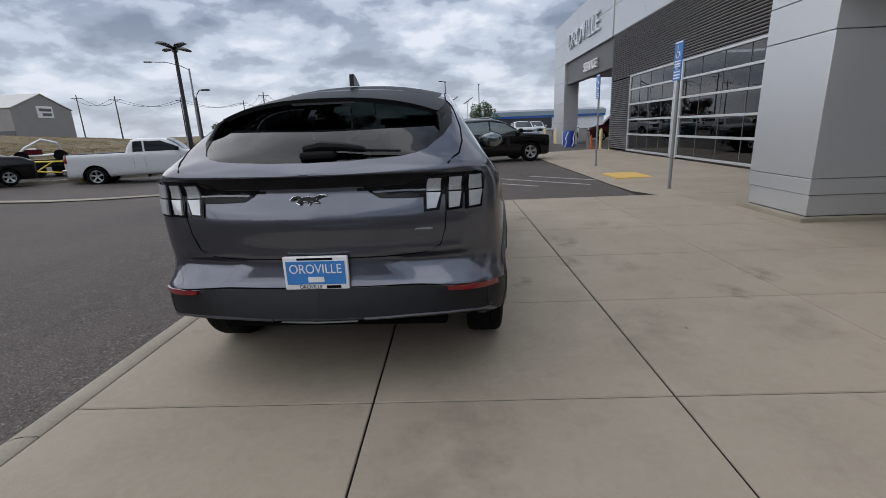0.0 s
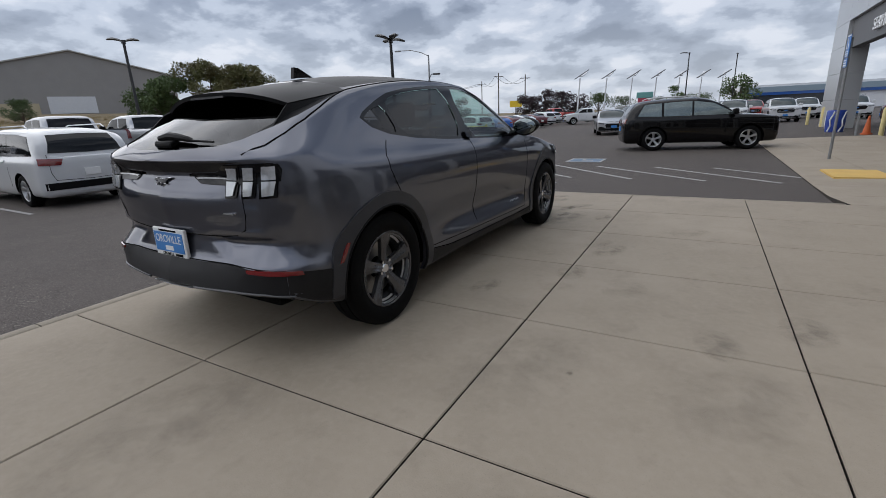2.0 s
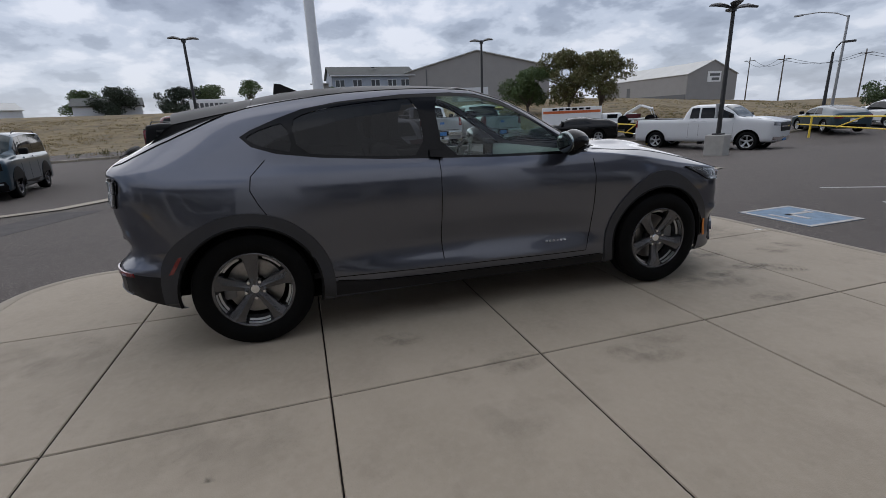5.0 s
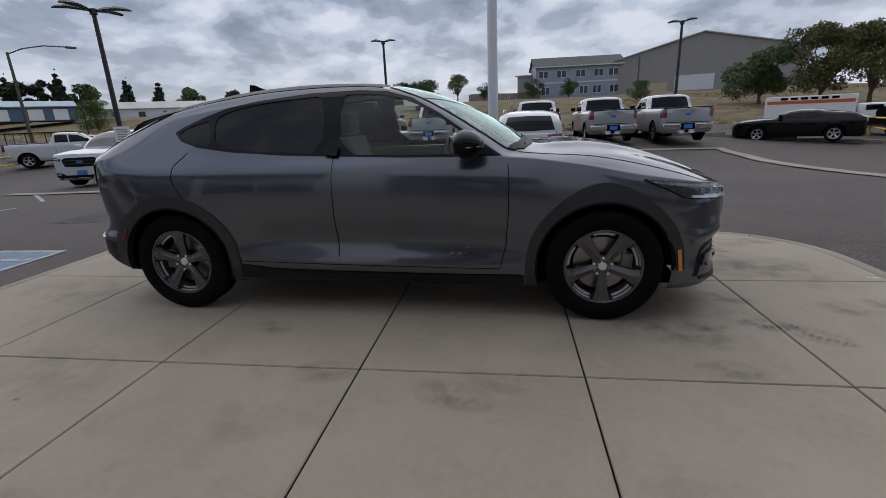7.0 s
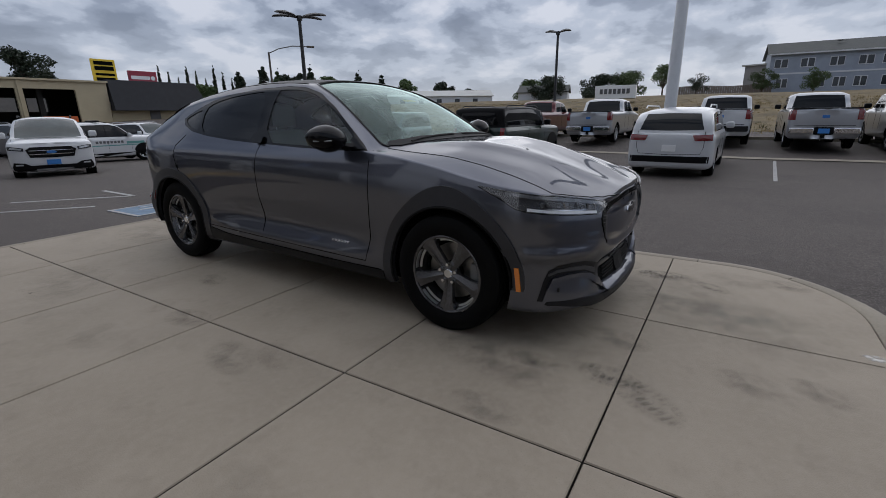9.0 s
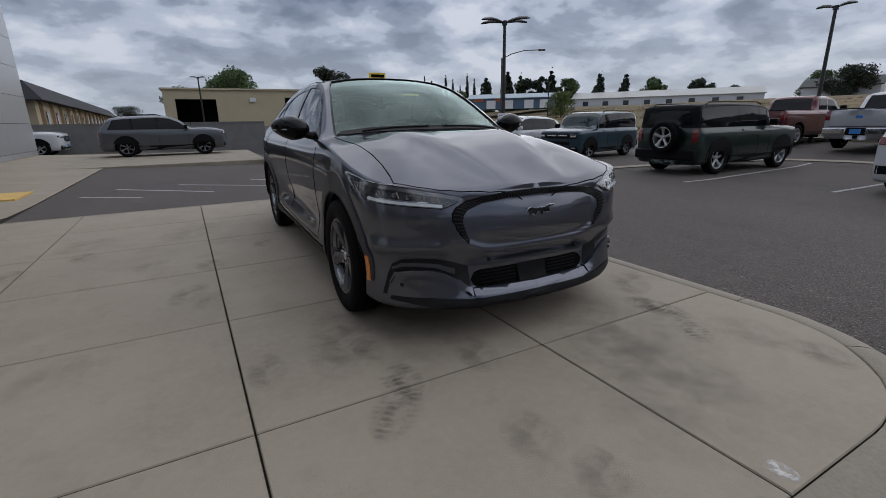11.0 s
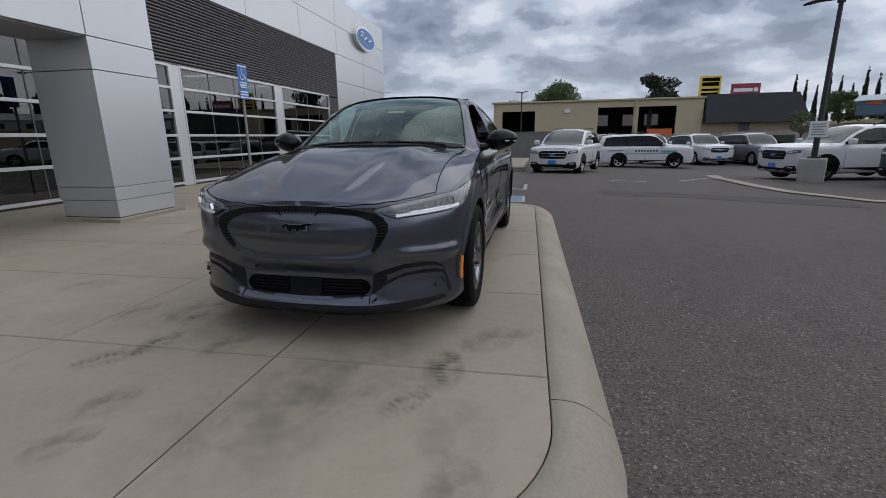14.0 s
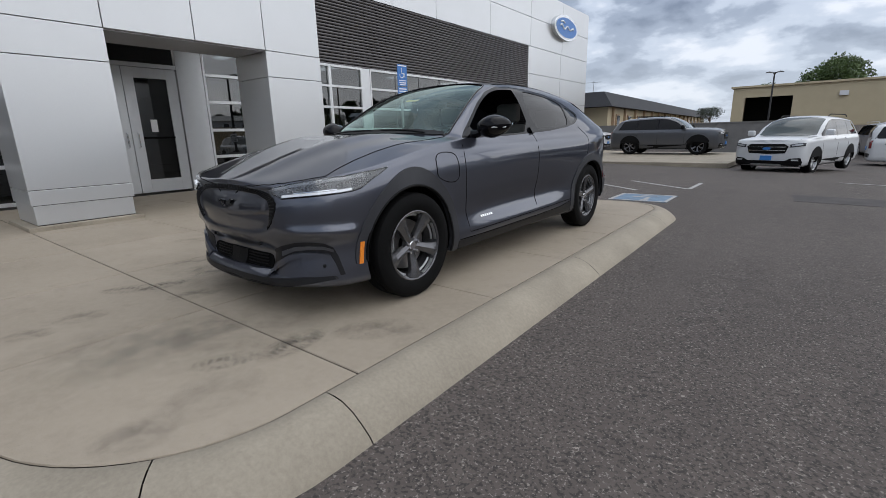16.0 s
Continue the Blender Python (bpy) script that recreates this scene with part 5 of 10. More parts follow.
def fascia_relief(p):
    """How far the bumpers' pockets, ledges and folds lie inside the plain body surface."""
    x, y, z = p
    if y > 1.9:
        ledge = 0.512 + 0.060 * (min(x, 0.5) / 0.45) ** 5
        panel = 0.024 * smooth01(ledge, ledge + 0.030, z) * smooth01(0.825, 0.77, z) * smooth01(0.50, 0.43, x)
        mouth = 0.036 * smooth01(0.490, 0.400, z) * smooth01(0.27, 0.30, z) * smooth01(0.50, 0.36, x)
        cheek = -0.022 * math.exp(-((z - 0.545) / 0.035) ** 2) * smooth01(0.46, 0.62, x) * smooth01(1.93, 2.0, y)
        return panel + mouth + cheek
    if y < -1.9:
        fold = x - (0.307 + (0.715 - z) * 1.06)
        pocket = 0.034 * smooth01(0.0, 0.045, fold) * smooth01(0.88, 0.76, x) * smooth01(0.568, 0.675, z) * smooth01(0.716, 0.690, z)
        under = 0.010 * smooth01(0.72, 0.70, z) * smooth01(0.57, 0.60, z)
        skirt = -0.010 * smooth01(0.578, 0.562, z) * smooth01(0.40, 0.43, z)
        return (pocket + under + skirt) * smooth01(-1.9, -2.02, y)
    return 0.0


S = Shell(HERO_PLAN, HERO_LEVELS, HERO_EDGE, HERO_RAIL, HERO_CROWN, n=220, sub=8, n_side=6, n_top=18, hood_y=1.0, crease=bonnet_crease, sculpt=fascia_relief, ease=lambda c: c.x > 0.70 and -2.2 < c.y < -0.3 and c.z > 0.60)

HUB_Y, HUB_Z = 1.492, 0.357
wells = [S.cut("side", arc2(y, HUB_Z, 0.415, -40, 220, 34) + [(y - 0.30, 0.05), (y + 0.30, 0.05)], lambda c: c.x > 0.5) for y in (HUB_Y, -HUB_Y)]
for fs in wells:
    bmesh.ops.delete(S.bm, geom=[f for f in fs if f.is_valid], context="FACES")

# glass outlines seen from the side
FRONT_WIN = soft([(0.80, 1.085), (0.62, 1.205), (0.44, 1.325), (0.26, 1.425), (0.08, 1.475), (-0.10, 1.488), (-0.225, 1.488), (-0.215, 1.105), (0.2, 1.09)], 1)
REAR_WIN = soft([(-0.335, 1.487), (-0.56, 1.478), (-0.85, 1.452), (-1.06, 1.415), (-1.165, 1.365), (-1.125, 1.178), (-0.9, 1.148), (-0.6, 1.128), (-0.335, 1.115)], 1)
QUARTER_WIN = soft([(-1.19, 1.362), (-1.30, 1.338), (-1.40, 1.30), (-1.43, 1.275), (-1.37, 1.235), (-1.25, 1.20), (-1.16, 1.182)], 1)
side_ok = lambda c: c.x > 0.45
glass_dark = dict(sides="each", inset=0.006)
fw = S.take(S.cut("side", FRONT_WIN, side_ok), "front_window", M["side_glass"], hero, label="clear green-tinted door glass", sides="right", inset=0.006)  # the driver's glass is wound down
rw = S.take(S.cut("side", REAR_WIN, side_ok), "rear_window", M["tint_glass"], hero, label="dark privacy glass", **glass_dark)
qw = S.take(S.cut("side", QUARTER_WIN, side_ok), "quarter_window", M["tint_glass"], hero, label="small dark quarter glass", **glass_dark)
DLO = [(0.865, 1.068), (0.62, 1.228), (0.44, 1.348), (0.26, 1.448), (0.08, 1.498), (-0.10, 1.512), (-0.45, 1.508), (-0.85, 1.475), (-1.08, 1.438), (-1.24, 1.385), (-1.40, 1.322), (-1.462, 1.285), (-1.40, 1.225), (-1.26, 1.178), (-1.0, 1.140), (-0.6, 1.108), (-0.2, 1.09), (0.2, 1.074), (0.6, 1.066)]
S.take(S.cut("side", DLO, side_ok), "window_frame", M["gloss_black"], hero, sides="each", label="gloss black window surround", inset=0.001)
# windscreen and rear glass seen from above
WS = [(0, 1.035), (0.3, 1.03), (0.55, 1.0), (0.70, 0.945), (0.715, 0.88), (0.665, 0.66), (0.605, 0.42), (0.55, 0.20), (0.50, 0.085), (0.3, 0.045), (0, 0.03), (-0.02, 0.03), (-0.02, 1.035)]
ws = S.take(S.cut("top", WS, lambda c: c.z > 1.02), "windscreen", M["windscreen"], hero, label="large raked windscreen", inset=0.005)
RG = [(-0.02, -1.60), (0.3, -1.60), (0.54, -1.58), (0.582, -1.68), (0.596, -1.85), (0.582, -2.0), (0.566, -2.08), (0.535, -2.145), (0.49, -2.195), (0.43, -2.225), (0.33, -2.252), (0.18, -2.278), (-0.02, -2.288)]
rg = S.take(S.cut("top", RG, lambda c: c.z > 1.02), "rear_glass", M["tint_glass"], hero, label="dark raked rear glass", inset=0.004)
for o in fw + rw + qw + ws + rg:
    o.visible_shadow = False

# black glass roof and the dark pillars beside the rear glass
ROOF = [(-0.02, 0.02), (0.3, 0.035), (0.50, 0.075), (0.545, 0.02), (0.562, -0.4), (0.562, -0.9), (0.565, -1.30), (0.555, -1.40), (-0.02, -1.40)]
S.take(S.cut("top", ROOF, lambda c: c.z > 1.3), "roof_glass", M["roof_black"], hero, label="gloss black glass roof", inset=0.002)
PILLAR = [(0.54, -1.58), (0.582, -1.68), (0.596, -1.85), (0.582, -2.0), (0.566, -2.08), (0.61, -2.0), (0.648, -1.85), (0.645, -1.70), (0.628, -1.55), (0.60, -1.42), (0.50, -1.42)]
S.take(S.cut("top", PILLAR, lambda c: c.z > 1.1), "rear_pillar", M["roof_black"], hero, sides="each", inset=0.001)

# panels that open
F_DOOR = [(0.895, 1.07), (0.905, 0.90), (0.90, 0.7), (0.885, 0.5), (0.845, 0.345), (-0.255, 0.365), (-0.265, 0.6), (-0.255, 0.9), (-0.245, 1.14)]
R_DOOR = [(-0.265, 0.6), (-0.255, 0.365), (-1.0, 0.385)] + arc2(-HUB_Y, HUB_Z, 0.484, 6, 72, 8) + [(-1.39, 0.90), (-1.425, 0.98), (-1.415, 1.06), (-1.33, 1.145), (-1.245, 1.19), (-1.05, 1.155), (-0.245, 1.10), (-0.255, 0.9)]
door_ok = lambda c: c.x > 0.5
S.take(S.cut("side", F_DOOR[:-1] + [(-0.245, 1.10), (0.3, 1.085)], door_ok), "front_door", M["paint"], hero, sides="each")
S.take(S.cut("side", R_DOOR, door_ok), "rear_door", M["paint"], hero, sides="each")
HOOD = [(-0.02, 1.045), (0.35, 1.04), (0.6, 1.01), (0.742, 0.96), (0.728, 1.2), (0.712, 1.45), (0.708, 1.65), (0.716, 1.83), (0.732, 1.99), (0.745, 2.075), (0.655, 2.162), (0.562, 2.224), (0.45, 2.262), (0.30, 2.286), (0.1, 2.300), (-0.02, 2.302)]
S.take(S.cut("top", HOOD, lambda c: c.z > 0.75), "bonnet", M["paint"], hero, label="long sculpted bonnet")
GATE = [(-0.02, 1.100), (-0.02, 0.708), (0.42, 0.710), (0.52, 0.722), (0.588, 0.755), (0.612, 0.83), (0.625, 0.97), (0.632, 1.09)]
S.take(S.cut("rear", GATE, lambda c: c.y < -1.9), "tailgate", M["paint"], hero)
FASCIA = [(-0.02, 0.10), (-0.02, 0.815), (0.4, 0.80), (0.62, 0.83), (0.86, 0.86), (0.90, 0.10)]
S.take(S.cut("front", FASCIA, lambda c: c.y > 1.905), "front_bumper", M["paint"], hero)
REARB = [(-0.02, 0.10), (-0.02, 0.708), (0.42, 0.710), (0.52, 0.722), (0.60, 0.755), (0.95, 0.78), (0.95, 0.10)]
S.take(S.cut("rear", REARB, lambda c: c.y < -1.905), "rear_bumper", M["paint"], hero)
S.take(list(S.bm.faces), "body", M["paint"], hero)

# shut lines
S.seam("side", F_DOOR, "shut_line", M["gap"], hero)
S.seam("side", R_DOOR[1:3], "shut_line", M["gap"], hero)
S.seam("side", R_DOOR[11:16], "shut_line", M["gap"], hero, step=0.02)
S.seam("top", [p for p in HOOD if p[0] >= 0][2:], "shut_line", M["gap"], hero)
S.seam("rear", [(0, 0.708)] + GATE[2:], "shut_line", M["gap"], hero)
S.seam("top", [(0.56, 0.05), (0.575, -0.4), (0.575, -0.9), (0.60, -1.42), (0.635, -1.55), (0.665, -1.70), (0.690, -1.85), (0.700, -2.0), (0.685, -2.12), (0.635, -2.225)], "roof_ditch", M["gap"], hero, r=0.005)

# mirror sail, windscreen trim and cowl
S.patch("side", [(0.845, 1.075), (0.70, 1.155), (0.68, 1.08)], "mirror_sail", M["gloss_black"], hero, off=0.004)
S.seam("top", [(0.72, 0.95), (0.72, 0.88), (0.67, 0.66), (0.61, 0.42), (0.555, 0.20), (0.51, 0.09), (0.3, 0.04), (0, 0.028)], "windscreen_trim", M["gloss_black"], hero, r=0.008, step=0.04)
S.patch("top", [(0, 1.06), (0.4, 1.055), (0.66, 1.0), (0.72, 0.93), (0.68, 0.90), (0.55, 0.955), (0.3, 0.985), (0, 0.99)], "cowl", M["black"], hero, off=0.006, sides="both")

# wheel-arch cladding, sills and bumper skirts in dark plastic
def arch_ring(y, a0, a1, n, front):
    out = []
    for k in range(n + 1):
        a = a0 + (a1 - a0) * k / n
        r = 0.487 + (0.050 * math.exp(-((a - 92) / 26) ** 2) if front else 0.010 + 0.030 * math.exp(-((a - 148) / 18) ** 2))
        out.append((y + r * math.cos(radians(a)), HUB_Z + r * math.sin(radians(a))))
    return out


for y, s in ((HUB_Y, 1), (-HUB_Y, -1)):
    end0, end1 = (-2, 196) if s > 0 else (-16, 186)
    S.patch("side", arch_ring(y, end0, end1, 40, s > 0), "arch_cladding", M["arch_grey"], hero, off=0.010, deep=0.03, step=0.2, inner=arc2(y, HUB_Z, 0.415, end0, end1, 40), label="matt dark grey wheel-arch cladding")
    # rolled inner lip of the arch
    for sx in (1, -1):
        lip = [S.drop("side", yy, zz, 0.004) for yy, zz in arc2(y, HUB_Z, 0.417, end0, end1, 30)]
        part("arch_lip", tube([Vector((sx * q.x, q.y, q.z)) for q in lip], 0.010, 6), M["black"], hero)
S.patch("side", [(1.0, 0.235), (1.0, 0.300), (0.6, 0.300), (-0.3, 0.312), (-0.75, 0.330), (-1.0, 0.36), (-1.0, 0.26), (0.3, 0.23)], "sill_cladding", M["clad"], hero, off=0.007, deep=0.02)
S.seam("side", [(0.98, 0.303), (0.6, 0.303), (-0.3, 0.315), (-0.75, 0.333), (-0.98, 0.362)], "shut_line", M["gap"], hero, r=0.004)

R_AXIS = (0.35, -1.75, 0.50)


def rear_at(x, y, z):
    """A place on the rear corner as (way round, height)."""
    return math.atan2(y - R_AXIS[1], x - R_AXIS[0]) * R_AXIS[2], z


def under(parents, parts):
    """Makes pieces sub-parts of the lamp on their own side."""
    for p_, q_ in zip(parents, parts):
        q_.parent = p_


S.patch("rear", [(0, 0.438), (0, 0.568), (0.45, 0.568), (0.62, 0.560), (0.80, 0.546), (0.80, 0.425), (0.5, 0.436)], "rear_skirt", M["clad"], hero, off=0.004, sides="both", step=0.05, label="dark grey lower bumper skirt")
S.patch(R_AXIS, [rear_at(0.797, -2.185, 0.546), rear_at(0.85, -2.12, 0.540), rear_at(0.905, -1.99, 0.520), rear_at(0.915, -1.94, 0.50), rear_at(0.915, -1.94, 0.33), rear_at(0.905, -1.99, 0.335), rear_at(0.87, -2.10, 0.372), rear_at(0.797, -2.185, 0.425)], "rear_skirt", M["clad"], hero, off=0.004, step=0.04, label="dark grey lower bumper skirt")
S.seam("rear", [(0.0, 0.573), (0.45, 0.573), (0.62, 0.565), (0.80, 0.551)], "shut_line", M["gap"], hero, r=0.004, step=0.04)
S.patch("rear", [(0, 0.355), (0, 0.436), (0.5, 0.434), (0.80, 0.424), (0.80, 0.36), (0.5, 0.355)], "rear_undertray", M["black"], hero, off=0.003, sides="both", step=0.05)
S.seam("rear", [(0.22, 0.430), (0.5, 0.434), (0.7, 0.428), (0.82, 0.412)], "skirt_edge", M["clad_grey"], hero, r=0.007, off=0.004, step=0.04)
S.patch("rear", [(-0.165, 0.404), (-0.185, 0.424), (0.185, 0.424), (0.165, 0.404)], "skid_insert", M["alu"], hero, off=0.012, sides="one", step=0.1, label="dull silver skid insert under the bumper")

# rear lamps: three canted bars each side in black frames, and a slim inward arm
ARM = [(0.243, 1.040), (0.36, 1.041), (0.43, 1.044), (0.47, 1.056), (0.503, 1.077), (0.535, 1.087), (0.60, 1.089), (0.60, 0.984), (0.53, 0.982), (0.42, 0.982), (0.32, 0.986), (0.275, 1.010)]
lamp_back = S.patch("rear", ARM, "rear_lamp", M["gloss_black"], hero, off=0.005, step=0.03, label="three-bar rear lamp in a gloss black frame")
under(lamp_back, S.patch("rear", [(0.285, 1.014), (0.36, 1.018), (0.53, 1.019), (0.53, 1.012), (0.37, 1.010), (0.30, 1.007)], "lamp_arm", M["lamp_grey"], hero, off=0.010, step=0.03))
BARS = (((0.549, -2.262), (0.606, -2.245), (0.601, -2.245), (0.574, -2.255), (0.533, -2.262), (0.541, -2.260)),
        ((0.645, -2.233), (0.696, -2.213), (0.692, -2.216), (0.676, -2.225), (0.632, -2.238), (0.640, -2.235)),
        ((0.735, -2.197), (0.787, -2.160), (0.786, -2.163), (0.770, -2.175), (0.721, -2.203), (0.728, -2.200)))
BAR_Z = (1.074, 1.072, 1.008, 0.934, 0.930, 1.008)
for bar in BARS:
    mid_a = sum(rear_at(x, y, 0)[0] for x, y in bar) / 6
    pts = [rear_at(x, y, z) for (x, y), z in zip(bar, BAR_Z)]

    def grown(k, up):
        c = (mid_a, 1.005)
        return [(p_[0] + math.copysign(k, p_[0] - c[0]), p_[1] + math.copysign(up, p_[1] - c[1])) for p_ in pts]
    under(lamp_back, S.patch(R_AXIS, grown(0.013, 0.012), "lamp_frame", M["gloss_black"], hero, off=0.008, step=0.03))
    under(lamp_back, S.patch(R_AXIS, [pts[0], pts[1], pts[2], pts[5]], "lamp_bar", M["lamp_upper"], hero, off=0.014, step=0.03, label="grey-white lamp bar"))
    under(lamp_back, S.patch(R_AXIS, [(pts[5][0], 1.001), (pts[2][0], 1.001), pts[3], pts[4]], "lamp_bar", M["lamp_clear"], hero, off=0.016, step=0.03, label="grey-white lamp bar"))
under(lamp_back, S.patch(R_AXIS, [rear_at(0.60, -2.255, 1.089), rear_at(0.70, -2.215, 1.090), rear_at(0.77, -2.172, 1.089), rear_at(0.80, -2.145, 1.078), rear_at(0.806, -2.135, 1.055), rear_at(0.798, -2.145, 1.0), rear_at(0.72, -2.20, 0.992), rear_at(0.60, -2.255, 0.990)], "lamp_link", M["gloss_black"], hero, off=0.006, step=0.03))
S.patch(R_AXIS, [rear_at(0.607, -2.258, 0.540), rear_at(0.60, -2.258, 0.558), rear_at(0.72, -2.215, 0.557), rear_at(0.843, -2.13, 0.545), rear_at(0.848, -2.12, 0.524), rear_at(0.72, -2.215, 0.531)], "rear_reflector", M["lamp_red"], hero, off=0.012, label="red bumper reflector", step=0.03)
S.patch("side", [(-1.866, 0.628), (-1.846, 0.628), (-1.908, 0.530), (-1.934, 0.530)], "side_marker", M["lamp_red"], hero, off=0.014, label="red side marker on the arch")
# band under the tail lip; the overhang's shade is put into its colour
S.patch("rear", [(0, 1.098), (0.3, 1.098), (0.63, 1.098), (0.56, 1.090), (0.503, 1.078), (0.47, 1.056), (0.42, 1.045), (0.24, 1.041), (0, 1.040)], "tail_lip", M["clad"], hero, off=0.003, sides="both", step=0.04)

# front: closed grille panel in a black honeycomb surround
def along(line, t):
    """The place at part t of a broken line's length."""
    runs = [math.dist(a_, b_) for a_, b_ in zip(line, line[1:])]
    left = t * sum(runs)
    for (a_, b_), r_ in zip(zip(line, line[1:]), runs):
        if left <= r_:
            return a_[0] + (b_[0] - a_[0]) * left / r_, a_[1] + (b_[1] - a_[1]) * left / r_
        left -= r_
    return line[-1]


G_OUT = [(0, 0.814), (0.19, 0.811), (0.345, 0.797), (0.44, 0.777), (0.495, 0.755), (0.518, 0.725), (0.517, 0.688), (0.498, 0.645), (0.470, 0.605), (0.430, 0.565)]
G_IN = [(0.423, 0.580), (0.444, 0.622), (0.464, 0.675), (0.460, 0.708), (0.430, 0.736), (0.345, 0.766), (0.19, 0.782), (0, 0.786)]
S.patch("front", [along(G_OUT, k / 30) for k in range(31)], "grille_surround", M["black"], hero, off=0.004, step=0.02, inner=[along(list(reversed(G_IN)), k / 30) for k in range(31)], sides="both", label="black honeycomb strip round the closed grille")
S.seam("front", G_OUT, "grille_edge", M["gloss_black"], hero, r=0.004, step=0.03)
S.seam("front", list(reversed(G_IN)), "grille_edge", M["clad_grey"], hero, r=0.004, step=0.03)


# slanted ribs of the honeycomb strip
for sx in (1, -1):
    for k in range(34):
        t = (k + 0.5) / 34
        o_, i_ = along(G_OUT, t), along(list(reversed(G_IN)), min(1, t + 0.02))
        for f0, f1, sh in ((0.10, 0.48, 0.0), (0.54, 0.92, 0.012)):
            q0 = (o_[0] + (i_[0] - o_[0]) * f0, o_[1] + (i_[1] - o_[1]) * f0)
            i2 = along(list(reversed(G_IN)), min(1, t + 0.02 + sh))
            q1 = (o_[0] + (i2[0] - o_[0]) * f1, o_[1] + (i2[1] - o_[1]) * f1)
            ends = [S.drop("front", q[0], q[1], 0.006) for q in (q0, q1)]
            part("grille_rib", tube([Vector((sx * q.x, q.y, q.z)) for q in ends], 0.0022, 4), M["clad"], hero)


def streak_badge(view, cx, cz, w, off, flip=1):
    """A small running emblem, kept to a plain outline."""
    bar = [(-1.0, -0.02), (-0.82, 0.17), (-0.6, 0.20), (-0.38, 0.12), (0.0, 0.16), (0.30, 0.13), (0.62, 0.26), (1.0, 0.22), (0.66, 0.12), (0.42, -0.02), (0.62, -0.18), (0.40, -0.15), (0.20, -0.10), (0.06, -0.30), (-0.02, -0.12), (-0.26, -0.08), (-0.42, -0.26), (-0.62, -0.16), (-0.46, 0.0), (-0.68, 0.06), (-0.86, 0.0)]
    pts = [(cx + flip * a * w, cz + b * w) for a, b in bar]
    S.patch(view, pts, "emblem", M["chrome"], hero, off=off, sides="one", step=0.2, label="small chrome emblem")
    S.patch(view, [(cx + (a - cx) * 0.96, cz + (b - cz) * 0.90) for a, b in pts], "emblem_face", M["gloss_black"], hero, off=off + 0.0015, sides="one", step=0.2)


streak_badge("front", -0.005, 0.700, 0.098, 0.012, -1)
streak_badge("rear", -0.01, 0.988, 0.088, 0.010)
# shallow patch; the dark depth of the opening is put into its near-black
S.patch("front", [(0, 0.392), (0, 0.284), (0.335, 0.290), (0.375, 0.312), (0.395, 0.345), (0.375, 0.380), (0.34, 0.392)], "lower_intake", M["gap"], hero, off=0.003, sides="both", step=0.03)
S.patch("front", [(0.0, 0.390), (0.0, 0.288), (0.095, 0.288), (0.102, 0.390)], "intake_centre", M["black"], hero, off=0.012, sides="both", step=0.06)
for k in range(5):
    z = 0.298 + k * 0.019
    S.patch("front", [(0.112, z), (0.112, z + 0.007), (0.335, z + 0.007), (0.335, z)], "grille_slat", M["black"], hero, off=0.010, deep=0.012)
# corner pockets: a groove with its shade put into a dark band, a grey strip inside it and the painted fang below
F_AXIS = (0.30, 1.75, 0.55)


def front_at(x, y, z):
    """A place on the front corner as (way round, height)."""
    return math.atan2(y - F_AXIS[1], x - F_AXIS[0]) * F_AXIS[2], z


POCKET_UP = [front_at(0.822, 2.045, 0.285), front_at(0.800, 2.07, 0.40), front_at(0.782, 2.09, 0.456), front_at(0.745, 2.13, 0.484), front_at(0.68, 2.175, 0.492), front_at(0.594, 2.232, 0.488), front_at(0.50, 2.265, 0.462), front_at(0.42, 2.28, 0.43)]
FANG_UP = [front_at(0.805, 2.07, 0.283), front_at(0.785, 2.085, 0.36), front_at(0.765, 2.10, 0.412), front_at(0.70, 2.155, 0.425), front_at(0.63, 2.205, 0.425), front_at(0.565, 2.246, 0.410), front_at(0.48, 2.262, 0.362), front_at(0.405, 2.292, 0.288)]
FANG_LOW = [front_at(0.47, 2.275, 0.280), front_at(0.56, 2.25, 0.278), front_at(0.66, 2.19, 0.278), front_at(0.74, 2.14, 0.280)]
S.patch(F_AXIS, POCKET_UP, "fang_pocket", M["clad"], hero, off=0.003, step=0.03, inner=FANG_UP, label="dark band for the shaded groove over the bumper fang")
STRIP_UP = [(p_[0], p_[1] + (q_[1] - p_[1]) * 0.34) for p_, q_ in zip(POCKET_UP[2:7], FANG_UP[2:7])]
STRIP_LOW = [(p_[0], p_[1] + (q_[1] - p_[1]) * 0.66) for p_, q_ in zip(POCKET_UP[2:7], FANG_UP[2:7])]
S.patch(F_AXIS, STRIP_UP, "fang_strip", M["clad_grey"], hero, off=0.009, step=0.03, inner=STRIP_LOW)
fang = S.patch(F_AXIS, FANG_UP + FANG_LOW, "bumper_fang", M["paint"], hero, off=0.010, step=0.03, label="dark grey bumper corner panel")
BLADE = FANG_UP[1:]
S.patch(F_AXIS, [(a_, z_ + 0.004) for a_, z_ in BLADE], "fang_blade", M["paint"], hero, off=0.024, deep=0.02, step=0.03, inner=[(a_, max(0.266, z_ - (0.012 + 0.006 * k))) for k, (a_, z_) in enumerate(BLADE)], label="painted blade over the bumper corner")
S.patch("front", [(0, 0.250), (0, 0.280), (0.34, 0.286), (0.395, 0.290), (0.395, 0.262), (0.36, 0.252)], "chin_blade", M["paint"], hero, off=0.018, deep=0.03, sides="both", step=0.03)
S.seam("front", [(0, 0.215), (0.4, 0.215), (0.54, 0.218)], "splitter", M["black"], hero, r=0.012, off=0.0)
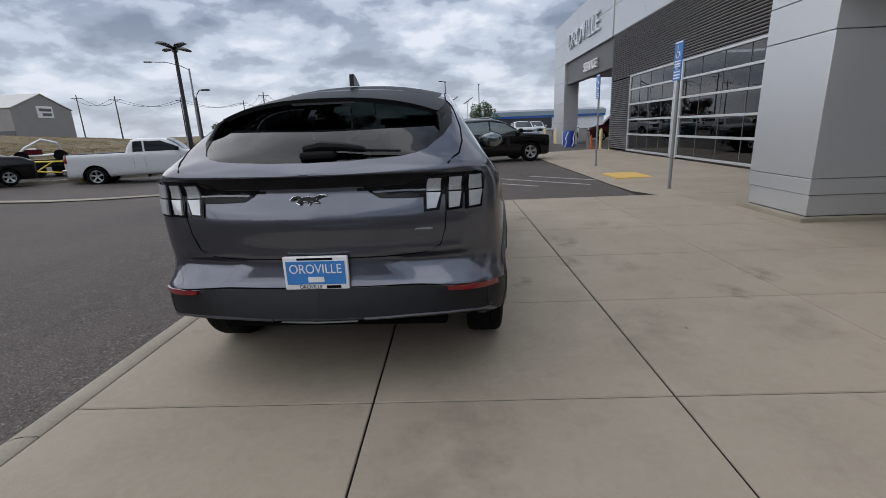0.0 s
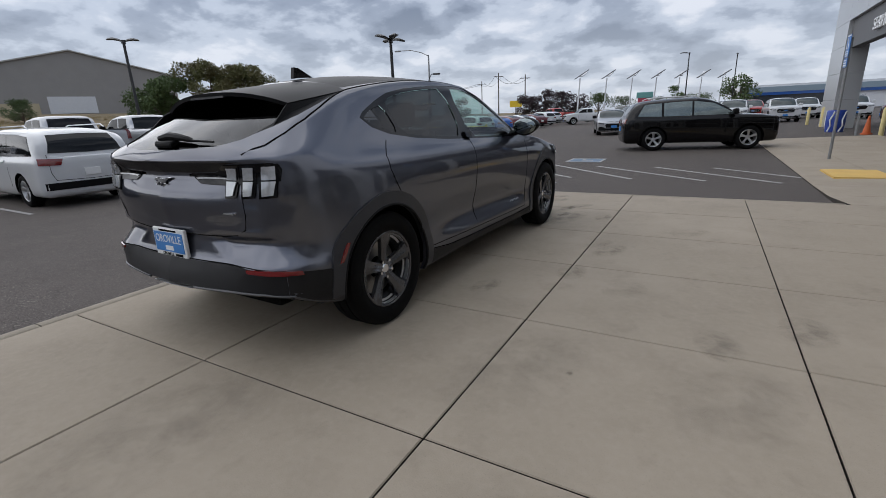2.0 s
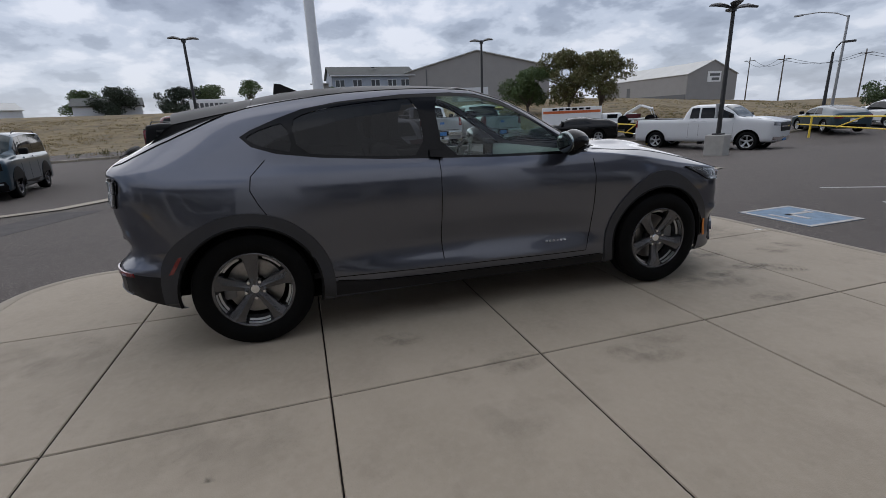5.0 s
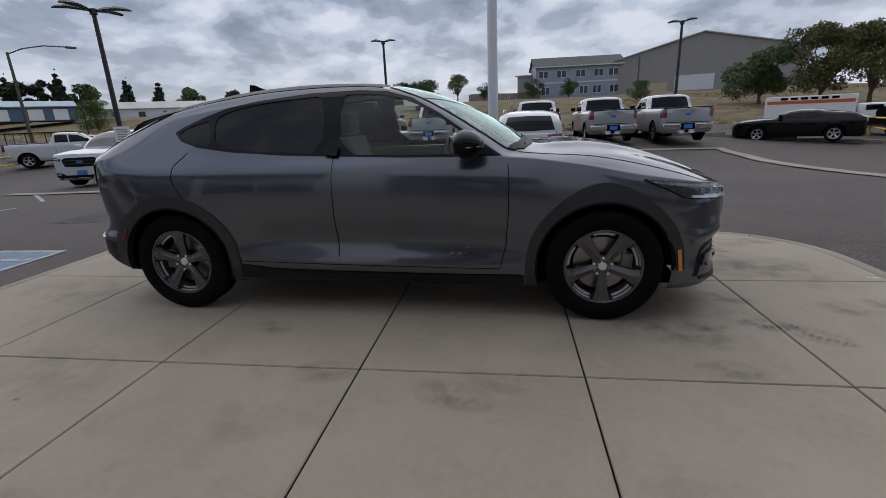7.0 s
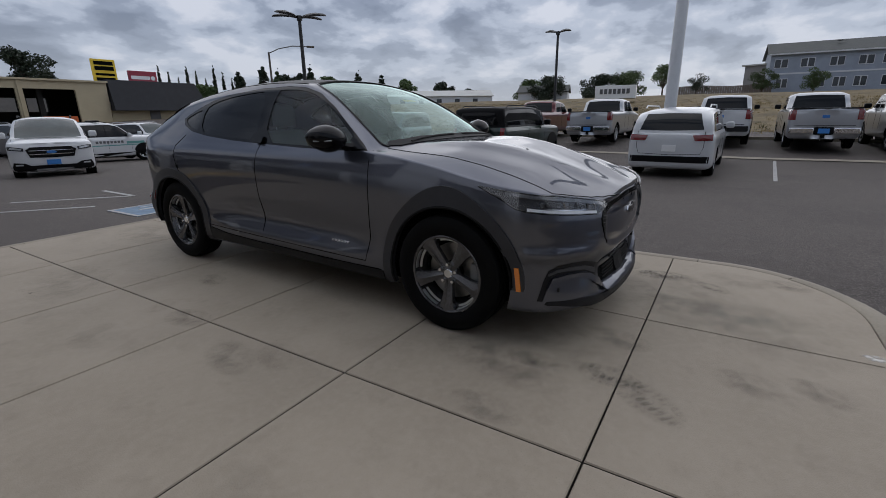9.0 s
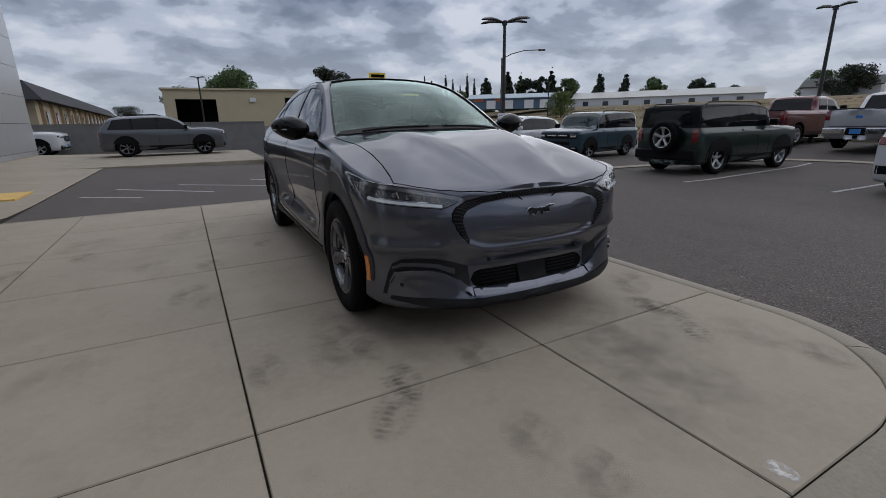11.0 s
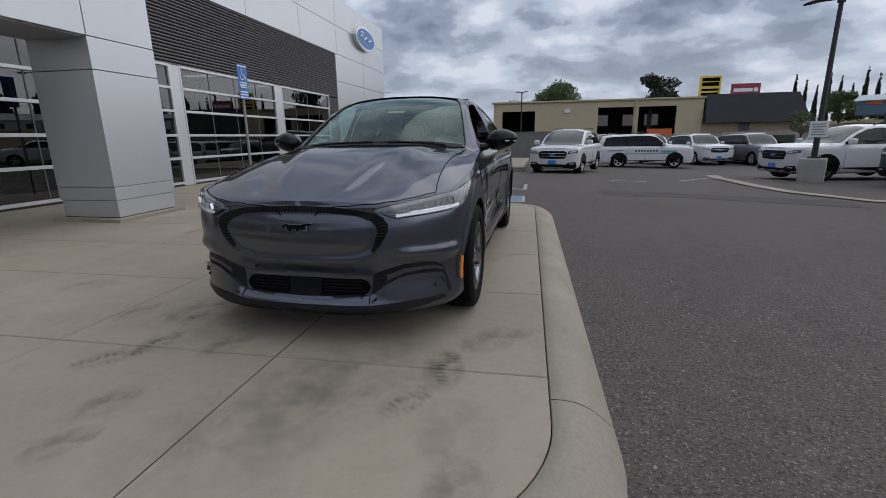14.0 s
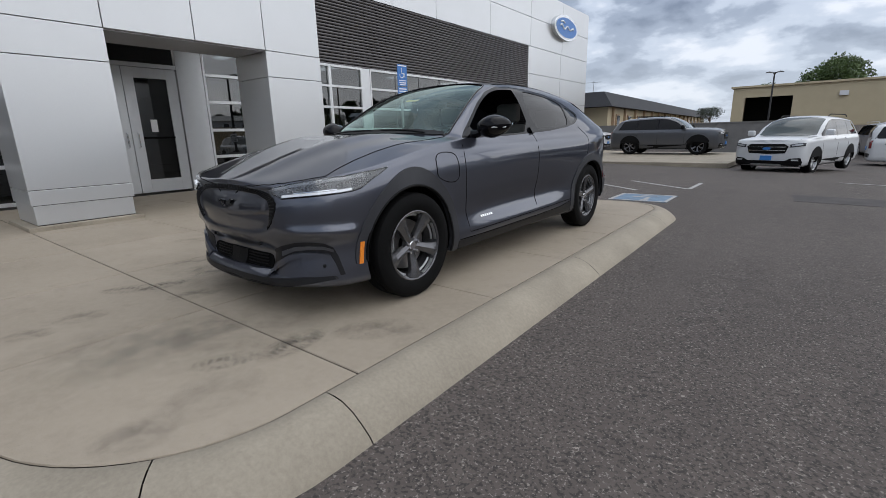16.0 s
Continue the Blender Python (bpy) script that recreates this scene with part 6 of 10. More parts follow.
S.patch("front", [(0, 0.20), (0, 0.248), (0.40, 0.250), (0.62, 0.272), (0.78, 0.284), (0.79, 0.262), (0.66, 0.235), (0.54, 0.215)], "chin_lip", M["clad"], hero, off=0.012, deep=0.015, sides="both", step=0.04)
# headlamps: dark housings with reflectors and a white running light under a clear cover
HEAD_TOP = [front_at(0.877, 1.700, 0.905), front_at(0.857, 1.881, 0.886), front_at(0.814, 2.004, 0.872), front_at(0.741, 2.095, 0.864), front_at(0.658, 2.17, 0.847), front_at(0.566, 2.232, 0.828), front_at(0.452, 2.268, 0.804)]
HEAD_LOW = [front_at(0.50, 2.262, 0.772), front_at(0.561, 2.255, 0.751), front_at(0.627, 2.222, 0.758), front_at(0.697, 2.177, 0.764), front_at(0.76, 2.123, 0.770), front_at(0.815, 2.055, 0.777), front_at(0.851, 1.979, 0.785), front_at(0.866, 1.925, 0.797), front_at(0.876, 1.84, 0.843)]
head = S.patch(F_AXIS, HEAD_TOP + HEAD_LOW, "headlamp", M["lamp_dark"], hero, off=0.003, step=0.03, label="slim clear headlamp with dark housing and white running light")
# upper bezel band, running light, its inner step, reflectors, cover
under(head, S.patch(F_AXIS, [(a_, z_ - 0.004) for a_, z_ in HEAD_TOP[1:]] + [(a_, z_ - 0.022) for a_, z_ in reversed(HEAD_TOP[1:])], "lamp_bezel", M["lamp_grey"], hero, off=0.008, step=0.03))
DRL = [(a_, z_) for a_, z_ in HEAD_LOW[1:7]]
under(head, S.patch(F_AXIS, [(a_, z_ + 0.005) for a_, z_ in DRL] + [(a_, z_ + 0.019) for a_, z_ in reversed(DRL)], "running_light", M["lamp_white"], hero, off=0.010, step=0.03, label="white running light bar"))
under(head, S.patch(F_AXIS, [(a_, z_ + 0.021) for a_, z_ in DRL[1:5]] + [(a_, z_ + 0.026) for a_, z_ in reversed(DRL[1:5])], "lamp_step", M["chrome"], hero, off=0.010, step=0.03))
for k, (x, y, z) in enumerate(((0.600, 2.232, 0.795), (0.645, 2.206, 0.800), (0.705, 2.165, 0.810), (0.760, 2.115, 0.818), (0.815, 2.045, 0.822))):
    a_, z_ = front_at(x, y, z)
    q_ = S.drop(F_AXIS, a_, z_, 0.006)
    turn = math.degrees(a_ / F_AXIS[2])
    for sx, hd in ((1, head[1]), (-1, head[0])):
        bm = lathe([(0.0, 0.001), (0.006, 0.002), (0.011, 0.008), (0.013, 0.007), (0.014, -0.004)], 12)
        bmesh.ops.transform(bm, matrix=pose(sx * q_.x, q_.y, q_.z, 0, 0, turn if sx > 0 else 180 - turn), verts=bm.verts)
        part("reflector", bm, M["lamp_grey"], hd)
        # added upright sliver that stands in for a bright glint inside the lamp
        bm = box(-0.002, 0.013, -0.0025, 0.0025, -0.018, 0.018, 0.0, pose(sx * q_.x, q_.y, q_.z, 0, 0, turn if sx > 0 else 180 - turn) @ pose(0, 0.027, 0.002, 22, 0, 0))
        part("lamp_fin", bm, M["chrome"] if k in (0, 3) else M["lamp_grey"], hd)
cover = S.patch(F_AXIS, HEAD_TOP + HEAD_LOW, "lamp_cover", M["lamp_glass"], hero, off=0.021, step=0.03)
under(head, cover)
for o in cover:
    o.visible_shadow = False
edge_line = HEAD_TOP + HEAD_LOW + HEAD_TOP[:1]
under(head, reversed(S.seam(F_AXIS, edge_line, "lamp_gasket", M["black"], hero, r=0.004, step=0.04, off=0.004)))
S.patch("side", [(1.922, 0.475), (1.945, 0.475), (1.962, 0.338), (1.939, 0.338)], "side_marker", M["lamp_amber"], hero, off=0.016, label="amber side marker")
for x, z in ((0.30, 0.462), (0.74, 0.345)):
    for sx in (1, -1):
        q_ = S.drop("front", x, z, 0.012)
        bm = lathe([(0.0, 0.004), (0.010, 0.003), (0.011, -0.008)], 12)
        bmesh.ops.transform(bm, matrix=pose(sx * q_.x, q_.y, q_.z, 0, 0, 90), verts=bm.verts)
        part("parking_sensor", bm, M["clad"], hero)
# charge flap on the left wing
bm = bmesh.new()
fl = [(S.drop("side", a, b, 0.001)) for a, b in soft([(1.235, 0.975), (1.245, 0.86), (1.235, 0.80), (1.10, 0.752), (0.985, 0.765), (0.99, 0.90), (1.02, 0.972)], 2)]
fl.append(fl[0])
part("charge_flap", tube([Vector((-q.x, q.y, q.z)) for q in fl], 0.003, 5), M["gap"], hero, "outline of the charge port flap")
# door script and small door switches
for k in range(6):
    a = 0.515 + k * 0.030
    S.patch("side", [(a, 0.436), (a + 0.004, 0.452), (a + 0.024, 0.452), (a + 0.018, 0.436)], "door_script", M["chrome"], hero, off=0.004, step=0.2)
for y in (-0.33,):
    S.patch("side", [(y + 0.02, 1.095), (y + 0.02, 1.140), (y + 0.12, 1.135), (y + 0.11, 1.085)], "door_grip", M["gloss_black"], hero, off=0.02, deep=0.02)

# roof spoiler: it carries on the roof's line over the rear glass, and its cheeks come down to the pillars
SPOIL = [(-1.395, 0.600, 0.0), (-1.50, 0.606, 0.012), (-1.62, 0.604, 0.034), (-1.74, 0.594, 0.062), (-1.85, 0.578, 0.092)]


def spoiler_z(x, y, w):
    mid = 1.5345 - 0.165 * (-1.395 - y) - 0.02 * (-1.395 - y) ** 2
    return mid - 0.080 * (abs(x) / w) ** 2.6


def spoiler_row(y, w):
    return [(w * q, y - 0.085 * (1 - q * q) * smooth01(-1.395, -1.80, y), spoiler_z(w * q, y, w)) for q in [k / 8 - 1 for k in range(17)]]


bm = bmesh.new()
rows = [[bm.verts.new(c) for c in spoiler_row(y, w)] for y, w, _ in SPOIL]
for r0, r1 in zip(rows, rows[1:]):
    for k in range(16):
        bm.faces.new((r0[k], r1[k], r1[k + 1], r0[k + 1]))
bmesh.ops.recalc_face_normals(bm, faces=bm.faces)
if sum(f.normal.z for f in bm.faces) < 0:
    bmesh.ops.reverse_faces(bm, faces=bm.faces)
bmesh.ops.solidify(bm, geom=list(bm.faces), thickness=0.022)
part("roof_spoiler", bm, M["roof_black"], hero, "black roof spoiler over the rear glass", angle=60)
for sx in (1, -1):
    bm = bmesh.new()
    up, lo = [], []
    for y, w, _ in SPOIL:
        zt = spoiler_z(w, y, w) - 0.002
        low = S.drop("top", w + 0.018, y)
        up.append((w - 0.004, y, zt))
        lo.append((low.x, y, min(low.z - 0.004, zt - 0.004)))
    tip = S.drop("top", 0.605, -1.99)
    up.append((0.592, -1.885, spoiler_z(0.578, -1.85, 0.578) - 0.022))
    lo.append((tip.x, tip.y, tip.z - 0.003))
    a_, b_ = [bm.verts.new((sx * x, y, z)) for x, y, z in up], [bm.verts.new((sx * x, y, z)) for x, y, z in lo]
    for k in range(len(up) - 1):
        bm.faces.new((a_[k], a_[k + 1], b_[k + 1], b_[k]))
    bmesh.ops.recalc_face_normals(bm, faces=bm.faces)
    if sum(f.normal.x for f in bm.faces) * sx < 0:
        bmesh.ops.reverse_faces(bm, faces=bm.faces)
    bmesh.ops.solidify(bm, geom=list(bm.faces), thickness=0.012)
    part("spoiler_cheek", bm, M["black"], hero, angle=60)
part("brake_light", box(-0.16, 0.16, -1.942, -1.934, 1.424, 1.434), M["lamp_dark"], hero)
# shark fin, wiper, washer
bm = bmesh.new()
fin = [(0, -1.28, 1.565), (0, -1.20, 1.575), (0, -1.10, 1.580), (0, -1.22, 1.635), (0, -1.265, 1.64)]
for prof, w in ((fin, 0.014),):
    a, b = [bm.verts.new((w, y, z)) for _, y, z in prof], [bm.verts.new((-w, y, z)) for _, y, z in prof]
    bm.faces.new(a)
    bm.faces.new(list(reversed(b)))
    for k in range(5):
        bm.faces.new((a[k], b[k], b[(k + 1) % 5], a[(k + 1) % 5]))
bmesh.ops.recalc_face_normals(bm, faces=bm.faces)
part("roof_aerial", bm, M["gloss_black"], hero)
wiper = part("rear_wiper", tube([S.drop("rear", x, z, o_) for x, z, o_ in ((-0.02, 1.196, 0.022), (0.06, 1.204, 0.026), (0.16, 1.200, 0.024), (0.25, 1.192, 0.018), (0.27, 1.190, 0.014), (0.42, 1.184, 0.012))], [0.018, 0.024, 0.019, 0.014, 0.006, 0.005], 8), M["black"], hero)
hub_q = S.drop("rear", 0.04, 1.190, 0.012)
part("wiper_hub", box(-0.035, 0.13, hub_q.y - 0.03, hub_q.y + 0.03, 1.168, 1.206, 0.014), M["black"], hero)
for x0, x1 in ((0.55, 0.02), (-0.1, -0.58)):
    pts = [Vector((x, S.drop("top", abs(x), 1.005, 0)[1], S.drop("top", abs(x), 1.005, 0)[2] + 0.010)) for x in np.linspace(x0, x1, 6)]
    part("front_wiper", tube([Vector(q) for q in pts], 0.006, 5), M["black"], hero)

# plate in a chromed frame
plate = part("rear_plate", box(-0.155, 0.155, -2.318, -2.296, 0.568, 0.730, 0.006), M["white"], hero, "white framed blue dealer plate")
part("plate_field", box(-0.140, 0.140, -2.3215, -2.317, 0.596, 0.708), M["plate_blue"], plate)
bm = text_mesh("OROVILLE", 0.064, 0.0006)
bmesh.ops.transform(bm, matrix=Matrix.Translation((0, -2.3225, 0.650)) @ Matrix.Diagonal((0.86, 1, 1.0, 1)), verts=bm.verts)
part("plate_lettering", bm, M["white"], plate)
bm = text_mesh("OROVILLE", 0.024, 0.0006)
bmesh.ops.transform(bm, matrix=Matrix.Translation((-0.03, -2.3192, 0.574)), verts=bm.verts)
part("plate_lettering", bm, M["gap"], plate)
part("plate_bar", box(0.045, 0.115, -2.3195, -2.317, 0.574, 0.588), M["gap"], plate)
part("plate_bar", box(-0.038, 0.038, -2.323, -2.320, 0.606, 0.632), M["white"], plate)
part("plate_bar", box(-0.085, 0.085, -2.3195, -2.317, 0.713, 0.723), M["gap"], plate)
part("dealer_script", box(0.465, 0.555, -2.268, -2.24, 0.836, 0.843), M["rim_silver"], hero, "small pale dealer script")

# mirrors
for s in (1, -1):
    bm = bmesh.new()
    bmesh.ops.create_icosphere(bm, subdivisions=3, radius=1.0)
    for v in bm.verts:
        c = v.co
        x, y, z = c.x * 0.135, c.y * 0.115, c.z * 0.088
        if y < 0:
            y *= 0.55
        z *= 1 - 0.25 * (c.x > 0) * abs(c.x)
        v.co = (s * (0.985 + x), 0.645 + y - 0.02 * (c.x), 1.150 + z + 0.012 * c.x)
    if s < 0:
        bmesh.ops.reverse_faces(bm, faces=bm.faces)
    mir = part("door_mirror", bm, M["gloss_black"], hero, "gloss black door mirror")
    g = bmesh.new()
    bmesh.ops.create_icosphere(g, subdivisions=3, radius=1.0)
    for v in g.verts:
        v.co = (s * 0.985 + v.co.x * 0.112, 0.594 + v.co.y * 0.018, 1.152 + v.co.z * 0.072)
    part("mirror_glass", g, M["mirror"], mir)
    part("mirror_foot", tube([(s * 0.80, 0.71, 1.09), (s * 0.86, 0.70, 1.095), (s * 0.93, 0.685, 1.12)], [0.035, 0.03, 0.026], 8), M["gloss_black"], mir)
    part("mirror_signal", tube([(s * 0.93, 0.752, 1.145), (s * 1.04, 0.740, 1.14), (s * 1.105, 0.67, 1.14)], 0.005, 5), M["lamp_clear"], mir)

# wheels
hero_wheels = wheel_meshes(0.362, 0.225, 0.243, M["rim"], 5, 64, 0.115)


def star_spokes(rim_r, w):
    """Five broad ridged spokes that widen to the rim."""
    made = []
    for k in range(5):
        bm = bmesh.new()
        a = 2 * math.pi * k / 5 + math.pi / 2
        ca, sa = math.cos(a), math.sin(a)
        rows = []
        for rad, hw, out in ((0.030, 0.022, 0.55), (0.075, 0.031, 0.58), (0.125, 0.036, 0.66), (0.175, 0.043, 0.74), (0.215, 0.056, 0.80), (0.234, 0.066, 0.82)):
            row = []
            for q, dx in ((-1, -0.030), (-0.90, -0.004), (-0.45, -0.001), (0, 0.007), (0.45, -0.001), (0.90, -0.004), (1, -0.030)):
                row.append(bm.verts.new((w * out + dx, rad * ca - q * hw * sa, rad * sa + q * hw * ca)))
            rows.append(row)
        for r0, r1 in zip(rows, rows[1:]):
            for j in range(6):
                bm.faces.new((r0[j], r0[j + 1], r1[j + 1], r1[j]))
        bmesh.ops.recalc_face_normals(bm, faces=bm.faces)
        if sum(f.normal.x for f in bm.faces) < 0:
            bmesh.ops.reverse_faces(bm, faces=bm.faces)
        made.append(bm)
    return made


def rim_pocket(rim_r, w, k):
    """The bright-lipped ledge at the rim between two spokes."""
    bm = bmesh.new()
    mid = 2 * math.pi * (k + 0.5) / 5 + math.pi / 2
    rows = []
    for j in range(9):
        a = mid + radians(-17 + 34 * j / 8)
        rows.append([bm.verts.new((w * o_, r_ * math.cos(a), r_ * math.sin(a))) for r_, o_ in ((rim_r - 0.008, 0.80), (rim_r - 0.020, 0.76), (rim_r - 0.024, 0.50), (rim_r - 0.040, 0.46))])
    for r0, r1 in zip(rows, rows[1:]):
        for j in range(3):
            bm.faces.new((r0[j], r1[j], r1[j + 1], r0[j + 1]))
    bmesh.ops.recalc_face_normals(bm, faces=bm.faces)
    bmesh.ops.solidify(bm, geom=list(bm.faces), thickness=0.004)
    return bm


def mesh_of(name, bm, mat):
    o = part(name, bm, mat, None)
    me = o.data
    bpy.data.objects.remove(o)
    return me


star = [mesh_of("spoke", bm, M["rim"]) for bm in star_spokes(0.243, 0.1125)]
ledges = [mesh_of("rim_ledge", rim_pocket(0.243, 0.1125, k), M["rim_silver"]) for k in range(5)]


def hero_wheel(x, y, turn):
    wheel = shared("wheel", hero_wheels["tyre"], hero, pose(x, y, 0.362, 0, 0, 0 if x > 0 else 180))
    spin_m = pose(0, 0, 0, turn, 0, 0)
    for me in [hero_wheels[key] for key in ("rim", "hub", "back", "cap", "disc")] + star + ledges + hero_wheels["nuts"]:
        shared(me.name.split(".")[0], me, wheel, spin_m)
    shared("brake_caliper", hero_wheels["caliper"], wheel, pose(0, 0, 0, 0 if x > 0 else 180, 0, 0) if y < 0 else pose(0, 0, 0, 180 if x > 0 else 0, 0, 0))


for x in (0.805, -0.805):
    for y in (HUB_Y, -HUB_Y):
        hero_wheel(x, y, 36 if y > 0 else 0)
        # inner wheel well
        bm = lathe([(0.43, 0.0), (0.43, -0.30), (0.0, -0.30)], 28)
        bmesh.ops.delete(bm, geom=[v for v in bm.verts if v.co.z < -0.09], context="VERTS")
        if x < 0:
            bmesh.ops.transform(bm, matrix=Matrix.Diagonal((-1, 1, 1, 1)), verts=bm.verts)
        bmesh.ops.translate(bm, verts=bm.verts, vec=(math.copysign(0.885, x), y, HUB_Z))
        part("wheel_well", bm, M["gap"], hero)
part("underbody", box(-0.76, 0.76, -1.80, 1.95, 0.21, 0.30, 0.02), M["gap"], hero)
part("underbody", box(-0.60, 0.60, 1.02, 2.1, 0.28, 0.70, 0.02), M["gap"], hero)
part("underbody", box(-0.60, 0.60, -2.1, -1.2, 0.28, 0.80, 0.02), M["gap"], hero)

# cabin
part("cabin_floor", box(-0.76, 0.76, -1.3, 1.0, 0.34, 0.38), M["dash"], hero)
part("parcel_shelf", box(-0.60, 0.60, -2.05, -1.25, 0.98, 1.02), M["dash"], hero)
part("firewall", box(-0.72, 0.72, 0.98, 1.02, 0.60, 1.03), M["dash"], hero)
bm = bmesh.new()
rows = []
for y, z in ((1.0, 1.05), (0.80, 1.075), (0.60, 1.06), (0.48, 1.02), (0.45, 0.9), (0.52, 0.66)):
    rows.append([bm.verts.new((x, y - 0.04 * (abs(x) > 0.6), z - 0.01 * (abs(x) > 0.6))) for x in (-0.73, -0.5, -0.2, 0.2, 0.5, 0.73)])
for r0, r1 in zip(rows, rows[1:]):
    for k in range(5):
        bm.faces.new((r0[k], r0[k + 1], r1[k + 1], r1[k]))
bmesh.ops.recalc_face_normals(bm, faces=bm.faces)
part("dashboard", bm, M["dash"], hero)
part("screen", box(-0.10, 0.10, 0.41, 0.43, 0.86, 1.16, 0.006, pose(0, 0, 0)), M["gloss_black"], hero)
wheel_ring = [(-0.38 + 0.185 * math.cos(a), 0.30 + 0.06 * math.sin(a), 0.98 + 0.165 * math.sin(a)) for a in np.linspace(0, 2 * math.pi, 25)]
part("steering_wheel", tube(wheel_ring, 0.016, 6), M["dash"], hero)
part("steering_column", tube([(-0.38, 0.31, 0.98), (-0.38, 0.55, 0.92)], 0.04, 8), M["dash"], hero)


def seat_bm(w):
    bm = bmesh.new()
    add_box(bm, -w, w, -0.26, 0.27, -0.02, 0.12, 0.05)
    add_box(bm, -w * 0.96, w * 0.96, -0.09, 0.04, 0.0, 0.62, 0.045, pose(0, -0.26, 0.08, 14, 0, 0))
    return bm


for x, y in ((0.38, -0.12), (-0.38, -0.12), (0.36, -1.02), (-0.36, -1.02)):
    st = part("seat", seat_bm(0.25 if y > -0.5 else 0.33), M["seat"], hero, "pale grey perforated seat")
    st.location = (x, y, 0.50 if y > -0.5 else 0.46)
    hr = part("headrest", box(-0.13, 0.13, -0.05, 0.05, 0.0, 0.19, 0.04), M["seat"], st)
    hr.location = (0, -0.44, 0.70)
    part("headrest_post", tube([(-0.06, -0.42, 0.60), (-0.06, -0.44, 0.74)], 0.007, 6), M["chrome"], st)
    part("headrest_post", tube([(0.06, -0.42, 0.60), (0.06, -0.44, 0.74)], 0.007, 6), M["chrome"], st)
for s in (1, -1):
    part("door_lining", box(s * 0.80 - 0.03, s * 0.80 + 0.03, -1.1, 0.9, 0.45, 1.06, 0.02), M["seat"], hero)
part("inner_mirror", box(-0.11, 0.11, 0.26, 0.29, 1.335, 1.395, 0.012), M["gloss_black"], hero)
sticker = S.drop("top", 0.04, 0.545, -0.012)
o = part("windscreen_sticker", box(-0.075, 0.075, -0.016, 0.016, -0.001, 0.001), M["sign_yellow"], hero, "yellow stock sticker inside the glass")
o.matrix_basis = pose(-0.04, sticker.y, sticker.z, -26, 0, 0)

# ---- parked vehicles ----
M["car_glass"] = material("car_glass", (0.006, 0.007, 0.008), 0.04, vary=0.3, scale=1.6, spec=0.28)
M["car_screen"] = material("car_screen", (0.035, 0.047, 0.047), 0.05, vary=0.45, scale=2.2)
WHEELS = {}


def wheels_of(r, mat):
    key = (round(r, 3), mat)
    if key not in WHEELS:
        WHEELS[key] = wheel_meshes(r, 0.26, r * 0.66, M[mat], 5 if mat != "rim" else 6, 28, 0.10)
    return WHEELS[key]


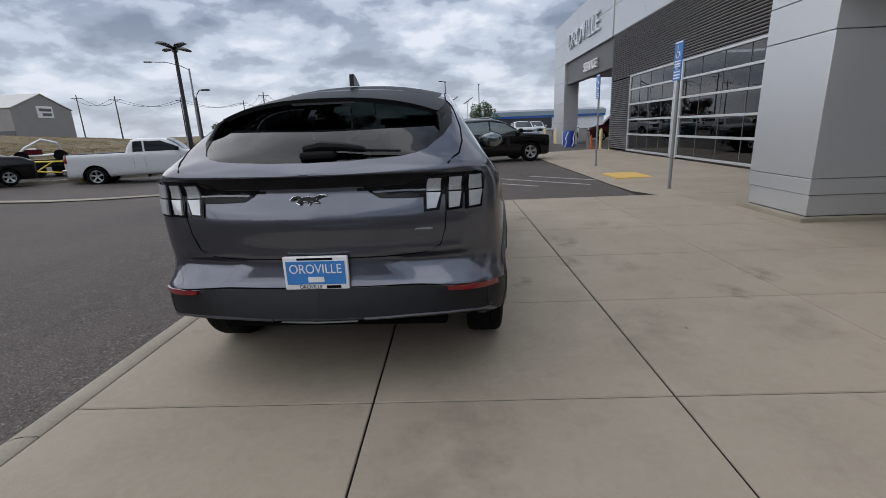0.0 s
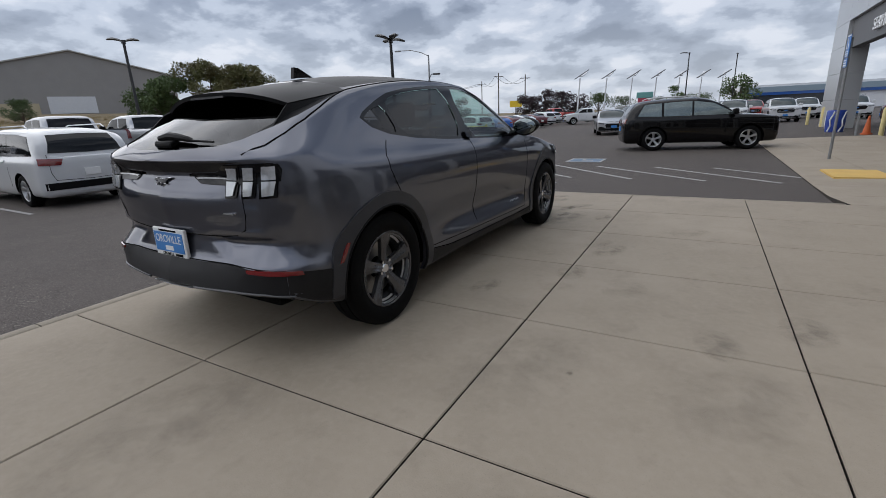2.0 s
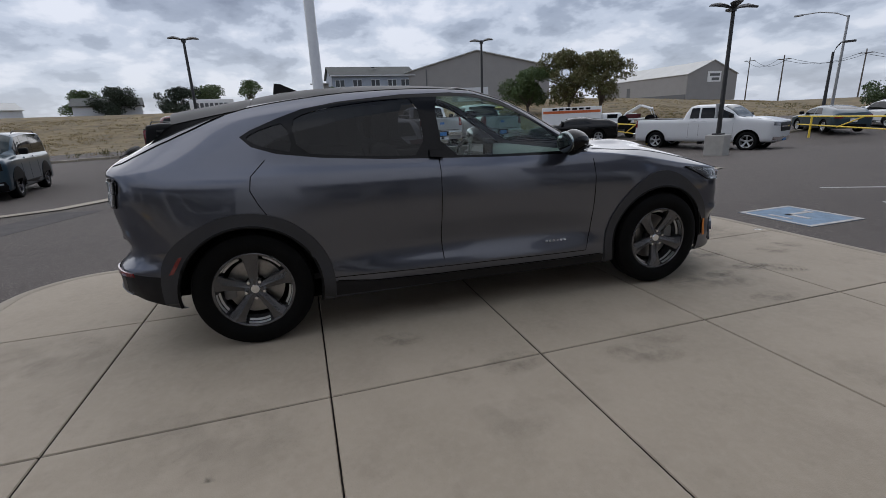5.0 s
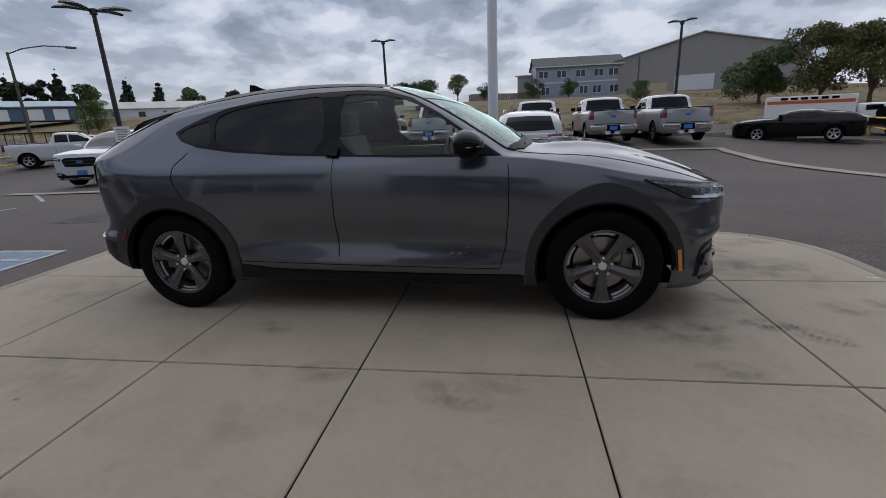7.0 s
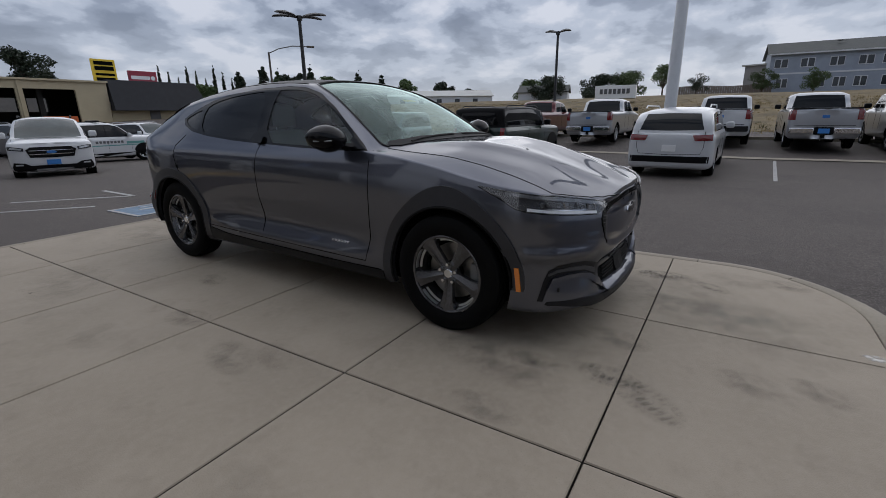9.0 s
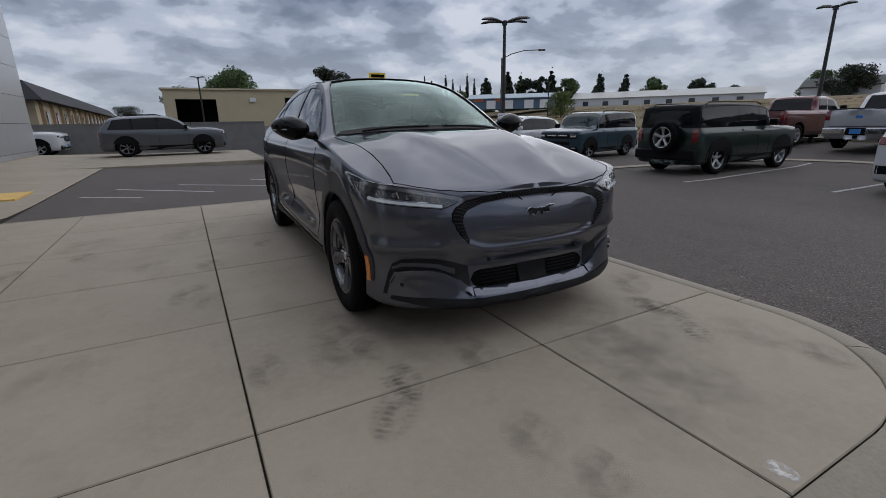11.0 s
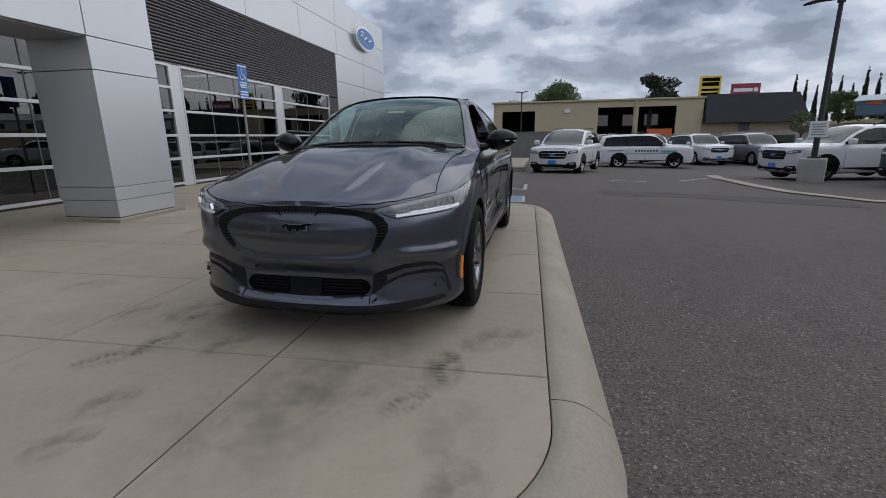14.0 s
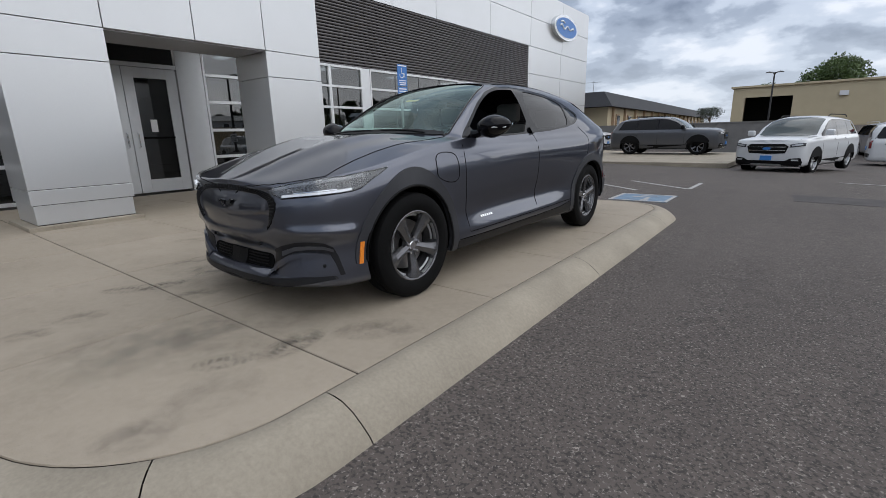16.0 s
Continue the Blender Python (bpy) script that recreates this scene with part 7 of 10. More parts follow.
def vehicle(name, label, m, paint, L, W, H, wb, wr=0.37, kind="suv", belt=1.08, nose=0.95, cowl=0.46, cowl_z=1.15, screen=0.14, roof_end=-0.84, tail=1.05, over=0.0, rim="rim_silver", clad=0.0, plate="plate_blue", lamps="corner", roof_paint=None, lower="black", group="parked vehicles", grille="black", glazing="car_glass"):
    """A parked vehicle; lengths in metres, places along it as parts of half its length (front is 1)."""
    car = thing(name, label, "truck" if kind == "pickup" else "car", m, group)
    h, w = L / 2, W / 2
    P = M[paint]
    box_like = kind in ("pickup", "boxy")
    sq = {"boxy": 0.95, "pickup": 0.90, "van": 0.88}.get(kind, 0.81)
    front = [(w * 0.50, h * 0.994), (w * 0.78, h * 0.972), (w * 0.93, h * 0.915), (w * 0.985, h * 0.82)] if kind == "coupe" else [(w * 0.55, h * 0.994), (w * 0.80, h * 0.975), (w * 0.925, h * 0.945), (w * 0.98, h * 0.885)]
    plan = [(0, h)] + front + [(w, h * 0.5), (w, 0), (w, -h * 0.6)] + ([(w * 0.995, -h * 0.88), (w * 0.985, -h * 0.955), (w * 0.95, -h * 0.985), (w * 0.80, -h * 0.997), (w * 0.5, -h), (0, -h)] if box_like else [(w * 0.99, -h * 0.86), (w * 0.965, -h * 0.94), (w * 0.90, -h * 0.975), (w * 0.6, -h * 0.994), (0, -h)])
    s0, sill = (wr * 0.72, wr * 0.85) if kind != "pickup" else (wr * 1.02, wr * 1.15)
    lv = []
    for z0, z1, off in ((s0 * 0.9, s0 * 0.95, 0.12), (sill, sill, 0.02), (belt * 0.55, belt * 0.52, 0.0), (belt * 0.80, belt * 0.74, 0.0), (belt * 0.92, nose * 0.88, 0.01)):
        lv.append(([(-h - 0.6, z0), (h * 0.5, z0), (h + 0.6, z1)], [(-h, off), (h, off)]))
    rear_e = belt if kind != "coupe" else belt + 0.02
    edge = ([(-h - 0.6, rear_e), (-h * 0.5, belt), (h * cowl, belt), (h * 0.8, (belt + nose) / 2 - 0.01), (h + 0.6, nose - 0.03)], [(-h - 0.6, 0.03), (-h * 0.8, 0.06), (h * cowl, 0.055), (h * 0.8, 0.04), (h + 0.6, 0.05)])
    if kind == "pickup":
        roof_end = -0.20
        crown = [(-h, belt), (h * (roof_end - 0.035), belt), (h * (roof_end - 0.01), belt + 0.30), (h * (roof_end + 0.045), H - 0.05), (h * (roof_end + 0.12), H)]
        rail_z = [(-h, belt), (h * (roof_end - 0.035), belt), (h * (roof_end - 0.01), belt + 0.25), (h * (roof_end + 0.045), H - 0.14), (h * (roof_end + 0.12), H - 0.10)]
    else:
        gl = (max(roof_end - 0.10, -0.982) if not box_like else -0.983) if kind != "coupe" else -0.80
        drop_r = 0.0 if box_like or kind == "coupe" else 0.07
        crown = [(-h, tail), (h * -0.99, tail + 0.02), (h * gl, tail + (H - tail) * 0.5), (h * roof_end, H - 0.05 - drop_r), (h * (roof_end + 0.15), H - 0.015 - drop_r * 0.6), (h * -0.3, H - drop_r * 0.15)]
        dr = 0.05 if box_like else 0.10
        rail_z = [(-h, tail), (h * -0.99, tail), (h * gl, tail + (H - tail) * 0.45), (h * roof_end, H - dr - 0.04 - drop_r * 1.2), (h * (roof_end + 0.15), H - dr - drop_r * 0.8), (h * -0.3, H - dr - drop_r * 0.2)]
    crown += [(h * 0.0 + h * (screen - 0.14), H), (h * screen, H - 0.05), (h * (screen + cowl) / 2, (H + cowl_z) / 2 + 0.03), (h * cowl, cowl_z), (h * (cowl + 0.12), cowl_z + 0.01), (h * 0.8, (cowl_z + nose) / 2 + 0.05), (h * 0.95, nose + 0.03), (h, nose)]
    rail_z += [(h * (screen - 0.14), H - 0.10), (h * screen, H - 0.14), (h * (screen + cowl) / 2, (H + belt) / 2 - 0.02), (h * cowl, belt + 0.01), (h, belt)]
    crown = [k for i, k in enumerate(sorted(crown)) if i == 0 or k[0] - sorted(crown)[i - 1][0] > 0.004]
    rail_z = [k for i, k in enumerate(sorted(rail_z)) if i == 0 or k[0] - sorted(rail_z)[i - 1][0] > 0.004]
    rail_x = [(-h, w * (sq - 0.02)), (h * roof_end, w * (sq - 0.04)), (h * (screen - 0.1), w * (sq - 0.04)), (h * cowl, w * 0.90), (h, w * 0.85)]
    V = Shell(plan, lv, edge, (rail_x, rail_z), crown, n=64, sub=2, n_side=3, n_top=6, hood_y=h * cowl + 0.05, p_hood=7.0 if box_like else 4.5, p_roof=6.0 if box_like else 3.6)
    ax = (wb / 2 + over, -wb / 2 + over)
    for y in ax:
        gap_r = 0.10 if kind == "pickup" else 0.055
        fs = V.cut("side", arc2(y, wr, wr + gap_r, -30, 210, 14) + [(y - wr * 0.75, 0.0), (y + wr * 0.75, 0.0)], lambda c: c.x > w * 0.6)
        bmesh.ops.delete(V.bm, geom=[f for f in fs if f.is_valid], context="FACES")
    if roof_paint:
        top = [f for f in V.bm.faces if f.calc_center_median().z > belt + 0.02 and f.calc_center_median().y < h * cowl - 0.12]
        V.take(top, "hard_top", M[roof_paint], car, label="black removable hard top")
    V.take(list(V.bm.faces), "body", P, car)
    rz, cz = curve(rail_z), curve(crown)
    # side glass
    top0, top1 = h * (roof_end + (0.05 if kind == "pickup" else 0.10)), h * (screen + 0.02)
    def win(a, b, front=False, rear=False):
        pa, pb = rz(a) - 0.035, rz(b) - 0.035
        tp = 0.0 if not rear else (0.05 if box_like else 0.20)
        poly = [(a, belt + 0.045 if rear and not box_like else belt + 0.025), (a + tp, rz(a + tp) - 0.035), ((a + b) / 2, rz((a + b) / 2) - 0.03), (b, pb), (b + (0.0 if not front else 0.02), belt + 0.025)]
        V.patch("side", poly, "side_window", M[glazing], car, off=0.004, step=0.10)
    if kind == "coupe":
        cutsw = [(h * -0.42, h * -0.12), (h * -0.09, h * (screen + 0.16))]
    elif kind == "pickup":
        cutsw = [(h * (roof_end + 0.06), h * (roof_end + 0.19)), (h * (roof_end + 0.215), h * (cowl - 0.09))]
        if L < 6.2:
            cutsw = [(h * (roof_end + 0.05), h * (roof_end + 0.27)), (h * (roof_end + 0.295), h * (cowl - 0.08))]
    else:
        mid = h * (screen - 0.18)
        cutsw = [(h * (roof_end + (0.01 if box_like else -0.01)), mid - h * 0.40), (mid - h * 0.37, mid - 0.03), (mid + 0.03, h * (cowl - 0.09))]
    if kind in ("suv", "van", "boxy"):
        a, b = cutsw[0][0] - 0.05, cutsw[-1][1] + 0.03
        ys = [a + 0.06 + (b - a - 0.06) * k / 8 for k in range(9)]
        if not box_like:
            ys = [a + 0.22 + (b - a - 0.22) * k / 8 for k in range(9)]
        V.patch("side", [(a, belt + (0.01 if box_like else 0.03))] + [(y, rz(y) - 0.018) for y in ys] + [(b + 0.05, belt + 0.01)], "window_surround", M["gloss_black"], car, off=0.002, step=0.15)
    for k, (a, b) in enumerate(cutsw):
        win(a, b, k == len(cutsw) - 1, k == 0)
    # windscreen and rear glass
    c0, c1 = h * (cowl - 0.015), h * (screen + 0.01)
    V.patch("top", [(0, c0 + 0.05), (w * 0.5, c0 + 0.02), (w * 0.80, c0 - 0.08), (w * (sq - 0.10), c1), (0, c1 - 0.02)], "windscreen", M["car_screen"], car, off=0.006, sides="both", step=0.08)
    if kind == "pickup":
        V.patch("rear", [(0, belt + 0.05), (0, H - 0.095), (w * 0.70, H - 0.125), (w * 0.78, belt + 0.05)], "rear_window", M["car_glass"], car, off=0.008, sides="both", step=0.07)
        V.patch("rear", [(0, belt - 0.06), (w * 0.78, belt - 0.06), (w * 0.78, belt * 0.58), (0, belt * 0.58)], "tailgate", P, car, off=0.008, sides="both", step=0.5)
        V.patch("rear", [(0, belt * 0.60), (w * 0.80, belt * 0.60), (w * 0.80, belt * 0.585), (0, belt * 0.585)], "shut_line", M["gap"], car, off=0.010, sides="both", step=0.5)
        for sx in (1, -1):
            part("rear_bumper", box(sx * w * 0.60 - w * 0.34, sx * w * 0.60 + w * 0.34, -h - 0.10, -h + 0.16, belt * 0.40, belt * 0.55, 0.03), M["chrome"] if clad == 0 else M["clad"], car, "rear step bumper")
        part("bumper_step", box(-w * 0.26, w * 0.26, -h - 0.08, -h + 0.16, belt * 0.38, belt * 0.56, 0.02), M["black"], car)
        part("hitch", box(-0.06, 0.06, -h - 0.05, -h + 0.2, belt * 0.30, belt * 0.37, 0.01), M["black"], car)
        part("axle", tube([(-w + 0.2, -wb / 2 + over, wr), (w - 0.2, -wb / 2 + over, wr)], 0.07, 10), M["black"], car)
        part("bed_rail", box(-w * 0.92, w * 0.92, -h + 0.02, h * (roof_end - 0.03), belt - 0.004, belt + 0.03, 0.01), M["black"], car)
        part("tailgate_badge", box(-0.10, 0.10, -h - 0.016, -h + 0.01, belt * 0.78, belt * 0.85, 0.006), M["sign_blue"], car)
    elif kind != "coupe":
        z0, z1 = belt + 0.06, H - 0.17
        V.patch("rear", [(0, z0), (0, z1), (w * 0.60, z1 - 0.02), (w * 0.72, z0 + 0.02)], "rear_window", M["car_glass"], car, off=0.008, sides="both", step=0.07)
        if kind == "boxy":
            part("rear_bumper", box(-w * 0.95, w * 0.95, -h - 0.08, -h + 0.30, belt * 0.32, belt * 0.54, 0.04), M["black"], car)
        else:
            V.patch("rear", [(0, belt * 0.36), (0, belt * 0.50), (w * 0.9, belt * 0.50), (w * 0.9, belt * 0.36)], "rear_bumper", M[lower], car, off=0.008, sides="both", step=0.08)
    else:
        V.patch("top", [(0, -h * 0.80), (w * 0.55, -h * 0.78), (w * 0.55, -h * 0.40), (0, -h * 0.42)], "rear_window", M["car_glass"], car, off=0.006, sides="both", step=0.1)
        V.patch("rear", [(0, 0.28), (0, 0.42), (w * 0.9, 0.42), (w * 0.9, 0.28)], "rear_bumper", M["black"], car, off=0.008, sides="both", step=0.3)
    # lamps, grille, plate
    lz = belt - 0.02 if kind in ("pickup", "boxy") else belt - 0.05
    if lamps == "corner":
        V.patch("rear", [(w * 0.80, lz), (w * 0.935, lz), (w * 0.945, lz - 0.34), (w * 0.80, lz - 0.34)], "rear_lamp", M["lamp_red"], car, off=0.014, step=0.06)
    else:
        V.patch("rear", [(w * 0.50, lz), (w * 0.92, lz + 0.02), (w * 0.93, lz - 0.12), (w * 0.56, lz - 0.13)], "rear_lamp", M["lamp_red"], car, off=0.014, step=0.06)
    if kind == "pickup":
        V.patch("side", [(-h * 0.985, lz), (-h * 0.945, lz), (-h * 0.945, lz - 0.34), (-h * 0.985, lz - 0.34)], "rear_lamp", M["lamp_red"], car, off=0.012, step=0.06)

    def bar(x0, x1, z0, z1, name, mat, off, step=0.08):
        V.patch("front", [(x0, z0), (x0, z1), (x1, z1), (x1, z0)], name, M[mat], car, off=off, sides="both" if x0 == 0 else "each", step=step)
    if kind == "pickup":
        V.patch("front", [(w * 0.60, nose - 0.05), (w * 0.90, nose - 0.03), (w * 0.93, nose - 0.17), (w * 0.62, nose - 0.19)], "headlamp", M["lamp_grey"], car, off=0.012, step=0.10)
        V.patch("front", [(0, nose - 0.05), (w * 0.58, nose - 0.06), (w * 0.60, nose - 0.25), (w * 0.54, nose - 0.42), (0, nose - 0.42)], "grille", M[grille], car, off=0.010, sides="both", step=0.10)
        bar(0, w * 0.55, nose - 0.25, nose - 0.20, "grille_bar", "chrome", 0.018)
        bar(0, w * 0.90, 0.46, 0.62, "bumper_bar", "chrome", 0.014)
    elif kind == "boxy":
        bar(0, w * 0.90, nose - 0.25, nose - 0.06, "grille", "black", 0.010)
        for k in range(6):
            bar(w * (0.06 + 0.075 * k), w * (0.115 + 0.075 * k), nose - 0.16, nose - 0.12, "lettering_bar", "letter", 0.018)
        bar(w * 0.62, w * 0.86, nose - 0.22, nose - 0.09, "headlamp", "lamp_grey", 0.016, 0.05)
        bar(w * 0.64, w * 0.84, nose - 0.17, nose - 0.145, "running_light", "letter", 0.024)
        bar(0, w * 0.60, nose - 0.50, nose - 0.36, "lower_grille", "black", 0.010)
    elif kind != "coupe":
        V.patch("front", [(0, nose - 0.10), (w * 0.46, nose - 0.10), (w * 0.57, nose - 0.17), (w * 0.50, nose - 0.37), (0, nose - 0.39)], "grille", M[grille], car, off=0.010, sides="both", step=0.06)
        for dz in (0.18, 0.28):
            bar(0, w * 0.50, nose - dz - 0.018, nose - dz, "grille_bar", "clad_grey" if rim == "rim" else "chrome", 0.018)
        V.patch("front", [(0.11 * math.cos(t), nose - 0.235 + 0.042 * math.sin(t)) for t in np.linspace(-math.pi / 2, math.pi / 2, 9)], "front_badge", M["sign_blue"], car, off=0.024, sides="both", step=0.2)
        V.patch("front", [(w * 0.60, nose - 0.12), (w * 0.88, nose - 0.07), (w * 0.945, nose - 0.08), (w * 0.94, nose - 0.16), (w * 0.62, nose - 0.20)], "headlamp", M["lamp_dark"], car, off=0.010, step=0.06)
        V.patch("front", [(w * 0.64, nose - 0.130), (w * 0.88, nose - 0.090), (w * 0.90, nose - 0.135), (w * 0.66, nose - 0.172)], "lamp_lens", M["lamp_clear"], car, off=0.016, step=0.08)
    else:
        V.patch("front", [(w * 0.58, nose - 0.09), (w * 0.86, nose - 0.04), (w * 0.92, nose - 0.06), (w * 0.90, nose - 0.12), (w * 0.62, nose - 0.15)], "headlamp", M["lamp_grey"], car, off=0.012, step=0.06)
        V.patch("front", [(0, nose - 0.12), (w * 0.46, nose - 0.12), (w * 0.54, nose - 0.20), (w * 0.46, nose - 0.34), (0, nose - 0.36)], "grille", M[grille], car, off=0.010, sides="both", step=0.08)
    V.patch("front", [(0, 0.25), (0, 0.43), (w * 0.52, 0.43), (w * 0.64, 0.50), (w * 0.88, 0.52), (w * 0.92, 0.40), (w * 0.90, 0.27)], "lower_bumper", M[lower], car, off=0.008, sides="both", step=0.08)
    if kind != "coupe":
        bar(0, w * 0.42, 0.275, 0.335, "skid_plate", "alu", 0.016)
        bar(w * 0.68, w * 0.84, 0.435, 0.475, "fog_lamp", "lamp_clear", 0.014)
        V.seam("top", [(w * 0.88, h * (cowl + 0.06)), (w * 0.86, h * 0.78), (w * 0.80, h * 0.93)], "shut_line", M["gap"], car, r=0.006, step=0.2)
    if kind in ("suv", "van"):
        V.seam("rear", [(w * 0.76, belt + 0.05), (w * 0.76, belt * 0.70), (w * 0.70, belt * 0.55), (0, belt * 0.53)], "shut_line", M["gap"], car, r=0.006, step=0.1)
    yb = V.drop("rear", 0.0, belt * 0.62).y
    if kind == "pickup":
        part("rear_plate", box(-0.155, 0.155, -h - 0.115, -h - 0.095, belt * 0.41, belt * 0.41 + 0.16, 0.004), M[plate], car)
    else:
        part("rear_plate", box(-0.155, 0.155, yb - 0.018, yb + 0.01, belt * 0.60, belt * 0.60 + 0.16, 0.004), M[plate], car)
    yf = V.drop("front", 0.0, 0.48).y
    part("front_plate", box(-0.155, 0.155, yf - 0.01, yf + 0.024, 0.44, 0.58, 0.004), M["plate_blue"], car)
    # shut lines, arches, mirrors
    for y in (cutsw[-1][0] - 0.03, cutsw[-1][1] + 0.05) + ((cutsw[0][0] if len(cutsw) == 2 else cutsw[1][0] - 0.02,) if kind != "coupe" else ()):
        V.seam("side", [(y, belt), (y, belt * 0.4)], "shut_line", M["gap"], car, r=0.005, step=0.2)
    if clad:
        for y in ax:
            V.patch("side", arc2(y, wr, wr + 0.055 + clad, -20, 200, 14) + arc2(y, wr, wr + 0.055, 200, -20, 14), "arch_cladding", M["black"], car, off=0.012, step=0.5)
        V.patch("side", [(ax[0] - wr - 0.05, sill * 0.8), (ax[0] - wr - 0.05, sill * 1.35), (ax[1] + wr + 0.05, sill * 1.35), (ax[1] + wr + 0.05, sill * 0.8)], "sill", M["black"], car, off=0.010, step=0.5)
    for a, b in cutsw[-2:]:
        V.patch("side", [(a + 0.10, belt - 0.10), (a + 0.10, belt - 0.07), (a + 0.30, belt - 0.07), (a + 0.30, belt - 0.10)], "door_handle", P, car, off=0.025, step=0.5)
    for s in (1, -1):
        y = h * (cowl - 0.10)
        mir = part("door_mirror", box(s * (w + 0.10) - 0.11, s * (w + 0.10) + 0.11, y - 0.07, y + 0.08, belt + 0.02, belt + 0.20, 0.045), M["black"] if paint != "p_white" or kind == "pickup" else P, car)
    if kind in ("suv", "boxy", "van"):
        for s in (1, -1):
            x = s * w * (sq - 0.14)
            part("roof_rail", tube([(x, h * (roof_end + 0.12), H - 0.04), (x, h * (roof_end + 0.18), H + 0.025), (x, h * (screen - 0.18), H + 0.03), (x, h * (screen - 0.1), H - 0.03)], 0.016, 6), M["black"] if clad else M["alu"], car)
    if roof_paint:
        V.patch("top", [(0, c1 - 0.06), (w * (sq - 0.09), c1 - 0.08), (w * (sq - 0.08), h * (roof_end + 0.03)), (0, h * (roof_end + 0.01))], "roof_cap", M[roof_paint], car, off=0.008, sides="both", step=0.4)
    ms = wheels_of(wr, rim)
    for x in (w - 0.145, -w + 0.145):
        for y in ax:
            put_wheel(ms, car, x, y, wr)
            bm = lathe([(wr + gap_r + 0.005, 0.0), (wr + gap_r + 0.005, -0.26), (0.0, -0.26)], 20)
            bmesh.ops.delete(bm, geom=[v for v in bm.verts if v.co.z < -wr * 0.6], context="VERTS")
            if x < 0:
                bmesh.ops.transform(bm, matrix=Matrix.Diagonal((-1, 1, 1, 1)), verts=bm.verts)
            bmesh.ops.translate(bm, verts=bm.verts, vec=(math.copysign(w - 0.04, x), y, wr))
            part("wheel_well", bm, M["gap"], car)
    part("underbody", box(-w * 0.72, w * 0.72, -h * (0.86 if kind == "pickup" else 0.9), h * 0.92, s0 * 0.95, belt * 0.5, 0.02), M["gap"], car)
    V.close()
    return car


def at(x, y, rz, dz=0.0):
    return pose(x, y, ground_z(x, y) + dz, 0, 0, rz)


def pickup(label, m, paint, L=5.9, **k):
    a = dict(W=2.03, H=1.96, wb=3.69, wr=0.41, kind="pickup", belt=1.36, nose=1.16, cowl=0.50, cowl_z=1.36, screen=0.24, over=0.02)
    a.update(k)
    return vehicle("pickup_truck", label, m, paint, L, **a)


def suv(label, m, paint, **k):
    a = dict(L=5.05, W=2.0, H=1.78, wb=3.03, wr=0.395, belt=1.15, nose=1.08, cowl=0.45, cowl_z=1.21, screen=0.09, roof_end=-0.80, over=0.03, clad=0.045)
    a.update(k)
    return vehicle("sport_utility_car", label, m, paint, a.pop("L"), **a)


minivan = vehicle("minivan", "white minivan with red rear lamps parked nose in", at(-12.2, 1.2, 90), "p_white", 5.16, 1.99, 1.74, 3.0, 0.36, kind="van", belt=1.10, nose=0.86, cowl=0.58, cowl_z=1.08, screen=0.20, roof_end=-0.84, tail=1.05, lamps="wide", plate="white")
bronco = vehicle("off_road_car", "dark green boxy off-roader with tailgate spare wheel", at(-12.05, -4.25, 90), "p_green", 4.75, 1.93, 1.84, 2.95, 0.42, kind="boxy", belt=1.22, nose=1.14, cowl=0.40, cowl_z=1.22, screen=0.28, roof_end=-0.965, tail=1.22, rim="rim_silver", clad=0.08, roof_paint="black", over=0.05)
sp = wheels_of(0.42, "rim_silver")
spare = shared("spare_wheel", sp["tyre"], bronco, pose(0.05, -2.50, 0.98, 0, 0, -90))
for key in ("rim", "spokes", "hub", "back"):
    shared(sp[key].name.split(".")[0], sp[key], spare)
vehicle("compact_off_roader", "slate blue compact off-roader with black cladding", at(-12.8, -10.2, -78), "p_blue", 4.39, 1.89, 1.78, 2.67, 0.37, kind="boxy", belt=1.14, nose=1.05, cowl=0.46, cowl_z=1.18, screen=0.26, roof_end=-0.90, tail=1.14, rim="rim", clad=0.07)
suv("white three-row sport utility car with black grille", at(-11.4, -13.5, -78), "p_white", rim="rim", plate="plate_blue")
pickup("silver grey pickup truck with chrome bumper", at(-20.9, -3.3, 90), "p_silver")
pickup("dark red pickup truck parked nose in", at(-21.6, -6.9, 90), "p_red")
pickup("white crew cab pickup truck with dark wheels", at(-21.1, 1.75, 90), "p_white", rim="rim", clad=0.05)
pickup("pale silver pickup truck with lettered tailgate", at(-20.2, 4.75, 92), "p_silver", nose=1.2)
pickup("pale silver grey pickup truck with black wheels", at(-19.6, 7.5, 92), "p_silver", rim="rim")
pickup("long white heavy-duty pickup truck with steel wheels", at(-14.6, 17.4, -68), "p_white", L=6.4, H=2.05, wb=4.12, wr=0.42, belt=1.42, nose=1.26, cowl=0.54, cowl_z=1.45, screen=0.30)
vehicle("sports_coupe", "black low sports coupe with silver wheels", at(-20.0, 13.3, 151), "p_black", 4.81, 1.92, 1.39, 2.72, 0.345, kind="coupe", belt=0.98, nose=0.80, cowl=0.33, cowl_z=1.00, screen=0.08, roof_end=-0.36, tail=0.99, lamps="wide")
suv("black crossover with bright silver wheels by the kerb", at(1.65, 15.0, -74), "p_black", L=4.78, W=1.93, H=1.72, wb=2.85, wr=0.38, belt=1.10, nose=0.99, cowl=0.50, cowl_z=1.12, screen=0.08, clad=0.0, lamps="wide", lower="p_black", glazing="pale_car_glass")
suv("white crossover with black mesh grille", at(-2.4, -15.7, -17), "p_white", L=4.78, W=1.93, H=1.74, wb=2.85, wr=0.38, belt=1.11, nose=1.02, cowl=0.50, cowl_z=1.13, screen=0.10, clad=0.015)
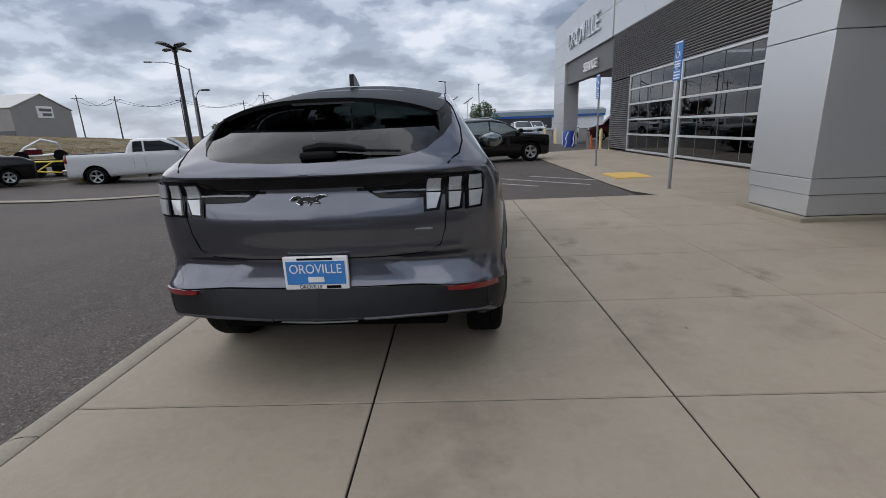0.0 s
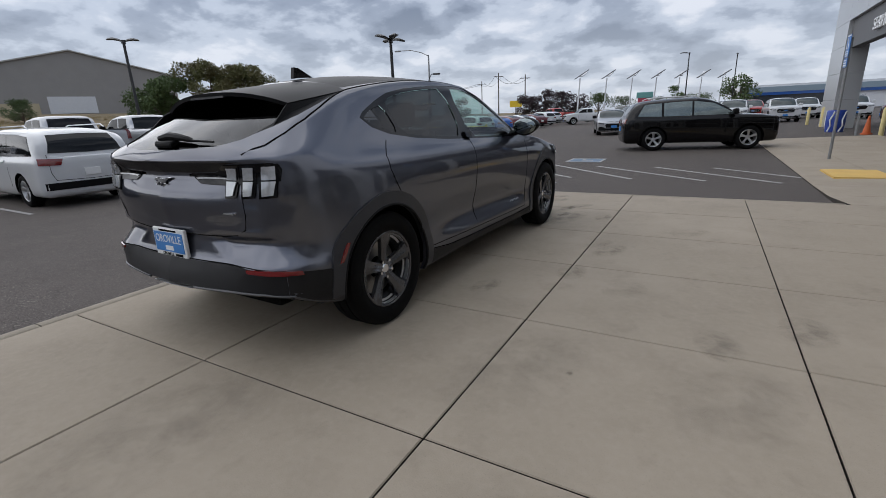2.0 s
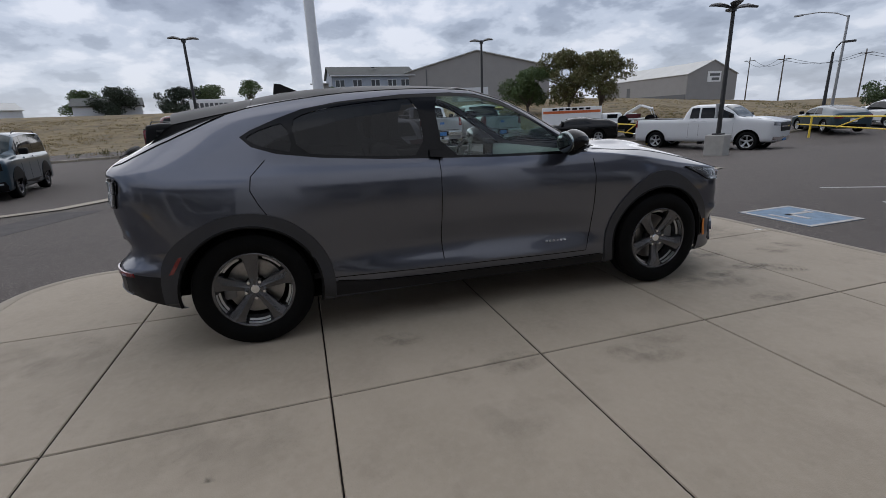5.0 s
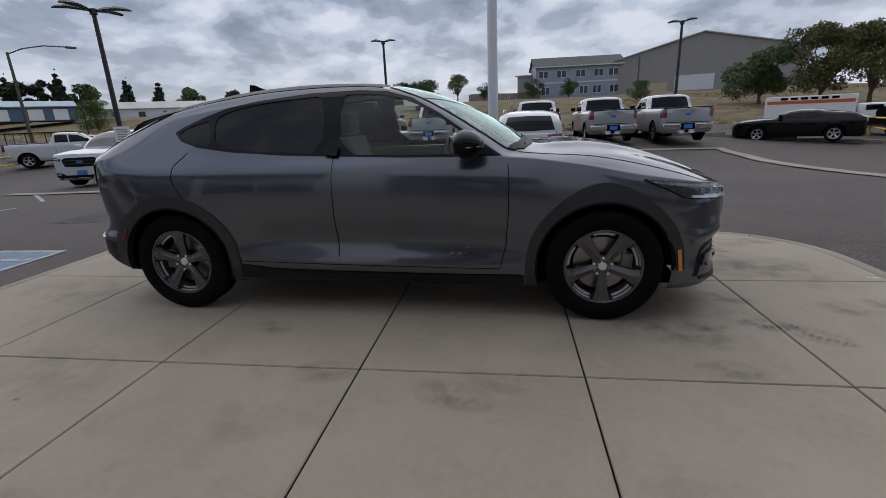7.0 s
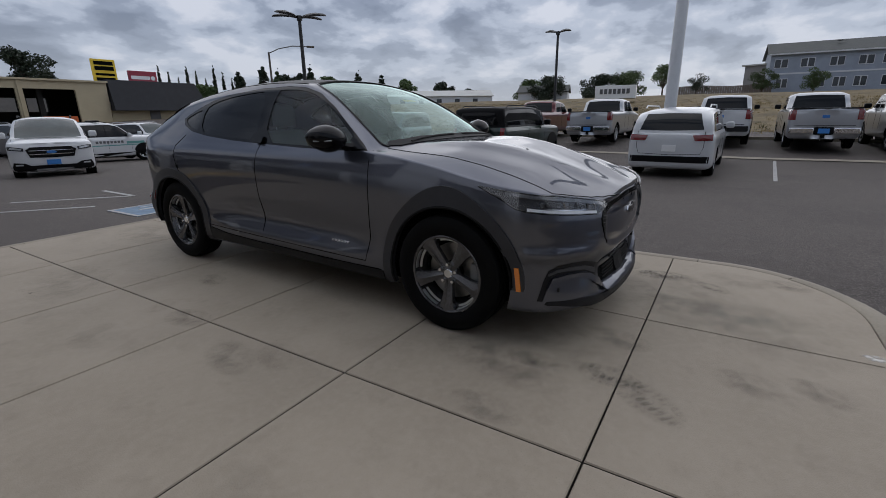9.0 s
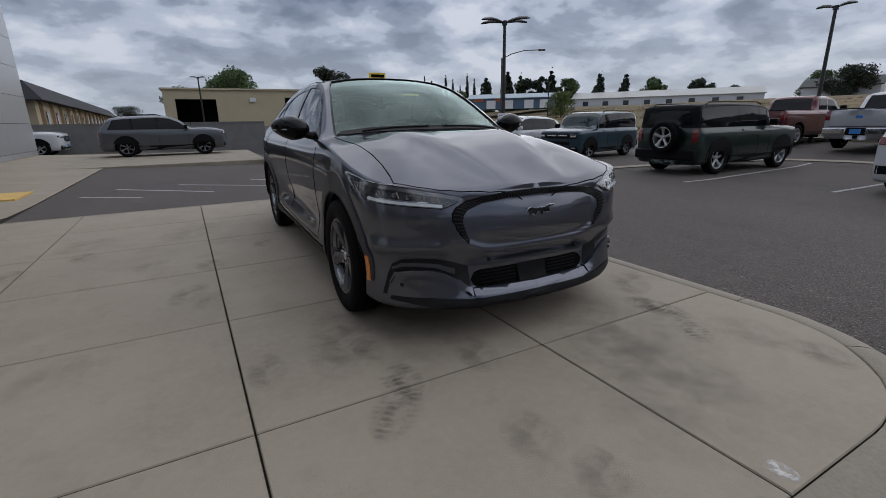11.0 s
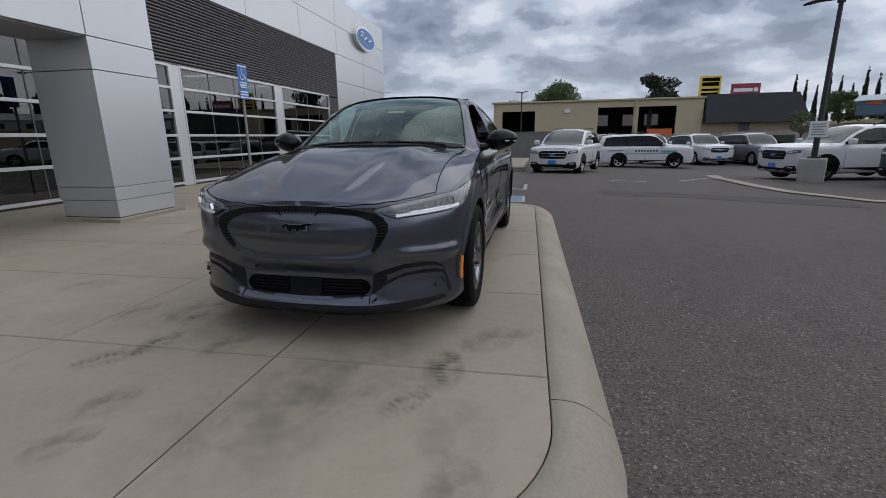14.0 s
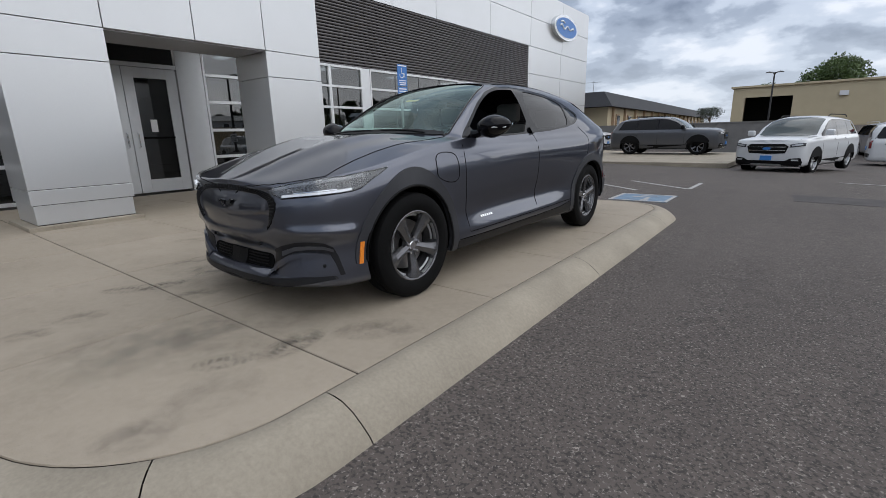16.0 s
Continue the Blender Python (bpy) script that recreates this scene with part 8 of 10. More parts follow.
# windows in dull cladding black: dark interior and reflections put into the colour
suv("dark grey three-row sport utility car on black wheels", pose(3.0, -21.25, -0.075, 0, 0, 90), "p_grey", rim="rim", wr=0.41, glazing="clad")
patrol = suv("white patrol sport utility car with green stripe", at(-7.2, -25.0, 90), "p_white", L=5.25, W=2.0, H=1.95, wb=3.02, wr=0.40, belt=1.22, nose=1.14, cowl=0.44, cowl_z=1.27, screen=0.15, roof_end=-0.90)
part("light_bar", box(-0.55, 0.55, -0.35, -0.10, 1.97, 2.05, 0.03), M["gloss_black"], patrol, "low black roof light bar")
for sx in (1, -1):
    for k in range(8):
        part("lettering_bar", box(sx * 1.003 - 0.006, sx * 1.003 + 0.006, -0.62 + 0.16 * k, -0.51 + 0.16 * k, 0.93, 1.05), M["sign_dark"], patrol)
    part("stripe", box(sx * 1.003 - 0.005, sx * 1.003 + 0.005, -1.2, 1.3, 0.80, 0.85), M["sign_green"], patrol)
    part("stripe", box(sx * 1.003 - 0.005, sx * 1.003 + 0.005, 0.75, 1.6, 0.88, 1.00, 0.0, pose(0, 0, 0)), M["sign_green"], patrol)
    part("stripe", box(sx * 1.003 - 0.005, sx * 1.003 + 0.005, -2.1, -1.25, 0.98, 1.04), M["steel"], patrol)
for x, y, rz, p, lab in ((-8.6, -30.6, 12, "p_white", "white full-size sport utility car in a row"), (-11.6, -29.9, 12, "p_white", "white full-size sport utility car in a row"), (-14.5, -28.9, 13, "p_steel", "silver grey full-size sport utility car in a row"), (-5.9, -31.2, 10, "p_steel", "grey full-size sport utility car in a row")):
    suv(lab, at(x, y, rz), p, L=5.33, W=2.03, H=1.94, wb=3.11, wr=0.41, belt=1.25, nose=1.18, cowl_z=1.30, screen=0.18, roof_end=-0.90, clad=0.0, group="far row of sport utility cars")
suv("white sport utility car seen past the wall corner", pose(10.3, -26.5, -0.14, 0, 0, 90), "p_white", roof_end=-0.9)
vehicle("sedan", "silver sedan facing the lot", at(-3.6, 27.3, 196), "p_silver", 4.87, 1.85, 1.48, 2.85, 0.34, kind="coupe", belt=0.96, nose=0.80, cowl=0.42, cowl_z=1.00, screen=0.12, roof_end=-0.45, tail=1.02, lamps="wide")
suv("dark teal sport utility car behind the silver sedan", at(-2.9, 33.5, 200), "p_teal", H=1.70)
row = ((-15.4, 26.3, "coupe", "p_teal", "dark sedan in the row along the bank"), (-15.5, 31.2, "suv", "p_white", "pale crossover in the row along the bank"), (-16.0, 36.0, "coupe", "p_bright", "bright blue sedan in the row along the bank"), (-16.3, 39.9, "coupe", "p_red", "dark red sedan in the row along the bank"), (-16.5, 43.6, "coupe", "p_white", "white sedan in the row along the bank"), (-16.8, 48.0, "coupe", "p_red", "red sedan in the row along the bank"), (-17.2, 52.5, "suv", "p_white", "white crossover in the row along the bank"), (-18.0, 57.5, "suv", "p_white", "white crossover in the row along the bank"))
for x, y, kd, p, lab in row:
    if kd == "coupe":
        vehicle("sedan", lab, at(x, y, 62), p, 4.45, 1.78, 1.38, 2.62, 0.33, kind="coupe", belt=0.90, nose=0.74, cowl=0.42, cowl_z=0.93, screen=0.12, roof_end=-0.45, tail=0.95, lamps="wide", group="row of cars along the bank", plate="white")
    else:
        suv(lab, at(x, y, 62), p, L=4.3, W=1.80, H=1.55, wb=2.6, wr=0.34, belt=0.97, nose=0.86, lamps="wide", group="row of cars along the bank", plate="white")
work = pickup("white work pickup truck with a black ladder rack", at(-20.8, -26.6, 40), "p_white", L=5.8)
for y in (-2.6, -1.7, -0.8):
    part("ladder_rack", tube([(-0.86, y, 1.36), (-0.86, y, 1.98), (0.86, y, 1.98), (0.86, y, 1.36)], 0.025, 6), M["black"], work)
for x in (-0.86, 0.86):
    part("ladder_rack", tube([(x, -2.7, 1.99), (x, 0.4, 1.99)], 0.025, 6), M["black"], work)
suv("bright red sport utility car beside the work truck", at(-23.4, -27.6, 45), "p_orange", L=4.6, H=1.68)
pickup("bright red pickup truck at the end of the row", at(-18.5, 63, 60), "p_orange")
pickup("white pickup truck parked facing the lot", at(-12.5, 57, 118), "p_white")
pickup("white pickup truck parked facing the lot", at(-6.8, 52, 150), "p_white")
for x, y, rz, p, lab in ((2.2, 44, 178, "p_white", "white sport utility car before the far dealership"), (4.4, 47, 182, "p_orange", "red sport utility car before the far dealership"), (6.2, 42, 184, "p_white", "white sport utility car before the far dealership"), (8.6, 50, 180, "p_white", "white sport utility car before the far dealership"), (11.0, 45, 178, "p_white", "white sport utility car before the far dealership"), (3.0, 38, 176, "p_white", "white sport utility car before the far dealership")):
    suv(lab, at(x, y, rz), p, L=4.7, group="cars before the far dealership")
vehicle("van", "dark red van inside the service drive", at(13.0, 33.5, 80), "p_red", 5.2, 2.0, 2.0, 3.1, 0.36, kind="van", belt=1.2, nose=1.0, cowl=0.62, cowl_z=1.2, screen=0.3, roof_end=-0.9, tail=1.2)

# ---- lamps, signs and small site things ----
def leaf_head(cx, cz, ang, length=1.05):
    """A flat oval lamp arm, like a leaf, that points outwards and a little up."""
    bm = bmesh.new()
    prof = ((0.10, 0.05, 0.05), (0.30, 0.13, 0.075), (0.6, 0.19, 0.085), (0.9, 0.15, 0.06), (1.0, 0.04, 0.03))
    rows = []
    for t, w, th in prof:
        x, z = t * length, 0.10 * math.sin(t * 2.4)
        rows.append([bm.verts.new(c) for c in ((x, -w, z), (x, 0, z + th), (x, w, z), (x, 0, z - th * 0.5))])
    for r0, r1 in zip(rows, rows[1:]):
        for k in range(4):
            bm.faces.new((r0[k], r1[k], r1[(k + 1) % 4], r0[(k + 1) % 4]))
    bm.faces.new(rows[0])
    bm.faces.new(list(reversed(rows[-1])))
    bmesh.ops.recalc_face_normals(bm, faces=bm.faces)
    bmesh.ops.transform(bm, matrix=pose(0, 0, cz, 0, 0, ang), verts=bm.verts)
    return bm


def lot_lamp(x, y, top, angles, base_h=0.0, sign=False, rz=0, z0=None, length=1.0):
    g = terrain(x, y) if z0 is None else z0
    lamp = thing("street_lamp", "black car-park lamp post with leaf-shaped lamp heads" + (" on a concrete base" if base_h else ""), "lamp post", pose(x, y, g, 0, 0, rz), "car-park lamp posts")
    hgt = top - g
    part("pole", tube([(0, 0, base_h - 0.02 if base_h else -0.05), (0, 0, hgt)], [0.085, 0.06], 10), M["pole_black"], lamp)
    part("hub", tube([(0, 0, hgt - 0.08), (0, 0, hgt + 0.08)], 0.10, 10), M["pole_black"], lamp)
    for a in angles:
        part("lamp_head", leaf_head(0, hgt, a, length), M["pole_black"], lamp)
    if base_h:
        part("base", box(-0.33, 0.33, -0.33, 0.33, -0.1, base_h, 0.03), M["stone"], lamp, "square concrete base")
        part("foot_plate", box(-0.16, 0.16, -0.16, 0.16, base_h, base_h + 0.05), M["pole_black"], lamp)
    if sign:
        s = part("sign_plate", box(-0.23, 0.23, -0.115, -0.10, 1.35, 1.83, 0.004), M["white"], lamp, "white notice plate with grey text bars")
        for k in range(5):
            part("text_bar", box(-0.17 + 0.02 * (k % 2), 0.17 - 0.03 * (k % 3), -0.119, -0.114, 1.42 + k * 0.075, 1.45 + k * 0.075), M["steel"], s)
    return lamp


lot_lamp(-9.9, 13.2, 4.45, (25, 155, 205, 335), 0.75, True, rz=-65)
lot_lamp(-9.55, -11.8, 4.83, (25, 155, 205, 335), 0.72, True, rz=150)
lot_lamp(-22.2, 8.7, 5.28, (0, 180), rz=60, length=0.66)
lot_lamp(-21.75, -6.3, 5.29, (0, 180), rz=100, length=0.66)
lot_lamp(-38, -43, 5.6, (0, 180), rz=20, length=0.66)
lot_lamp(1.0, -47.0, 5.6, (0, 180), rz=0, z0=1.0, length=0.66)
lot_lamp(-2, 62, 7.4, (0,), rz=180)
lot_lamp(3.0, 75, 8.0, (0,), rz=90)

big = thing("flag_pole", "thick pale grey steel pole on a square collar", "pole", pose(-20.8, -0.45, ground_z(-20.8)))
part("pole", tube([(0, 0, 0.5), (0, 0, 16)], [0.26, 0.22], 24), M["pole_white"], big)
part("collar", box(-0.42, 0.42, -0.42, 0.42, 0.0, 0.78, 0.05), M["pole_white"], big)
part("footing", box(-0.75, 0.75, -0.75, 0.75, -0.15, 0.06, 0.02), M["stone"], big)


def cobra_lamp(x, y, top, ang, reach, mat="steel"):
    g = terrain(x, y)
    lamp = thing("street_lamp", "tall grey street lamp with a long curved arm", "lamp post", pose(x, y, g, 0, 0, ang), "street lamps")
    h = top - g
    part("pole", tube([(0, 0, -0.1), (0, 0, h - 0.6)], [0.12, 0.08], 10), M[mat], lamp)
    part("arm", tube([(0, 0, h - 0.7), (reach * 0.25, 0, h - 0.3), (reach * 0.6, 0, h - 0.02), (reach, 0, h)], 0.04, 8), M[mat], lamp)
    part("lamp_head", box(reach - 0.1, reach + 0.55, -0.12, 0.12, h - 0.09, h + 0.05, 0.03), M[mat], lamp)


cobra_lamp(-25.9, 41.4, 8.4, 200, 3.2)
cobra_lamp(-22.0, 35.0, 5.2, 20, 0.6, "pole_black")
cobra_lamp(-24.3, -33.4, 7.4, 150, 3.4, "pole_wood")

# slanted white lamps at the far dealership
for k in range(7):
    x, y = -19.5 + 3.4 * k, 78 + 4.5 * k
    lamp = thing("slant_lamp", "white lot lamp with slanted flat panel head", "lamp post", pose(x, y, 0, 0, 0, 25), "slanted lot lamps")
    part("pole", tube([(0, 0, -0.2), (0.35, 0, 6.6)], [0.13, 0.10], 8), M["pole_white"], lamp)
    part("lamp_head", box(-1.2, 1.4, -0.3, 0.3, -0.05, 0.08, 0.02, pose(0.5, 0, 7.1, 0, -32, 0)), M["sign_dark"], lamp)
    part("lamp_head", box(0.0, 2.6, -0.3, 0.3, -0.05, 0.08, 0.02, pose(0.6, 0.4, 6.9, 0, -18, 60)), M["pole_white"], lamp)


def ada_sign(x, y, z, rz):
    s = thing("parking_sign", "blue accessible parking sign on a leaning steel post", "sign", pose(x, y, z, 0, 0, rz), "accessible parking signs")
    part("post", tube([(0, 0, -0.1), (0, 0, 2.72)], 0.031, 10), M["steel"], s)
    p = part("sign_plate", box(-0.048, -0.036, -0.155, 0.155, 2.30, 2.78, 0.003), M["sign_blue"], s)
    for z0, z1, w in ((2.74, 2.765, 0.14), (2.36, 2.385, 0.11), (2.32, 2.34, 0.10), (2.41, 2.43, 0.12)):
        part("text_bar", box(-0.052, -0.047, -w, w, z0, z1), M["letter"], p)
    part("symbol", tube([(-0.05, 0.03, 2.70), (-0.05, 0.02, 2.58), (-0.05, -0.06, 2.58), (-0.05, -0.08, 2.50)], 0.010, 6), M["letter"], p)
    part("symbol", tube([(-0.05, 0.02 + 0.065 * math.cos(a), 2.545 + 0.065 * math.sin(a)) for a in np.linspace(2.4, 6.6, 12)], 0.008, 6), M["letter"], p)
    q = part("sign_plate", box(-0.048, -0.036, -0.155, 0.155, 2.08, 2.28, 0.003), M["sign_blue"], s)
    for k in range(3):
        part("text_bar", box(-0.052, -0.047, -0.12, 0.12, 2.11 + 0.055 * k, 2.135 + 0.055 * k), M["letter"], q)


ada_sign(4.80, 5.10, walk_z(4.8, 5.1), 2)
ada_sign(4.86, 10.72, walk_z(4.8, 10.7), 2)
ada_sign(5.05, -4.62, walk_z(5.0, -4.6), -2)

# by the service bay
def bollard(x, y):
    b = thing("bollard", "round-topped cream yellow steel bollard", "bollard", pose(x, y, -0.14), "service bay bollards")
    part("post", tube([(0, 0, -0.1), (0, 0, 0.98), (0, 0, 1.05), (0, 0, 1.09)], [0.085, 0.085, 0.06, 0.01], 14), M["bollard"], b)


for x, y in ((7.95, 21.2), (7.3, 30.5), (7.0, 33.5), (7.9, 19.3)):
    bollard(x, y)
for x, y in ((6.9, 19.6), (7.0, 20.3)):
    r = thing("bike_rack", "bent galvanised steel bicycle hoop", "bicycle rack", pose(x, y, -0.08, 0, 0, 80), "bicycle hoops")
    part("hoop", tube([(-0.3, 0, -0.05), (-0.3, 0, 0.7), (-0.2, 0, 0.85), (0, 0, 0.9), (0.2, 0, 0.85), (0.3, 0, 0.7), (0.3, 0, -0.05)], 0.028, 8), M["steel"], r)
drum = thing("striped_bin", "blue and white striped plastic bin by the pier", "bin", pose(7.0, 24.6, -0.14))
part("bin_body", lathe([(0.0, 0.0), (0.34, 0.0), (0.37, 0.45), (0.37, 0.92), (0.33, 0.98), (0.0, 0.98)], 20, "z"), M["bin_blue"], drum)
for k in range(5):
    a = 2 * math.pi * k / 5
    part("stripe", tube([(0.345 * math.cos(a), 0.345 * math.sin(a), 0.03), (0.372 * math.cos(a + 0.35), 0.372 * math.sin(a + 0.35), 0.30), (0.375 * math.cos(a + 0.2), 0.375 * math.sin(a + 0.2), 0.55), (0.372 * math.cos(a + 0.6), 0.372 * math.sin(a + 0.6), 0.92)], 0.035, 6), M["white"], drum)
bin2 = thing("orange_cone", "orange traffic cone beside the bicycle hoops", "traffic cone", pose(7.7, 22.2, -0.14))
part("cone", lathe([(0.0, 0.75), (0.03, 0.75), (0.14, 0.05), (0.2, 0.05), (0.2, 0.0)], 14, "z"), M["orange"], bin2)


def barrier(x, y, rz, n=2):
    b = thing("pipe_barrier", "bright yellow tubular swing barrier", "barrier", pose(x, y, terrain(x, y), 0, 0, rz), "yellow barriers")
    part("post", tube([(0, 0, -0.1), (0, 0, 1.15)], 0.06, 8), M["yellow"], b)
    part("rail", tube([(0, 0, 1.0), (5.5, 0, 1.0)], 0.035, 8), M["yellow"], b)
    part("rail", tube([(0, 0, 0.45), (5.5, 0, 0.6)], 0.03, 8), M["yellow"], b)
    part("brace", tube([(1.6, 0, 1.0), (3.0, 0, 0.5)], 0.03, 8), M["yellow"], b)
    part("post", tube([(4.6, 0, -0.1), (4.6, 0, 1.0)], 0.05, 8), M["yellow"], b)


barrier(-10.0, 22.6, 165)
barrier(-17.4, 16.3, 165)


def flatbed():
    """A low car trailer with a stripped tube-framed crawler lashed on it."""
    x, y, rz = -21.3, 18.9, 44
    t = thing("flatbed_trailer", "low black flatbed trailer parked beyond the lot", "trailer", pose(x, y, terrain(x, y), 0, 0, rz))
    part("deck", box(-2.6, 2.6, -1.0, 1.0, 0.62, 0.74, 0.02), M["black"], t)
    for sy in (-1.0, 1.0):
        part("side_rail", box(-2.6, 2.6, sy - 0.04, sy + 0.04, 0.52, 0.84, 0.01), M["black"], t)
        for wx_ in (-0.45, 0.45):
            part("wheel", tube([(wx_, sy * 0.72, 0.34), (wx_, sy * 0.95, 0.34)], 0.34, 16), M["tyre"], t)
    part("drawbar", tube([(2.6, -0.7, 0.6), (3.9, 0, 0.5), (2.6, 0.7, 0.6)], 0.05, 6), M["black"], t)
    c = thing("crawler_frame", "white and red tube-framed buggy on the trailer", "buggy", t.matrix_basis @ pose(-0.2, 0, 0.74))
    for sy in (-0.55, 0.55):
        part("side_tube", tube([(-0.95, sy, 0.35), (-0.55, sy, 0.75), (0.15, sy * 0.9, 1.15), (0.75, sy, 0.95), (0.95, sy, 0.45), (0.3, sy, 0.35), (-0.95, sy, 0.35)], 0.06, 8), M["white"], c)
        part("body_panel", box(-0.75, 0.10, sy - 0.02, sy + 0.02, 0.30, 0.66, 0.01), M["p_red"], c)
        for wx_ in (-0.75, 0.80):
            part("wheel", tube([(wx_, sy * 1.05, 0.30), (wx_, sy * 1.45, 0.30)], 0.30, 16), M["tyre"], c)
    for q in ((-0.55, 0.75), (0.15, 1.12), (0.75, 0.95)):
        part("cross_tube", tube([(q[0], -0.52, q[1]), (q[0], 0.52, q[1])], 0.045, 8), M["white"], c)
    part("engine", box(-0.70, -0.1, -0.3, 0.3, 0.30, 0.72, 0.06), M["white"], c)


flatbed()
barrier(-14.9, -27.3, 190)
cab = thing("utility_cabinet", "dull green electrical utility cabinets by the bank", "cabinet", pose(-16.5, -30.5, terrain(-16.5, -30.5)))
part("case", box(-0.9, 0.9, -0.5, 0.5, 0, 1.7, 0.04), M["leaf_dark"], cab)
part("case", box(1.2, 2.4, -0.4, 0.4, 0, 1.2, 0.04), M["leaf_dark"], cab)

# hired moving truck on the street behind the lot, its lettering drawn as bars
mv = thing("moving_truck", "white and orange box moving truck on the street", "truck", pose(-27.6, 19.0, terrain(-27.6, 19.0), 0, 0, -28) @ Matrix.Diagonal((0.75, 0.95, 0.62, 1)))
part("box", box(-1.1, 1.1, -3.4, 1.1, 0.75, 2.75, 0.05), M["white"], mv)
part("stripe", box(-1.112, 1.112, -3.3, 1.0, 2.05, 2.35), M["orange"], mv)
for k in range(6):
    part("text_bar", box(-1.118, 1.118, -2.6 + 0.5 * k, -2.25 + 0.5 * k, 2.42, 2.64), M["gap"], mv)
part("cab", box(-0.98, 0.98, 1.15, 2.6, 0.55, 1.9, 0.22), M["white"], mv)
part("bonnet", box(-0.92, 0.92, 2.3, 3.5, 0.5, 1.22, 0.16), M["white"], mv)
part("cab_glass", box(-0.99, 0.99, 1.5, 2.3, 1.25, 1.75, 0.05), M["car_glass"], mv)
for x in (0.92, -0.92):
    for y in (-2.2, 2.7):
        put_wheel(wheels_of(0.385, "rim_silver"), mv, x, y, 0.385)

# ---- trees ----
def leaf_cloud(blobs, n, size, seed, flat=0.8):
    """Leaves and leaf clumps scattered through round masses, thinner inside, with a ragged outline."""
    rng = np.random.default_rng(seed)
    total = sum(b[3] ** 2 for b in blobs)
    vs, fs = [], []
    for bx, by, bz, br in blobs:
        for _ in range(int(n * br * br / total)):
            d = rng.normal(size=3)
            d /= np.linalg.norm(d)
            r = br * (0.45 + 0.6 * rng.random() ** 0.6) * (0.8 + 0.35 * noise.noise((d[0] * 2 + bx, d[1] * 2 + by, d[2] * 2 + bz)))
            c = np.array((bx, by, bz)) + d * r * np.array((1, 1, flat))
            a, b = rng.normal(size=3), rng.normal(size=3)
            a /= np.linalg.norm(a)
            b -= a * (a @ b)
            b /= np.linalg.norm(b)
            s = size * (0.5 + rng.random())
            k = len(vs)
            vs += [tuple(c + a * s), tuple(c + b * s * 0.55 + a * s * 0.2), tuple(c - a * s), tuple(c - b * s * 0.55)]
            fs.append((k, k + 1, k + 2, k + 3))
    me = bpy.data.meshes.new("crown")
    me.from_pydata(vs, [], fs)
    me.update()
    return me


def tree(x, y, h, spread, mat, seed, label, trunk_h=0.35, n=2600, size=0.17, conifer=False, z=None):
    rng = random.Random(seed)
    g = terrain(x, y) if z is None else z
    t = thing("tree", label, "tree", pose(x, y, g, 0, 0, rng.random() * 360), "trees")
    th = h * trunk_h
    part("trunk", tube([(0, 0, -0.2), (0.05 * h * 0.2, 0.02 * h, th), (0.02 * h, 0, h * 0.75)], [h * 0.028, h * 0.02, h * 0.006], 8), M["bark"], t)
    blobs = []
    if conifer:
        m = max(9, int(h / spread * 3.0))
        for k in range(m):
            f = k / (m - 1)
            blobs.append((rng.uniform(-0.1, 0.1) * spread, rng.uniform(-0.1, 0.1) * spread, th * 0.7 + (h - th * 0.7) * f * 0.97, max(0.06, spread * (1 - f) ** 0.8 * rng.uniform(0.75, 1.15))))
    else:
        for k in range(20):
            a = 2.4 * k + rng.uniform(-0.5, 0.5)
            r = spread * rng.uniform(0.10, 0.78) * (k < 19)
            top_z = th + (h - th) * (1.0 - 0.45 * (r / spread) ** 2)
            zz = th * 0.9 + (top_z - th * 0.9) * rng.uniform(0.12, 1.0)
            br = spread * rng.uniform(0.24, 0.44)
            blobs.append((r * math.cos(a), r * math.sin(a), min(zz, h - br * 0.8), br))
            if k % 2:
                continue
            part("limb", tube([(0, 0, th * 0.8), (r * 0.5 * math.cos(a), r * 0.5 * math.sin(a), (th + zz) / 2), (r * math.cos(a), r * math.sin(a), zz)], [h * 0.013, h * 0.009, h * 0.003], 6), M["bark"], t)
    me = leaf_cloud(blobs, int(n * 1.7), size * 0.78 * h / 6, seed)
    me.materials.append(M[mat])
    shared("crown", me, t)
    return t


def polar(c, az, d):
    return c[0] - math.sin(radians(az)) * d, c[1] + math.cos(radians(az)) * d


C7, C15, C3, C8, C10, C14, C0 = (3.73, 0.98), (2.2, -3.96), (3.23, -2.92), (3.48, 1.99), (2.04, 3.99), (-1.32, 4.58), (0.72, -4.32)
tree(*polar(C7, 65.8, 57), 6.6, 3.6, "leaf", 11, "spreading green tree before the grey shed", n=9000, trunk_h=0.14, size=0.12)
tree(*polar(C7, 61.0, 56), 7.2, 4.4, "leaf_brown", 12, "tree with turning bronze leaves before the shed", n=9000, trunk_h=0.2, size=0.11)
tree(*polar(C7, 57.6, 54), 7.0, 3.6, "leaf_brown", 13, "tree with turning bronze leaves before the shed", n=7000, trunk_h=0.2, size=0.11)
tree(*polar(C3, 30.2, 60), 3.6, 2.2, "leaf", 14, "round green tree on the bank", trunk_h=0.2)
for k, (az, d, hh) in enumerate(((21.5, 88, 4.6), (19.4, 86, 5.2), (17.4, 90, 5.0), (15.6, 92, 4.6))):
    tree(*polar(C3, az, d), hh, 2.9, "leaf_purple", 20 + k, "dense dark purple-leaved tree", trunk_h=0.15, n=2400)
